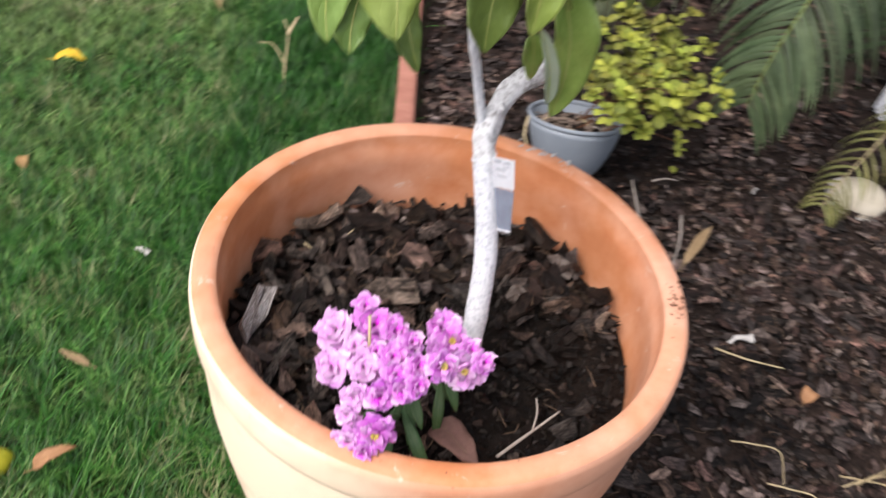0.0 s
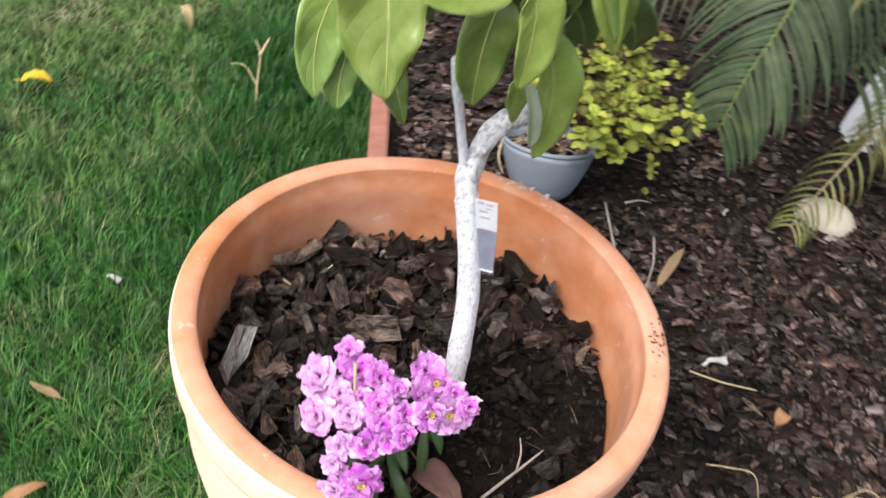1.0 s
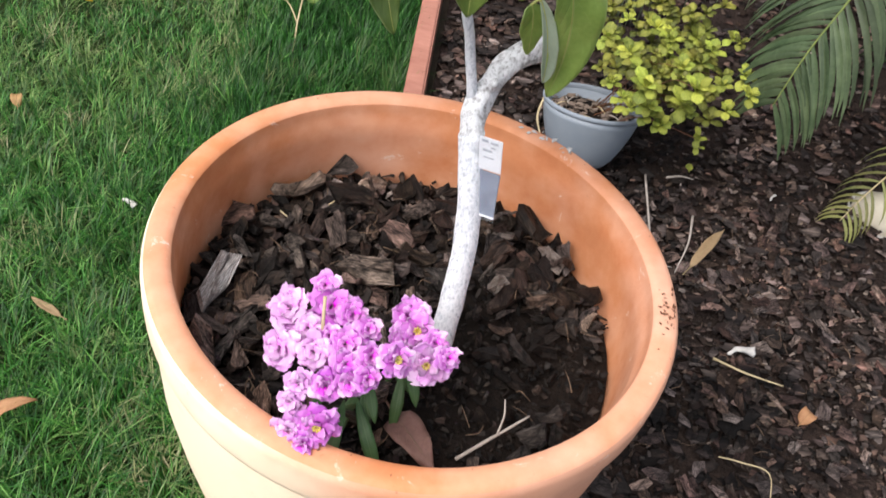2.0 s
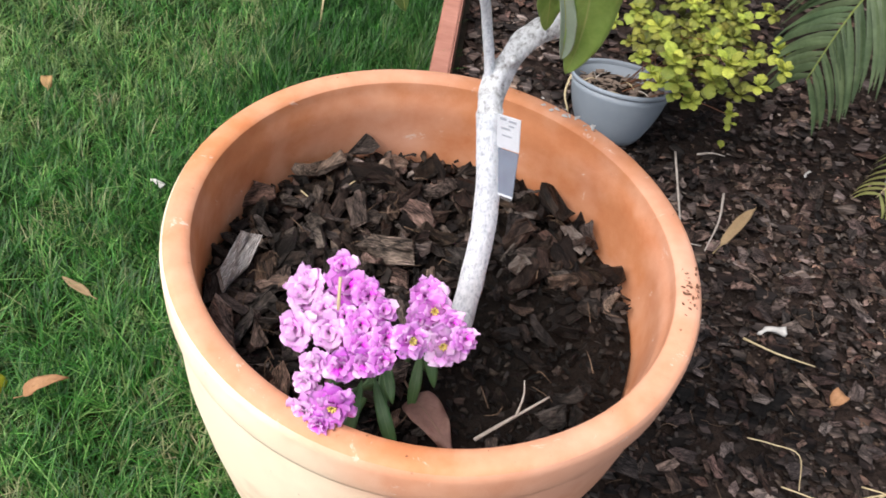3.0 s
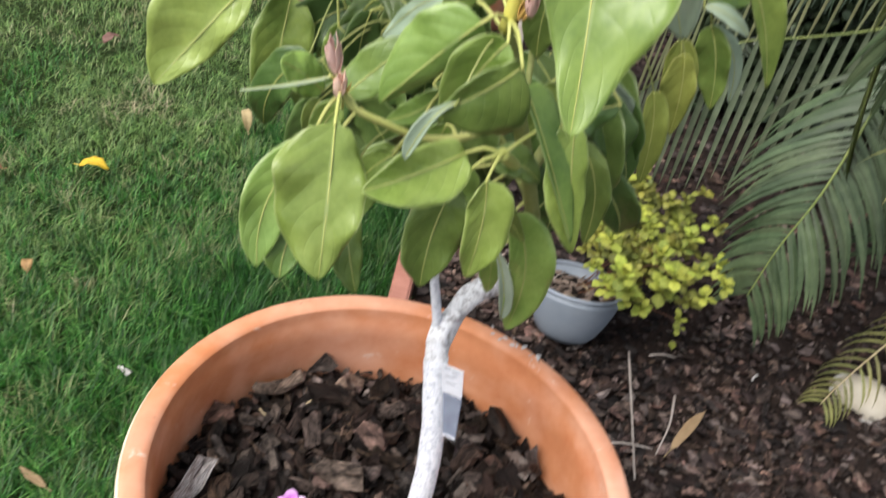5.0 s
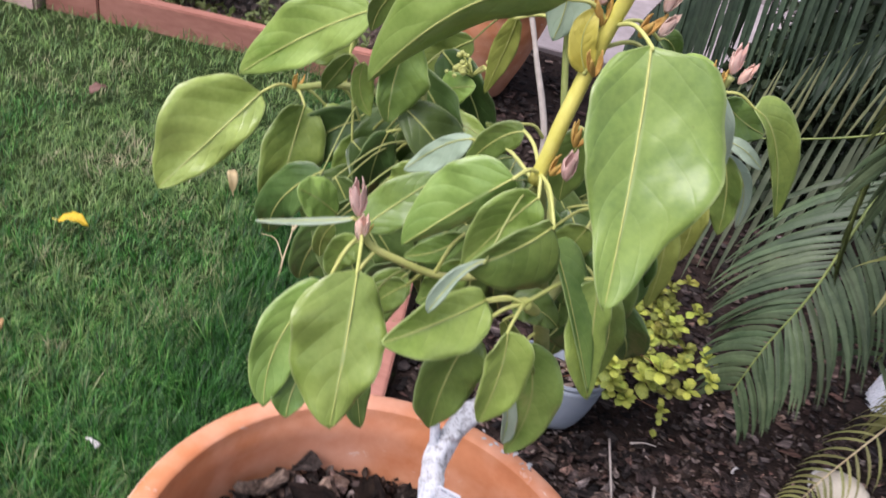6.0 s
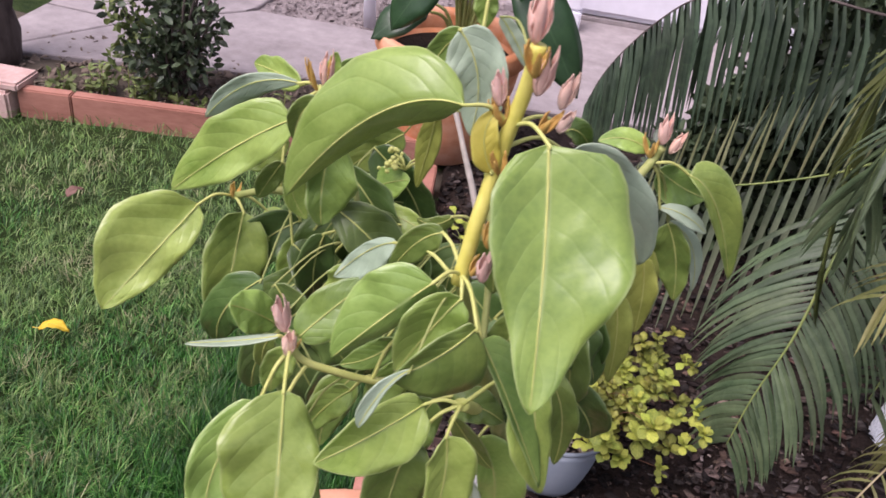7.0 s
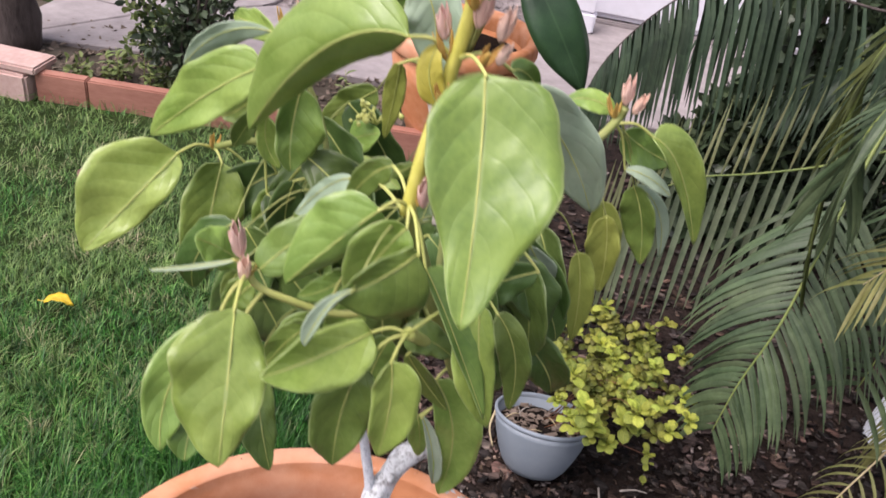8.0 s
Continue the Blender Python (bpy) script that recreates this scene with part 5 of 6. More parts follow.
for k, (b, t, w) in enumerate((((0.022, 0.385, 0.50), (0.020, 0.325, 0.478), 0.014), ((0.03, 0.395, 0.49), (0.062, 0.345, 0.462), 0.015), ((0.035, 0.41, 0.50), (0.050, 0.375, 0.492), 0.012),
                               ((0.062, 0.44, 0.50), (0.078, 0.405, 0.478), 0.013), ((0.06, 0.435, 0.485), (0.062, 0.39, 0.452), 0.013), ((0.03, 0.42, 0.47), (0.045, 0.375, 0.438), 0.013),
                               ((0.03, 0.42, 0.47), (0.015, 0.37, 0.44), 0.013), ((0.05, 0.44, 0.47), (0.075, 0.43, 0.455), 0.012), ((0.02, 0.40, 0.52), (0.000, 0.36, 0.52), 0.012), ((0.06, 0.44, 0.50), (0.09, 0.43, 0.50), 0.011))):
    bm = bmesh.new()
    blade(bm, b, t, w * 0.75, (0.1, -0.5, 0.8), 14, 0.15, 0.0005, 8, 2, 0.55, 0.03, 70 + k)
    under(part("leaf", bm, [STOCKLEAF, STOCKLEAF]), flower)


def fallen_leaf(name, at, length, width, heading, material, label, curl=0.2, seed=1, tilt=0.0, sharp=1.6, widest=0.42):
    bm = bmesh.new()
    line = blade(bm, (-length / 2, 0, 0), (length / 2, 0, tilt), width, (0, 0, 1), 18, curl, 0.0006, 12, 3, widest, 0.10, seed, sharp)
    ob = tagged(part(name, bm, [material, material]), label, "leaf")
    ob.matrix_basis = pose(*at, 0, 0, heading)
    bm = bmesh.new()
    tube(bm, [line[0] - Vector((length * 0.2, 0, -0.001)), line[0], line[4], line[8]], 0.0011, 0.0005, 5, 3)
    rib = part("midrib", bm, material)
    rib.parent = ob
    return ob


fallen_leaf("dead_leaf", (0.084, 0.380, 0.456), 0.070, 0.032, 312, DEADLEAF, "pinkish-brown dead leaf lying on the potting soil", 0.06, 3, 0.014, 3.0, 0.30)


def twig(name, pts, r, material, label, category="twig"):
    bm = bmesh.new()
    tube(bm, pts, r, r * 0.5, 6, 5, 0.3, 3)
    return tagged(part(name, bm, material, None, label), label, category)


t1 = twig("twig", [(0.120, 0.385, 0.444), (0.150, 0.412, 0.451), (0.176, 0.440, 0.447)], 0.0018, GREYTWIG, "pale grey forked twig lying on the potting soil")
bm = bmesh.new()
tube(bm, [(0.150, 0.412, 0.451), (0.153, 0.428, 0.458), (0.151, 0.441, 0.463)], 0.0012, 0.0006, 5, 4)
under(part("side_shoot", bm, GREYTWIG), t1)
twig("twig", [(-0.072, 0.640, 0.420), (-0.060, 0.655, 0.424), (-0.047, 0.667, 0.420)], 0.0014, STRAW, "short straw-coloured splinter lying on bark chips in the pot")
twig("twig", [(-0.118, 0.628, 0.424), (-0.105, 0.618, 0.428), (-0.092, 0.612, 0.424)], 0.0012, STRAW, "short straw-coloured splinter lying on bark chips in the pot")


# ---- grey pot with a yellow-green bush ----
GX, GY = 0.249, 1.262
grey = thing("grey_pot", "small blue-grey plastic pot standing on the bark bed", "plant pot", (GX, GY, 0.0))
bm = bmesh.new()
lathe(bm, [(0.0, 0.004), (0.044, 0.002), (0.050, 0.004), (0.058, 0.018), (0.068, 0.045), (0.0765, 0.075), (0.0825, 0.105), (0.0845, 0.118), (0.0815, 0.118), (0.078, 0.095), (0.06, 0.03), (0.0, 0.03)], 48)
part("body", bm, GREY_PLASTIC, grey)
bm = bmesh.new()
lathe(bm, [(0.0815, 0.1182), (0.0848, 0.1182), (0.0866, 0.121), (0.0868, 0.1255), (0.0850, 0.1285), (0.0825, 0.128), (0.081, 0.125), (0.0815, 0.1182)], 48)
part("rim", bm, GREY_PLASTIC, grey)
bm = bmesh.new()
tube(bm, [(GX - 0.083, GY - 0.01, 0.118), (GX - 0.087, GY - 0.02, 0.08), (GX - 0.075, GY - 0.03, 0.045)], 0.0022, 0.0014, 6, 4)
under(part("dry_straw", bm, STRAW, None, "dry straw hanging over the side"), grey)
bm = bmesh.new()
rr = [[bm.verts.new((GX + r * math.cos(w), GY + r * math.sin(w), 0.100 + 0.008 * noise.noise(Vector((r * 60, w, 9))))) for w in (2 * math.pi * k / 24 for k in range(24))] for r in (0.0, 0.03, 0.055, 0.076)]
for u, v in zip(rr, rr[1:]):
    for k in range(24):
        bm.faces.new((u[k], v[k], v[(k + 1) % 24], u[(k + 1) % 24]))
bmesh.ops.remove_doubles(bm, verts=bm.verts, dist=1e-5)
tagged(part("grey_pot_soil", bm, SOIL), "dark soil with leaf litter filling the grey pot", "soil")

LEAN = Matrix.Translation((GX, GY, 0.014)) @ Matrix.Rotation(radians(-20), 4, "X") @ Matrix.Diagonal((1.08, 1.08, 0.88, 1)) @ Matrix.Translation((-GX, -GY, 0))
grey.rotation_euler = (radians(-20), 0, 0)
grey.scale = (1.08, 1.08, 0.88)
grey.location.z = 0.014
bpy.data.objects["grey_pot_soil"].matrix_basis = LEAN

bush = thing("yellow_bush", "low spreading bush with small yellow-green leaves in the grey pot", "bush", (GX + 0.03, GY + 0.01, 0.1))
rng = random.Random(11)
small = []
for k in range(4):
    bm = bmesh.new()
    blade(bm, (0, 0, 0), (1, 0, -0.05), 0.66, (0, 0, 1), 8, 0.14, 0.02, 6, 2, 0.66, 0.05, k, -0.2)
    me = bpy.data.meshes.new("leaf")
    bm.to_mesh(me)
    bm.free()
    me.materials.append(BUSHLEAF)
    me.materials.append(BUSHLEAF)
    small.append(me)


def rosette(at, axis, size, n, loose):
    """Leaves set in a spiral round the end of a shoot: flat ones outside, upright ones in the heart."""
    q = Vector(axis).to_track_quat("Z", "X").to_matrix()
    for k in range(n):
        t = k / n
        w, up = k * 2.4 + rng.uniform(-0.3, 0.3), radians(rng.uniform(-15, 15) + 5 + 60 * t)
        d = q @ Vector((math.cos(w) * math.cos(up), math.sin(w) * math.cos(up), math.sin(up)))
        s = size * (1.1 - 0.55 * t) * rng.uniform(0.85, 1.15)
        m = Matrix.Translation(Vector(at) - q @ Vector((0, 0, size * 0.3 * (1 - t)))) @ d.to_track_quat("X", "Z").to_matrix().to_4x4() @ Matrix.Diagonal((s, s, s, 1))
        if loose is None:
            o = new("leaf", small[k % 4])
            o.matrix_world = m
            o.parent, o.matrix_parent_inverse = bush, Matrix.Translation(bush.location).inverted()
        else:
            bm2 = bmesh.new()
            bm2.from_mesh(small[k % 4])
            bmesh.ops.transform(bm2, matrix=m, verts=bm2.verts)
            me2 = bpy.data.meshes.new("spray")
            bm2.to_mesh(me2)
            loose.from_mesh(me2)
            bm2.free()
            bpy.data.meshes.remove(me2)


back = bmesh.new()
# Shoot ends that stand out, then the crowded ones behind them.
HEADS = [(0.391, 1.204, 0.265, 1.25), (0.305, 1.172, 0.270, 1.15), (0.273, 1.248, 0.275, 1.0), (0.354, 1.368, 0.235, 1.1), (0.382, 1.215, 0.222, 1.05),
         (0.323, 1.190, 0.221, 0.9), (0.241, 1.330, 0.240, 0.9), (0.327, 1.400, 0.232, 1.1), (0.406, 1.420, 0.217, 1.0), (0.376, 1.300, 0.231, 0.9),
         (0.427, 1.360, 0.238, 0.9), (0.470, 1.190, 0.285, 0.75), (0.470, 1.250, 0.274, 0.85), (0.454, 1.220, 0.224, 0.8), (0.206, 1.340, 0.205, 0.7), (0.442, 1.270, 0.235, 0.8),
         (0.297, 1.200, 0.203, 0.9), (0.328, 1.190, 0.204, 0.95), (0.259, 1.240, 0.216, 0.7), (0.283, 1.220, 0.205, 0.8), (0.358, 1.200, 0.182, 0.9)]
spots = []
while len(spots) < 110:
    tx, ty = rng.triangular(-0.03, 0.26, 0.10), rng.uniform(0.0, 0.21)
    tz = rng.uniform(0.155 - 0.2 * ty, 0.22 + 0.25 * ty) - 0.25 * max(0, tx - 0.18)
    if tx < 0.05 and ty < 0.03:
        continue
    spots.append((GX + tx, GY + ty, tz, rng.uniform(0.6, 0.9)))
for k, (tx, ty, tz, big) in enumerate(HEADS + spots):
    tp = Vector((tx, ty, tz))
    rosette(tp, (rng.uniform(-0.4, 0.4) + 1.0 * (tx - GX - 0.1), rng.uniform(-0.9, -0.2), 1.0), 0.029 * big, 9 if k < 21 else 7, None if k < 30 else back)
    if k % 9 == 0:
        a = Vector((GX + rng.uniform(0.0, 0.06), GY + rng.uniform(0.02, 0.07), 0.095))
        bm = bmesh.new()
        tube(bm, [a, (a + tp) / 2 + Vector((0.01, rng.uniform(0, 0.03), 0.03)), tp], 0.0010, 0.0007, 5, 4)
        under(part("stem", bm, RUSSET), bush)
for f in back.faces:
    f.material_index = 0
foliage = under(part("foliage", back, BUSH_SHADED, None, "crowded yellow-green leaves, shade painted into their colour"), bush)
foliage["kind"] = "stuff"
bm = bmesh.new()
tube(bm, [(0.300, 1.262, 0.120), (0.330, 1.262, 0.138), (0.376, 1.250, 0.143), (0.436, 1.251, 0.128)], 0.0010, 0.0007, 5, 5)
under(part("runner", bm, RUSSET, None, "trailing russet shoot"), bush)
rosette((GX + 0.193, GY - 0.011, 0.130), (0.2, -0.6, 0.8), 0.019, 5, None)
rosette((GX + 0.198, GY - 0.013, 0.112), (0.3, -0.8, 0.5), 0.019, 3, None)
rg = np.random.default_rng(19)
w, r = rg.uniform(0, 2 * np.pi, 150), 0.07 * np.sqrt(rg.random(150))
chip_soup("pot_litter", np.c_[GX + r * np.cos(w), GY + r * np.sin(w), rg.uniform(0.100, 0.112, 150)], rg.uniform(0.008, 0.026, 150), spins(150, rg, 0.6), LITTER, bpy.data.objects["grey_pot_soil"], "brown leaf litter")
for k in range(7):
    w, r = rng.uniform(0, 6.3), rng.uniform(0.01, 0.06)
    x, y = GX - 0.02 + r * math.cos(w), GY - 0.02 + r * math.sin(w)
    w = rng.uniform(0, 3.1)
    bm = bmesh.new()
    tube(bm, [(x - 0.02 * math.cos(w), y - 0.02 * math.sin(w), 0.108), (x, y, 0.114), (x + 0.02 * math.cos(w), y + 0.02 * math.sin(w), 0.108)], 0.0012, 0.0008, 5, 3)
    bmesh.ops.transform(bm, matrix=LEAN, verts=bm.verts)
    tagged(part("dry_stalk", bm, STRAW if k % 2 else GREYTWIG), "short dry stalk lying on the grey pot's soil", "dry stalk", group="dry stalks in the grey pot")


# ---- palm ----
palm = thing("palm_tree", "small feather palm with a white-painted foot and long arching green fronds", "palm", (1.06, 1.62, 0.0))
bm = bmesh.new()
tube(bm, [(1.00, 1.60, -0.02), (1.00, 1.61, 0.05), (1.01, 1.63, 0.13), (1.02, 1.65, 0.24)], 0.062, 0.030, 18, 5, 0.08)
under(part("trunk", bm, PAINT, None, "limewashed white swollen palm foot"), palm)
bm = bmesh.new()
tube(bm, [(1.02, 1.65, 0.235), (1.035, 1.66, 0.45), (1.045, 1.67, 0.7), (1.05, 1.68, 1.0)], 0.031, 0.018, 14, 5, 0.05)
under(part("crownshaft", bm, SHEATH, None, "smooth yellow crownshaft"), palm)


def frond(owner, pts, lengths, spread, droop, material, count_side=30, r=0.006, seed=0, width=0.012, skip=0.1, sides=(1, -1), name="frond", lift=None, tilt=0.12, stalk=None, hang=0.94, raised_skin=None):
    """A feather leaf: pts run from the root to the tip. lengths: leaflet length at root, middle and tip."""
    rng = random.Random(seed)
    bm = bmesh.new()
    tube(bm, pts, r, r * 0.25, 7, 6)
    rach = under(part(name, bm, stalk or (STRAW if material is PALM_DRY else RACHIS), None, "arching palm frond with yellow-green rachis" if material is not PALM_DRY else "yellowed dry palm frond"), owner)
    line = smooth_line(pts, 20)
    total = len(line) - 1
    for k in range(count_side):
        t = skip + (1 - skip) * (k + 0.5) / count_side
        for sd in sides:
            i = min(total - 1, max(1, int((t + rng.uniform(-0.006, 0.006)) * total)))
            at, way = line[i], (line[i + 1] - line[i - 1]).normalized()
            out = way.cross(Vector((0, 0, 1)))
            out = (out if out.length > 0.05 else Vector((1, 0, 0))).normalized() * sd
            ln = (lengths[0] * (1 - t) + lengths[1] * t) if t < 0 else (lengths[0] * (1 - 2 * t) + lengths[1] * 2 * t if t < 0.5 else lengths[1] * (2 - 2 * t) + lengths[2] * (2 * t - 1))
            ln *= rng.uniform(0.88, 1.08)
            d0 = (out * math.sin(radians(spread)) + way * math.cos(radians(spread)) + Vector((0, 0, tilt + rng.uniform(-0.1, 0.1)))).normalized()
            raised = lift is not None and sd < 0
            if raised:
                d0, ln = (way * rng.uniform(-0.12, 0.06) + Vector((0, 0, 1)) + out * 0.2).normalized(), ln * lift
            p = [at]
            for s in range(1, 6):
                g = 0.0 if raised else min(hang, droop * s / 5)
                d = (d0 * (1 - g) + Vector((0, 0, -1)) * g).normalized()
                p.append(p[-1] + d * ln / 5)
            bm = bmesh.new()
            uvl = bm.loops.layers.uv.verify()
            rows = []
            flat = way
            for s, q in enumerate(p):
                dd = (p[min(s + 1, 5)] - p[max(s - 1, 0)]).normalized()
                sv = (flat - dd * flat.dot(dd)).normalized()
                up = sv.cross(dd)
                w = width * (0.45 if raised else 1.0) * (0.55, 1.0, 1.0, 0.85, 0.55, 0.06)[s] / 2
                rows.append([bm.verts.new(q - sv * w + up * w * 0.35), bm.verts.new(q), bm.verts.new(q + sv * w + up * w * 0.35)])
            for a, b in zip(rows, rows[1:]):
                for j in (0, 1):
                    f = bm.faces.new((a[j], a[j + 1], b[j + 1], b[j]))
                    for lp in f.loops:
                        lp[uvl].uv = (0.3, 0.3)
            lf = part("leaflet", bm, raised_skin if raised and raised_skin else material)
            lf.parent, lf.matrix_parent_inverse = rach, Matrix.Identity(4)
    return rach


# Near frond that dips to the bed beside the bush.
frond(palm, [(1.03, 1.66, 0.98), (0.80, 1.55, 0.93), (0.66, 1.44, 0.78), (0.605, 1.34, 0.650), (0.576, 1.28, 0.564), (0.550, 1.23, 0.473), (0.522, 1.205, 0.375), (0.508, 1.19, 0.275)], (0.24, 0.25, 0.09), 60, 0.65, PALM_LIT, 46, 0.0042, 1, 0.0095, 0.42, tilt=-0.05)
# High arching frond in front of the house wall.
frond(palm, [(1.03, 1.67, 0.95), (0.80, 1.66, 0.89), (0.664, 1.65, 0.862), (0.516, 1.65, 0.874), (0.421, 1.65, 0.870), (0.336, 1.65, 0.838), (0.282, 1.65, 0.789), (0.237, 1.65, 0.727), (0.209, 1.65, 0.672), (0.191, 1.65, 0.611)], (0.27, 0.28, 0.13), 118, 3.4, PALM, 54, 0.003, 2, 0.0090, 0.12, stalk=DARKWOOD, hang=0.84)
# Frond hanging behind the tree's right branch.
frond(palm, [(1.02, 1.64, 0.85), (0.80, 1.52, 0.74), (0.63, 1.45, 0.679), (0.565, 1.45, 0.645), (0.479, 1.45, 0.613), (0.407, 1.45, 0.590), (0.34, 1.45, 0.545), (0.29, 1.45, 0.49), (0.255, 1.45, 0.44)], (0.32, 0.36, 0.34), 104, 4.5, PALM_SOFT, 27, 0.0026, 3, 0.0112, 0.15, lift=0.46, hang=0.88, raised_skin=PALM_PALE)
# Fronds crowding the right edge.
frond(palm, [(1.00, 1.62, 1.02), (0.76, 1.40, 1.14), (0.60, 1.28, 1.03), (0.536, 1.25, 0.92), (0.527, 1.25, 0.829), (0.536, 1.25, 0.718), (0.551, 1.25, 0.621), (0.565, 1.25, 0.55)], (0.11, 0.10, 0.07), 10, 0.15, PALM_OLIVE, 54, 0.005, 4, 0.009, 0.1)
frond(palm, [(1.02, 1.62, 1.0), (0.80, 1.30, 1.12), (0.62, 1.15, 1.0), (0.522, 1.12, 0.887), (0.510, 1.12, 0.796), (0.52, 1.12, 0.72)], (0.14, 0.14, 0.09), 30, 0.6, PALM_LIT, 34, 0.003, 5, 0.008, 0.3)
frond(palm, [(1.04, 1.64, 0.85), (0.92, 1.45, 0.83), (0.82, 1.35, 0.70), (0.75, 1.30, 0.52), (0.72, 1.27, 0.36)], (0.26, 0.26, 0.12), 60, 0.6, PALM_LIT, 30, 0.004, 6, 0.010, 0.12)
frond(palm, [(1.04, 1.72, 0.9), (0.86, 1.85, 1.0), (0.66, 1.95, 0.96), (0.50, 2.0, 0.82), (0.42, 2.02, 0.66)], (0.32, 0.32, 0.14), 60, 0.7, PALM, 40, 0.006, 7, 0.014, 0.12)
frond(palm, [(1.08, 1.66, 0.6), (1.0, 1.80, 0.75), (0.80, 1.95, 0.72), (0.62, 2.0, 0.55)], (0.3, 0.32, 0.14), 60, 0.7, PALM, 36, 0.006, 8, 0.014, 0.12)
frond(palm, [(1.08, 1.60, 0.9), (1.15, 1.35, 1.0), (1.10, 1.15, 0.92), (1.02, 1.02, 0.72), (0.98, 0.98, 0.56)], (0.28, 0.28, 0.12), 60, 0.6, PALM, 34, 0.006, 10, 0.013, 0.15)
# Dry frond lying on the bed beside the shell.
frond(palm, [(1.02, 1.55, 0.30), (0.93, 1.42, 0.27), (0.852, 1.33, 0.21), (0.79, 1.27, 0.15), (0.75, 1.235, 0.09), (0.73, 1.215, 0.045)], (0.11, 0.11, 0.06), 60, 0.8, PALM_DRY, 20, 0.003, 9, 0.0055, 0.05)
frond(palm, [(1.03, 1.58, 0.42), (0.95, 1.47, 0.45), (0.90, 1.40, 0.38), (0.87, 1.36, 0.27), (0.86, 1.34, 0.18)], (0.16, 0.17, 0.10), 30, 0.8, PALM_DRY, 14, 0.003, 12, 0.0065, 0.3)
frond(palm, [(1.06, 1.58, 0.60), (0.90, 1.35, 0.70), (0.76, 1.22, 0.72), (0.65, 1.16, 0.69), (0.60, 1.15, 0.63)], (0.12, 0.14, 0.10), 40, 0.6, PALM_DRY, 12, 0.003, 13, 0.007, 0.45)

# Pale shell.
bm = bmesh.new()
rows = []
for i in range(9):
    a = math.pi / 2 * i / 8
    rows.append([bm.verts.new((0.058 * math.cos(w) * math.cos(a) * (1 + 0.025 * math.sin(14 * w)), 0.044 * math.sin(w) * math.cos(a) * (1 + 0.025 * math.sin(14 * w)), 0.048 * math.sin(a))) for w in (2 * math.pi * k / 40 for k in range(40))])
for u, v in zip(rows, rows[1:]):
    for k in range(40):
        bm.faces.new((u[k], u[(k + 1) % 40], v[(k + 1) % 40], v[k]))
bm.faces.new(rows[0][::-1])
bmesh.ops.remove_doubles(bm, verts=bm.verts, dist=1e-5)
shell = tagged(part("shell", bm, SHELL), "pale domed seashell lying on the bark bed under the palm", "shell")
shell.matrix_basis = pose(0.835, 1.295, 0.004, 14, 4, -15)
bm = bmesh.new()
tube(bm, [(0.0605 * math.cos(w), 0.046 * math.sin(w), 0.003) for w in (2 * math.pi * k / 32 for k in range(33))], 0.0035, 0.0035, 6, 1)
lip = part("lip", bm, CHALK, shell, "white lip")

# Dark undergrowth behind the palm.
def leaf_cloud(name, parent, spots, n, size, material, seed, label):
    """Many small leaves scattered round the given spots (x, y, z, radius)."""
    rg = np.random.default_rng(seed)
    who = rg.integers(0, len(spots), n)
    sp = np.array(spots)[who]
    d = rg.normal(0, 1, (n, 3))
    d /= np.linalg.norm(d, axis=1)[:, None]
    c = sp[:, :3] + d * sp[:, 3:4] * rg.uniform(0.35, 1.0, (n, 1)) ** 0.6
    c[:, 2] = np.maximum(c[:, 2], 0.02)
    a = rg.normal(0, 1, (n, 3)) + d * 0.8
    a /= np.linalg.norm(a, axis=1)[:, None]
    b = np.cross(a, rg.normal(0, 1, (n, 3)))
    b /= np.linalg.norm(b, axis=1)[:, None]
    up = np.cross(a, b)
    s = size * rg.uniform(0.6, 1.25, (n, 1))
    cols = [(0, 0, 0), (0.35, 0.26, 0.05), (0.7, 0.22, 0.04), (1, 0, -0.08), (0.7, -0.22, 0.04), (0.35, -0.26, 0.05), (0.5, 0, -0.03)]
    v = np.stack([c + a * s * x + b * s * y + up * s * z for x, y, z in cols], 1)
    k = np.arange(n)[:, None] * 7
    quads = np.concatenate([k + np.array([[0, 6, 2, 1]]), k + np.array([[0, 5, 4, 6]])])
    tris = np.concatenate([k + np.array([[6, 3, 2]]), k + np.array([[6, 4, 3]])])
    uv = np.tile(np.array([(0.3, 0.3)] * 7), (n, 1))
    ob = soup(name, v.reshape(-1, 3), [quads, tris], material, None, label, uvs=uv)
    return under(ob, parent) if parent else ob


hedge = thing("undergrowth", "dark leafy undergrowth behind the palm fronds", "hedge", (1.2, 2.45, 0))
leaf_cloud("crown", hedge, [(0.73 + 0.19 * k, 2.32 + 0.06 * (k % 3), 0.14 + 0.2 * j, 0.18) for k in range(8) for j in range(6 if k else 4)] + [(0.52 + 0.10 * k, 2.30 + 0.05 * (k % 2), 0.10 + 0.12 * j, 0.09) for k in range(3) for j in range(2 + k)], 22500, 0.052, SHRUBLEAF, 21, "dense dark foliage")
for k in range(7):
    bm = bmesh.new()
    tube(bm, [(0.75 + 0.25 * k, 2.4, -0.02), (0.77 + 0.25 * k, 2.41, 0.35), (0.74 + 0.26 * k, 2.38, 0.8)], 0.012, 0.005, 7, 4, 0.2)
    under(part("stem", bm, DARKWOOD), hedge)

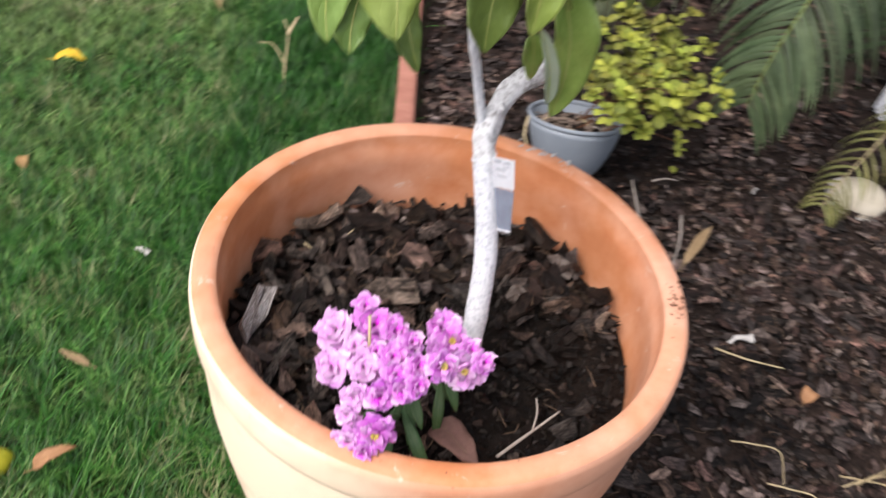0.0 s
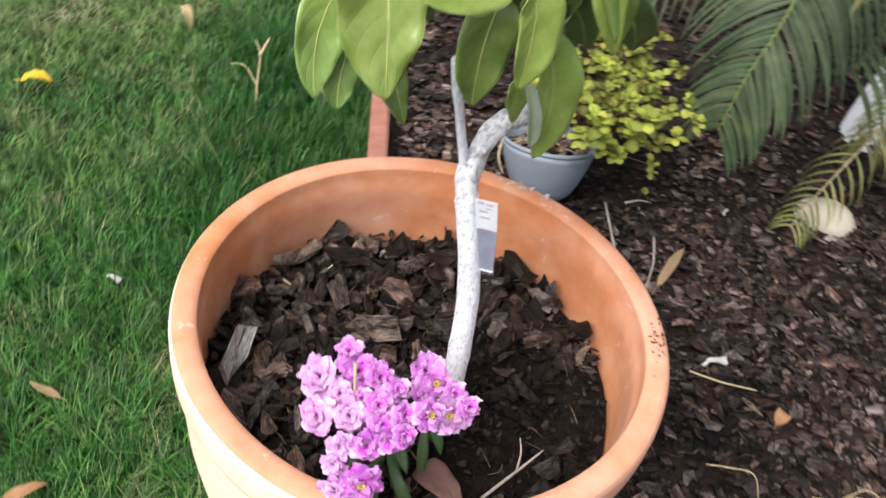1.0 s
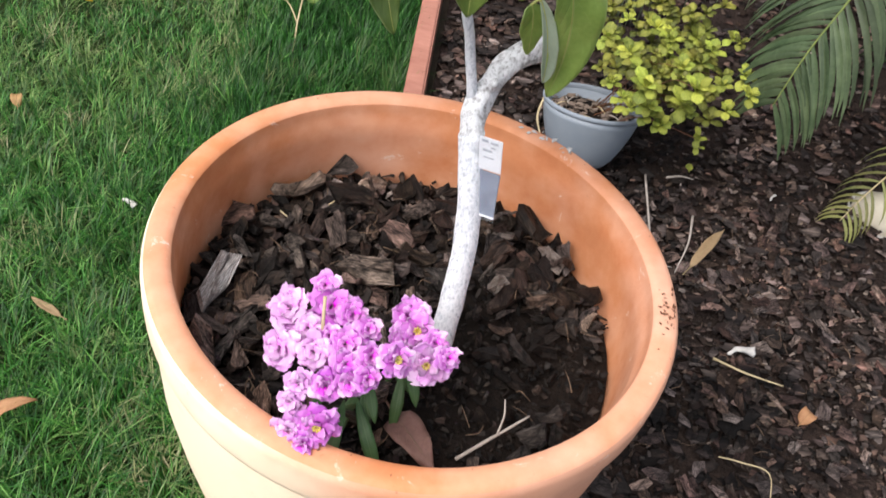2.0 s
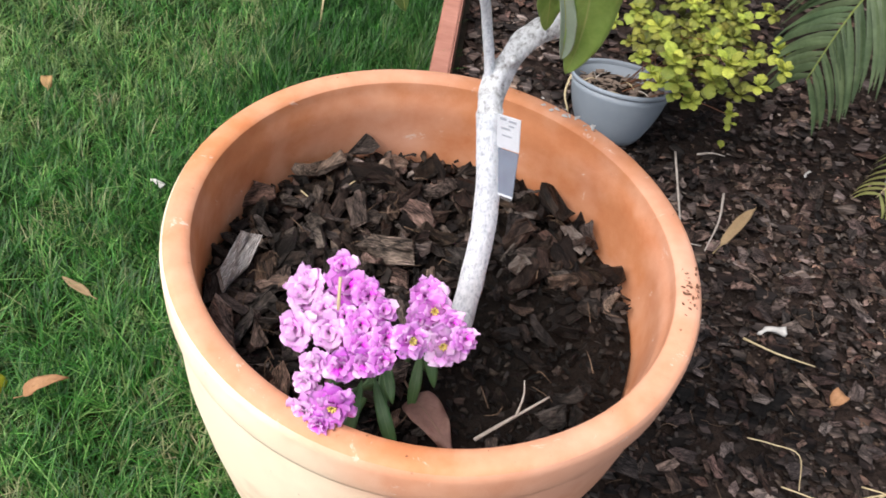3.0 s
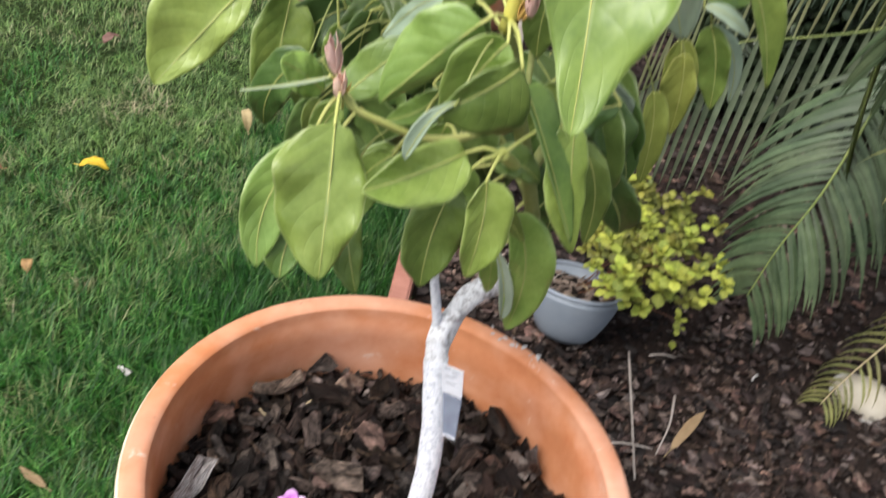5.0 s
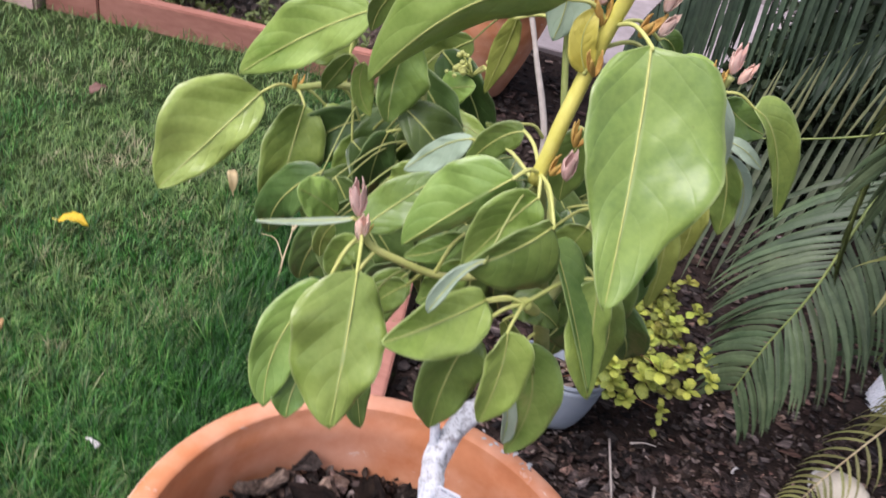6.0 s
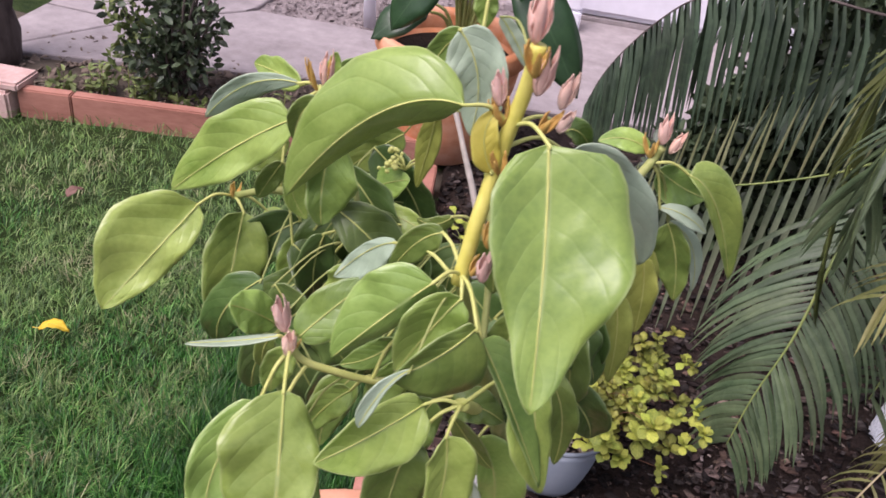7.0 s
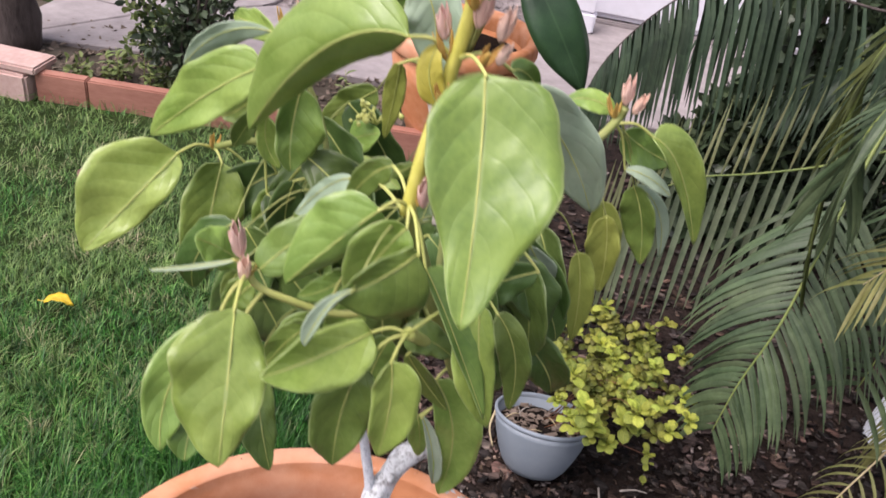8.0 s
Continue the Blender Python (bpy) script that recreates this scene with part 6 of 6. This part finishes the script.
# Shrub in the back bed.
shrub = thing("shrub", "upright shrub with small dark grey-green leaves in the back bed", "shrub", (-1.06, 2.56, 0))
rng = random.Random(8)
spots = []
for k in range(26):
    tx, ty, tz = -1.06 + rng.triangular(-0.17, 0.26, 0.02), 2.57 + rng.uniform(-0.09, 0.09), rng.uniform(0.10, 0.60)
    spots += [(tx, ty, tz, 0.055), (-1.06 + (tx + 1.06) * 0.6, ty, tz * 0.55, 0.06)]
    bm = bmesh.new()
    tube(bm, [(-1.06 + rng.uniform(-0.03, 0.03), 2.56 + rng.uniform(-0.03, 0.03), -0.02), (-1.06 + (tx + 1.06) * 0.5, ty, tz * 0.55), (tx, ty, tz)], 0.006, 0.002, 6, 4, 0.2)
    under(part("stem", bm, DARKWOOD), shrub)
leaf_cloud("crown", shrub, spots, 1900, 0.034, SHRUBLEAF, 31, "small dark grey-green leaves")
leaf_cloud("pale_growth", shrub, [(-1.22 + 0.03 * (k % 3), 2.53 + 0.02 * (k % 2), 0.10 + 0.055 * k, 0.06) for k in range(9)], 420, 0.032, WEED, 37, "paler yellow-green shoots")
for k, (x, y, h) in enumerate(((-1.27, 2.46, 0.12), (-1.20, 2.50, 0.16), (-0.84, 2.52, 0.10), (-0.70, 2.55, 0.12), (-1.33, 2.50, 0.08), (-0.55, 2.6, 0.14), (-1.15, 2.44, 0.10))):
    weed = thing("weed", "spindly pale green weed growing in the back bed", "weed", (x, y, 0), "weeds in the back bed")
    bm = bmesh.new()
    tube(bm, [(0, 0, -0.02), (0.01, 0, h * 0.6), (0.0, 0.01, h)], 0.0022, 0.001, 5, 4)
    part("stem", bm, TWIG, weed)
    r2 = random.Random(k)
    for j in range(9):
        w, z = j * 2.4, h * (0.2 + 0.8 * j / 9)
        bm = bmesh.new()
        blade(bm, (0.005, 0, z), (0.005 + 0.035 * math.cos(w), 0.035 * math.sin(w), z + r2.uniform(-0.01, 0.02)), 0.014, (0, 0, 1), 10, 0.15, 0.0005, 5, 1, 0.5, 0.02, j)
        part("leaf", bm, [WEED, WEED], weed)

rg = np.random.default_rng(61)
n = 1500
chip_soup("leaf_litter", np.c_[rg.uniform(-2.2, -0.25, n), 2.38 + 0.5 * rg.random(n) ** 1.3, rg.uniform(-0.004, 0.012, n)], rg.uniform(0.012, 0.05, n), spins(n, rg, 0.5), LITTER, None, "dry brown leaf litter on the back bed")
bpy.data.objects["leaf_litter"]["category"] = "litter"
leaf_cloud("low_weeds", None, [(-1.40 + 0.10 * k + 0.03 * (k % 3), 2.45 + 0.03 * (k % 4), 0.02, 0.05) for k in range(10)], 420, 0.03, WEED, 35, "low green weeds sprawling in the back bed")
bpy.data.objects["low_weeds"]["category"] = "weeds"

# Small yellow plant beside the edging.
sprig = thing("yellow_sprig", "small yellow-green plant growing in the bark bed beside the edging", "plant", (-0.02, 2.0, 0))
for k in range(16):
    w, e = k * 2.4, 0.02 + 0.05 * ((k * 7) % 5) / 5
    o = new("leaf", small[k % 4])
    o.matrix_world = Matrix.Translation((-0.02 + 0.03 * math.cos(w) * (k % 3), 2.0 + 0.03 * math.sin(w) * (k % 3), 0.02 + e)) @ pose(0, 0, 0, 0, -20, math.degrees(w)) @ Matrix.Diagonal((0.03, 0.03, 0.03, 1))
    o.parent, o.matrix_parent_inverse = sprig, Matrix.Translation(sprig.location).inverted()
bm = bmesh.new()
for k in range(5):
    tube(bm, [(0, 0, -0.01), (0.01 * math.cos(k * 1.3), 0.01 * math.sin(k * 1.3), 0.03), (0.04 * math.cos(k * 1.3), 0.04 * math.sin(k * 1.3), 0.06)], 0.0014, 0.0008, 5, 3)
part("stems", bm, TWIG, sprig)

# Far terracotta pot with a dark-leaved plant.
far_pot = thing("terracotta_pot", "plain orange terracotta pot standing at the bed's far end", "plant pot", (-0.175, 2.53, 0))
bm = bmesh.new()
lathe(bm, [(0.0, 0.004), (0.11, 0.0), (0.125, 0.01), (0.165, 0.12), (0.198, 0.24), (0.212, 0.325), (0.19, 0.325), (0.15, 0.12), (0.0, 0.05)], 48)
part("body", bm, CLAY, far_pot)
bm = bmesh.new()
lathe(bm, [(0.19, 0.3255), (0.222, 0.3255), (0.228, 0.335), (0.228, 0.372), (0.222, 0.382), (0.205, 0.384), (0.196, 0.378), (0.19, 0.36), (0.19, 0.3255)], 48)
part("rim", bm, CLAY, far_pot)
bm = bmesh.new()
bmesh.ops.create_circle(bm, cap_ends=True, segments=32, radius=0.188, matrix=Matrix.Translation((-0.175, 2.53, 0.31)))
tagged(part("far_pot_soil", bm, SOIL), "dark soil filling the far terracotta pot", "soil")
dark_plant = thing("dark_leaved_plant", "dark plant with large leathery leaves growing in the far terracotta pot", "plant", (-0.15, 2.52, 0.31))
rng = random.Random(17)
for k in range(15):
    w = k * 2.4
    h = rng.uniform(0.12, 0.5)
    root, base = Vector((-0.15, 2.52, 0.30)), Vector((-0.15 + 0.10 * math.cos(w), 2.49 + 0.07 * math.sin(w), 0.32 + h))
    tip = base + Vector((0.20 * math.cos(w) + 0.05, 0.13 * math.sin(w) - 0.04, rng.uniform(-0.20, 0.10)))
    bm = bmesh.new()
    blade(bm, base, tip, 0.11, (0.1, -0.5, 0.8), 14, 0.16, 0.0012, 10, 3, 0.45, 0.03, 300 + k)
    lf = under(part("leaf", bm, [DARKLEAF, DARKLEAF]), dark_plant)
    bm = bmesh.new()
    tube(bm, [root, (root + base) / 2 + Vector((0, 0, 0.05)), base], 0.006, 0.004, 6, 4)
    under(part("stem", bm, TWIG), dark_plant)

for k, (base, tip, wd) in enumerate((((-0.02, 2.38, 0.64), (0.205, 2.30, 0.345), 0.15), ((-0.03, 2.40, 0.70), (0.10, 2.34, 0.50), 0.13), ((-0.20, 2.42, 0.62), (-0.33, 2.36, 0.42), 0.12))):
    bm = bmesh.new()
    blade(bm, base, tip, wd, (0.1, -0.75, 0.6), 12, 0.12, 0.0012, 12, 3, 0.45, 0.03, 330 + k)
    under(part("leaf", bm, [DARKLEAF, DARKLEAF], None, "large drooping dark green leaf"), dark_plant)
    bm = bmesh.new()
    tube(bm, [(-0.15, 2.52, 0.30), (-0.10, 2.46, 0.52), base], 0.006, 0.004, 6, 4)
    under(part("stem", bm, TWIG), dark_plant)


# ---- litter on lawn and bed ----
fallen_leaf("yellow_leaf", (-0.782, 1.36, 0.045), 0.062, 0.034, 10, YELLOWLEAF, "bright yellow fallen leaf lying on the lawn", 0.2, 41)
fallen_leaf("dry_leaf", (-0.492, 0.672, 0.037), 0.060, 0.012, 160, DULLSTRAW, "pale straw-coloured dry leaf lying on the lawn", 0.1, 42)
fallen_leaf("brown_leaf", (-0.447, 0.505, 0.042), 0.060, 0.022, 35, BROWNLEAF, "tan curled dry leaf lying on the lawn", 0.22, 43, 0.015)
fallen_leaf("brown_leaf", (-1.014, 1.855, 0.04), 0.05, 0.035, 60, DEADLEAF, "reddish-brown fallen leaf lying on the lawn", 0.2, 44)
fallen_leaf("brown_leaf", (-0.972, 1.289, 0.035), 0.045, 0.026, 200, BROWNLEAF, "small reddish-brown fallen leaf lying on the lawn", 0.2, 45)
fallen_leaf("brown_leaf", (-0.748, 1.064, 0.034), 0.036, 0.020, 120, BROWNLEAF, "small brown fallen leaf half sunk in the lawn", 0.25, 51)
fallen_leaf("dry_leaf", (-0.555, 1.63, 0.045), 0.060, 0.024, 120, STRAWLEAF, "curled pale dry leaf standing up in the lawn", 0.5, 46, 0.02)
fallen_leaf("dry_leaf", (0.492, 1.090, 0.030), 0.125, 0.019, 60, DULLSTRAW, "long straw-coloured dry leaf lying on the bark bed", 0.06, 47)
fallen_leaf("dry_leaf", (0.64, 0.79, 0.028), 0.032, 0.024, 52, BROWNLEAF, "orange-brown curled dry leaf lying on the bark bed", 0.4, 48)
fallen_leaf("yellow_leaf", (0.458, 1.287, 0.028), 0.02, 0.014, 90, BUSHLEAF, "small yellow fallen leaf lying on the bark bed", 0.1, 49)
bm = bmesh.new()
r = bmesh.ops.create_uvsphere(bm, u_segments=24, v_segments=16, radius=0.024)
for v in bm.verts:
    v.co.x *= 1.2 + 0.25 * (abs(v.co.x) / 0.024) ** 6
    v.co *= 1 + 0.03 * noise.noise(v.co * 120)
fruit = tagged(part("citrus_fruit", bm, LEMON), "small yellow-green citrus fruit lying on the lawn", "fruit")
fruit.matrix_basis = pose(-0.540, 0.490, 0.03, 20, 15, 40)
bm = bmesh.new()
tube(bm, [(0.030, 0, 0), (0.033, 0, 0.001)], 0.003, 0.002, 8, 2)
part("stalk_end", bm, TWIG, fruit)
for k, (x, y, z, s) in enumerate(((-0.467, 0.895, 0.035, 0.026), (0.545, 0.889, 0.022, 0.044), (0.62, 1.263, 0.02, 0.02))):
    bm = bmesh.new()
    tube(bm, [(-s / 2, s * 0.10, 0), (-s / 5, s * 0.02, 0.003), (s / 6, -s * 0.10, 0.002), (s / 2, -s * 0.02, 0.001)], s * 0.15, s * 0.07, 8, 5, 0.9, k)
    o = tagged(part("chalky_scrap", bm, CHALK), "small chalky white scrap lying on the lawn" if k == 0 else "small chalky white scrap lying on the bark bed", "scrap")
    o.matrix_basis = pose(x, y, z, 0, 0, 170 + 40 * k)
stalk = thing("seed_stalk", "thin pale forked seed stalk standing in the lawn", "stalk", (-0.345, 1.37, 0))
for pts, r in (([(-0.345, 1.37, 0.0), (-0.352, 1.43, 0.05), (-0.36, 1.50, 0.075), (-0.375, 1.53, 0.09)], 0.0022), ([(-0.352, 1.43, 0.05), (-0.385, 1.47, 0.065), (-0.42, 1.48, 0.06)], 0.0015), ([(-0.36, 1.5, 0.075), (-0.345, 1.53, 0.10)], 0.004)):
    bm = bmesh.new()
    tube(bm, pts, r, r * 0.5, 6, 4, 0.2)
    under(part("stem", bm, STRAW), stalk)
for k, pts in enumerate((((0.376, 1.239, 0.028), (0.388, 1.10, 0.032), (0.403, 0.959, 0.025)), ((0.466, 1.160, 0.028), (0.456, 1.086, 0.034), (0.436, 1.020, 0.026)), ((0.415, 1.243, 0.030), (0.441, 1.250, 0.034), (0.466, 1.256, 0.028)),
                         ((0.50, 0.862, 0.026), (0.55, 0.845, 0.03), (0.61, 0.84, 0.026)), ((0.34, 1.01, 0.03), (0.38, 1.02, 0.034), (0.43, 1.03, 0.026)))):
    twig("twig", pts, 0.0022, GREYTWIG if k != 3 else STRAW, "thin dry twig lying on the bark bed")
rng = random.Random(77)
for k in range(10):
    x, y = 0.50 + rng.uniform(0, 0.30), 0.60 + rng.uniform(0, 0.10)
    w = rng.uniform(-0.5, 0.6)
    twig("dry_grass", [(x, y, 0.02), (x + 0.03 * math.cos(w), y + 0.03 * math.sin(w), 0.034), (x + 0.07 * math.cos(w), y + 0.06 * math.sin(w), 0.036), (x + 0.10 * math.cos(w - 0.5), y + 0.09 * math.sin(w - 0.5), 0.024)], 0.0013, STRAW, "dry straw-coloured grass stalk lying on the bark bed", "dry grass")


# ---- bark chips in the pot ----
rg = np.random.default_rng(12)
meshes = chip_meshes(CHIP)
pale = chip_meshes(CHIP_PALE)
dark_chips = chip_meshes(CHIP_DARK)
greyed = chip_meshes(CHIP_GREY)


def lay_chip(me, at, size, turn, owner):
    o = new("bark_chip", me)
    o.matrix_world = Matrix.Translation(at) @ turn.to_4x4() @ Matrix.Diagonal((size[0], size[1], size[2], 1))
    o.parent, o.matrix_parent_inverse = owner, owner.matrix_basis.inverted()


k = 0
turns = spins(300, rg, 0.62)
while k < 298:
    x, y = rg.uniform(-0.2, 0.2, 2)
    if x * x + y * y > 0.199 ** 2:
        continue
    r = math.hypot(x, y)
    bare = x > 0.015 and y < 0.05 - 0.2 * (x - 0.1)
    if bare and rg.random() < 0.5:
        continue
    s = rg.uniform(0.018, 0.046) if bare else rg.uniform(0.022, 0.060)
    if r > 0.165:
        s = min(s, 0.045)
    lay_chip((dark_chips if bare else meshes)[k % 20], (POT_X + x, POT_Y + y, soil_z(POT_X + x, POT_Y + y) + rg.uniform(-0.003, 0.010)), (s, s * rg.uniform(0.5, 1.1), s * rg.uniform(1.6, 3.4)), Matrix(turns[k]), pot_mulch)
    k += 1
# The large pieces along the wall of the pot.
for m, x, y, s, (rx, ry, rz), me in ((6, -0.130, 0.500, 0.086, (8, -12, 82), greyed), (1, -0.100, 0.655, 0.060, (-25, 10, 60), meshes), (2, -0.145, 0.595, 0.050, (10, -20, 20), meshes), (3, -0.070, 0.70, 0.045, (30, 0, 20), meshes),
                                     (4, -0.045, 0.66, 0.060, (12, 8, 10), meshes), (5, -0.028, 0.690, 0.036, (30, 0, 40), pale), (6, 0.178, 0.645, 0.046, (10, 15, -30), pale), (7, 0.226, 0.612, 0.042, (20, 30, 60), meshes),
                                     (8, 0.150, 0.690, 0.065, (-20, 10, -50), meshes), (0, 0.055, 0.665, 0.05, (10, 10, 120), meshes), (2, 0.02, 0.62, 0.055, (8, 0, -30), meshes), (4, 0.125, 0.585, 0.034, (30, 10, 60), pale),
                                     (6, 0.0, 0.56, 0.075, (6, 0, 5), meshes), (1, -0.11, 0.42, 0.06, (10, 10, -30), meshes)):
    lay_chip(me[m], (x, y, soil_z(x, y) + 0.016), (s, s * (0.62 if me is greyed else 0.95), s * 2.2), pose(0, 0, 0, rx, ry, rz).to_3x3(), pot_mulch)
n = 2600
w, rad = rg.uniform(0, 2 * np.pi, n), 0.206 * np.sqrt(rg.random(n))
px, py = POT_X + rad * np.cos(w), POT_Y + rad * np.sin(w)
pz = np.array([soil_z(a, b) for a, b in zip(px, py)]) + rg.uniform(-0.012, 0.002, n)
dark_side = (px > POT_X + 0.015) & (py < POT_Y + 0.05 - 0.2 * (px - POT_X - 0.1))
chip_soup("fine_bark", np.c_[px, py, pz][~dark_side], rg.uniform(0.006, 0.026, (~dark_side).sum()), spins((~dark_side).sum(), rg, 0.5), CHIP_POT_STUFF, pot_mulch, "small bark chips")
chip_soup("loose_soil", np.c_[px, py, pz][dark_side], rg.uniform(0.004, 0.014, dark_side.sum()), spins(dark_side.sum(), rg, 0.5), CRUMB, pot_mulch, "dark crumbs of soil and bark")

def slivers(name, spots, owner, label):
    """Thin frayed splinters of bark fibre lying about."""
    bm = bmesh.new()
    for x, y, z in spots:
        w, ln, b = rg.uniform(0, 6.28), rg.uniform(0.004, 0.013), rg.uniform(-0.004, 0.004)
        d = Vector((math.cos(w), math.sin(w), rg.uniform(-0.25, 0.25))) * ln
        tube(bm, [Vector((x, y, z)) - d, Vector((x + b, y - b, z + 0.003)), Vector((x, y, z)) + d], rg.uniform(0.0004, 0.0009), 0.0003, 4, 2)
    ob = part(name, bm, SLIVER, owner, label)
    ob.matrix_parent_inverse = owner.matrix_basis.inverted()
    ob["kind"] = "stuff"


w, rad = rg.uniform(0, 6.28, 60), 0.19 * np.sqrt(rg.random(60))
slivers("bark_fibre", [(POT_X + a, POT_Y + b, soil_z(POT_X + a, POT_Y + b) + 0.010) for a, b in zip(rad * np.cos(w), rad * np.sin(w))], pot_mulch, "thin tan splinters of bark fibre")
slivers("bark_fibre", [(a, b, 0.026) for a, b in zip(rg.uniform(0.30, 0.95, 150), rg.uniform(0.45, 1.6, 150))], bed, "thin tan splinters of bark fibre")

# ---- bark chips on the bed ----
meshes = chip_meshes(CHIP_BED)
n = 300
cx, cy = rg.uniform(0.30, 0.85, n), rg.uniform(0.55, 1.25, n)
turns = spins(n, rg, 0.16)
for k in range(n):
    s = rg.uniform(0.022, 0.050)
    lay_chip(meshes[k % 20], (cx[k], cy[k], 0.014 + rg.uniform(0, 0.008)), (s, s * rg.uniform(0.7, 1.2), s * rg.uniform(0.8, 1.2)), Matrix(turns[k]), bed)
n = 28000
x = -0.2 + 3.4 * rg.random(n) ** 1.6
y = np.where(rg.random(n) < 0.35, rg.uniform(-0.78, 2.88, n), rg.triangular(-0.7, 1.05, 2.6, n))
keep = (x > edge_x(y) + 0.03) & ((x - POT_X) ** 2 + (y - POT_Y) ** 2 > 0.15 ** 2)
x, y = x[keep], y[keep]
n = len(x)
chip_soup("loose_bark", np.c_[x, y, rg.uniform(-0.004, 0.013, n)], rg.uniform(0.014, 0.050, n) * rg.uniform(0.7, 1.1, n), spins(n, rg, 0.17), CHIP_STUFF, bed, "dark brown bark chips")

n = 8000
x, y = rg.uniform(0.0, 1.2, n), rg.triangular(0.3, 0.9, 1.7, n)
keep = (x > edge_x(y) + 0.03) & ((x - POT_X) ** 2 + (y - POT_Y) ** 2 > 0.15 ** 2)
x, y = x[keep], y[keep]
n = len(x)
chip_soup("bark_splinter_litter", np.c_[x, y, rg.uniform(0.004, 0.017, n)], rg.uniform(0.005, 0.017, n), spins(n, rg, 0.35), SPLINTER, bed, "fine brown bark splinters")

# ---- grass ----
rg = np.random.default_rng(3)
n = 230000
x = 0.02 - 3.0 * rg.random(n) ** 1.75
y = np.where(rg.random(n) < 0.3, rg.uniform(-0.8, 2.31, n), rg.triangular(-0.8, 0.95, 2.31, n))
keep = (x < edge_x(y) - 0.025) & ((x - POT_X) ** 2 + (y - POT_Y) ** 2 > 0.155 ** 2)
x, y = x[keep], y[keep]
n = len(x)
patch = np.array([noise.noise(Vector((a * 4, b * 4, 0))) for a, b in zip(x, y)])
tuft = np.clip(1 - np.abs(x - edge_x(y)) / 0.12, 0, 1) + np.clip(1 - np.abs(2.3 - y) / 0.10, 0, 1) + np.clip(1 - (np.hypot(x - POT_X, y - POT_Y) - 0.16) / 0.14, 0, 1)
tufty = np.array([noise.noise(Vector((a * 26, b * 26, 2))) for a, b in zip(x, y)])
# Band beside the edging: longer blades, with shade painted into their green.
long_shaded = np.clip(1.35 - (edge_x(y) - x) / 0.40 + 0.5 * patch, 0, 1) * np.clip((y - 0.72) / 0.22, 0, 1)
h = (0.030 + 0.014 * patch + 0.024 * tufty + 0.030 * rg.random(n) + 0.022 * np.maximum(np.clip(tuft, 0, 1), long_shaded)) * rg.uniform(0.7, 1.2, n) * (1 - 0.35 * np.clip((y - 0.75) / 0.6, 0, 1) * (1 - np.maximum(np.clip(tuft, 0, 1), long_shaded)))
w = rg.uniform(0, 2 * np.pi, n)
comb = np.array([4.0 * noise.noise(Vector((a * 22, b * 22, 5))) for a, b in zip(x, y)])
w = w * 0.45
lean = np.abs(rg.normal(0.75, 0.4, n)) * (1 - 0.35 * long_shaded)
dx, dy = np.cos(w + comb), np.sin(w + comb)
hw = rg.uniform(0.0005, 0.0013, n)
sx, sy = -dy * hw, dx * hw
vs = []
for t, wd in ((0.0, 1.0), (0.45, 0.9), (0.8, 0.55)):
    ox, oy, oz = dx * h * lean * t ** 1.7, dy * h * lean * t ** 1.7, h * t * (1 - 0.25 * lean * t)
    vs += [np.c_[x + ox - sx * wd, y + oy - sy * wd, oz], np.c_[x + ox + sx * wd, y + oy + sy * wd, oz]]
vs.append(np.c_[x + dx * h * lean, y + dy * h * lean, h * (1 - 0.25 * lean)])
v = np.stack(vs, 1)
far = np.clip((y - 0.85) / 1.5, 0, 0.75) * (1 - np.clip(tuft, 0, 1)) + (0.7 * patch + 0.35 * tufty) * np.clip((y - 0.6) / 0.6, 0, 1)
dry = far * (1 - long_shaded) - 0.4 * long_shaded > rg.uniform(-0.10, 0.46, n)
shaded_pick = (long_shaded > rg.uniform(0.0, 1.0, n)) & ~dry
for name, pick, material, label in (("grass", ~dry & ~shaded_pick, GRASS, "short green lawn grass with straw-coloured dry patches"), ("long_grass", shaded_pick, GRASS_SHADED, "longer grass along the edging, shade painted into its darker green"), ("dry_sward", dry, GRASS_DRY, "thin dull olive lawn grass mixed with dry thatch")):
    u = v[pick]
    if name == "dry_sward":
        u = u * np.array((1, 1, 0.7))
    k = np.arange(len(u))[:, None] * 7
    quads = np.concatenate([k + np.array([[0, 1, 3, 2]]), k + np.array([[2, 3, 5, 4]])])
    sward = soup(name, u.reshape(-1, 3), [quads, k + np.array([[4, 5, 6]])], material, None, label)
    sward["category"] = "grass"
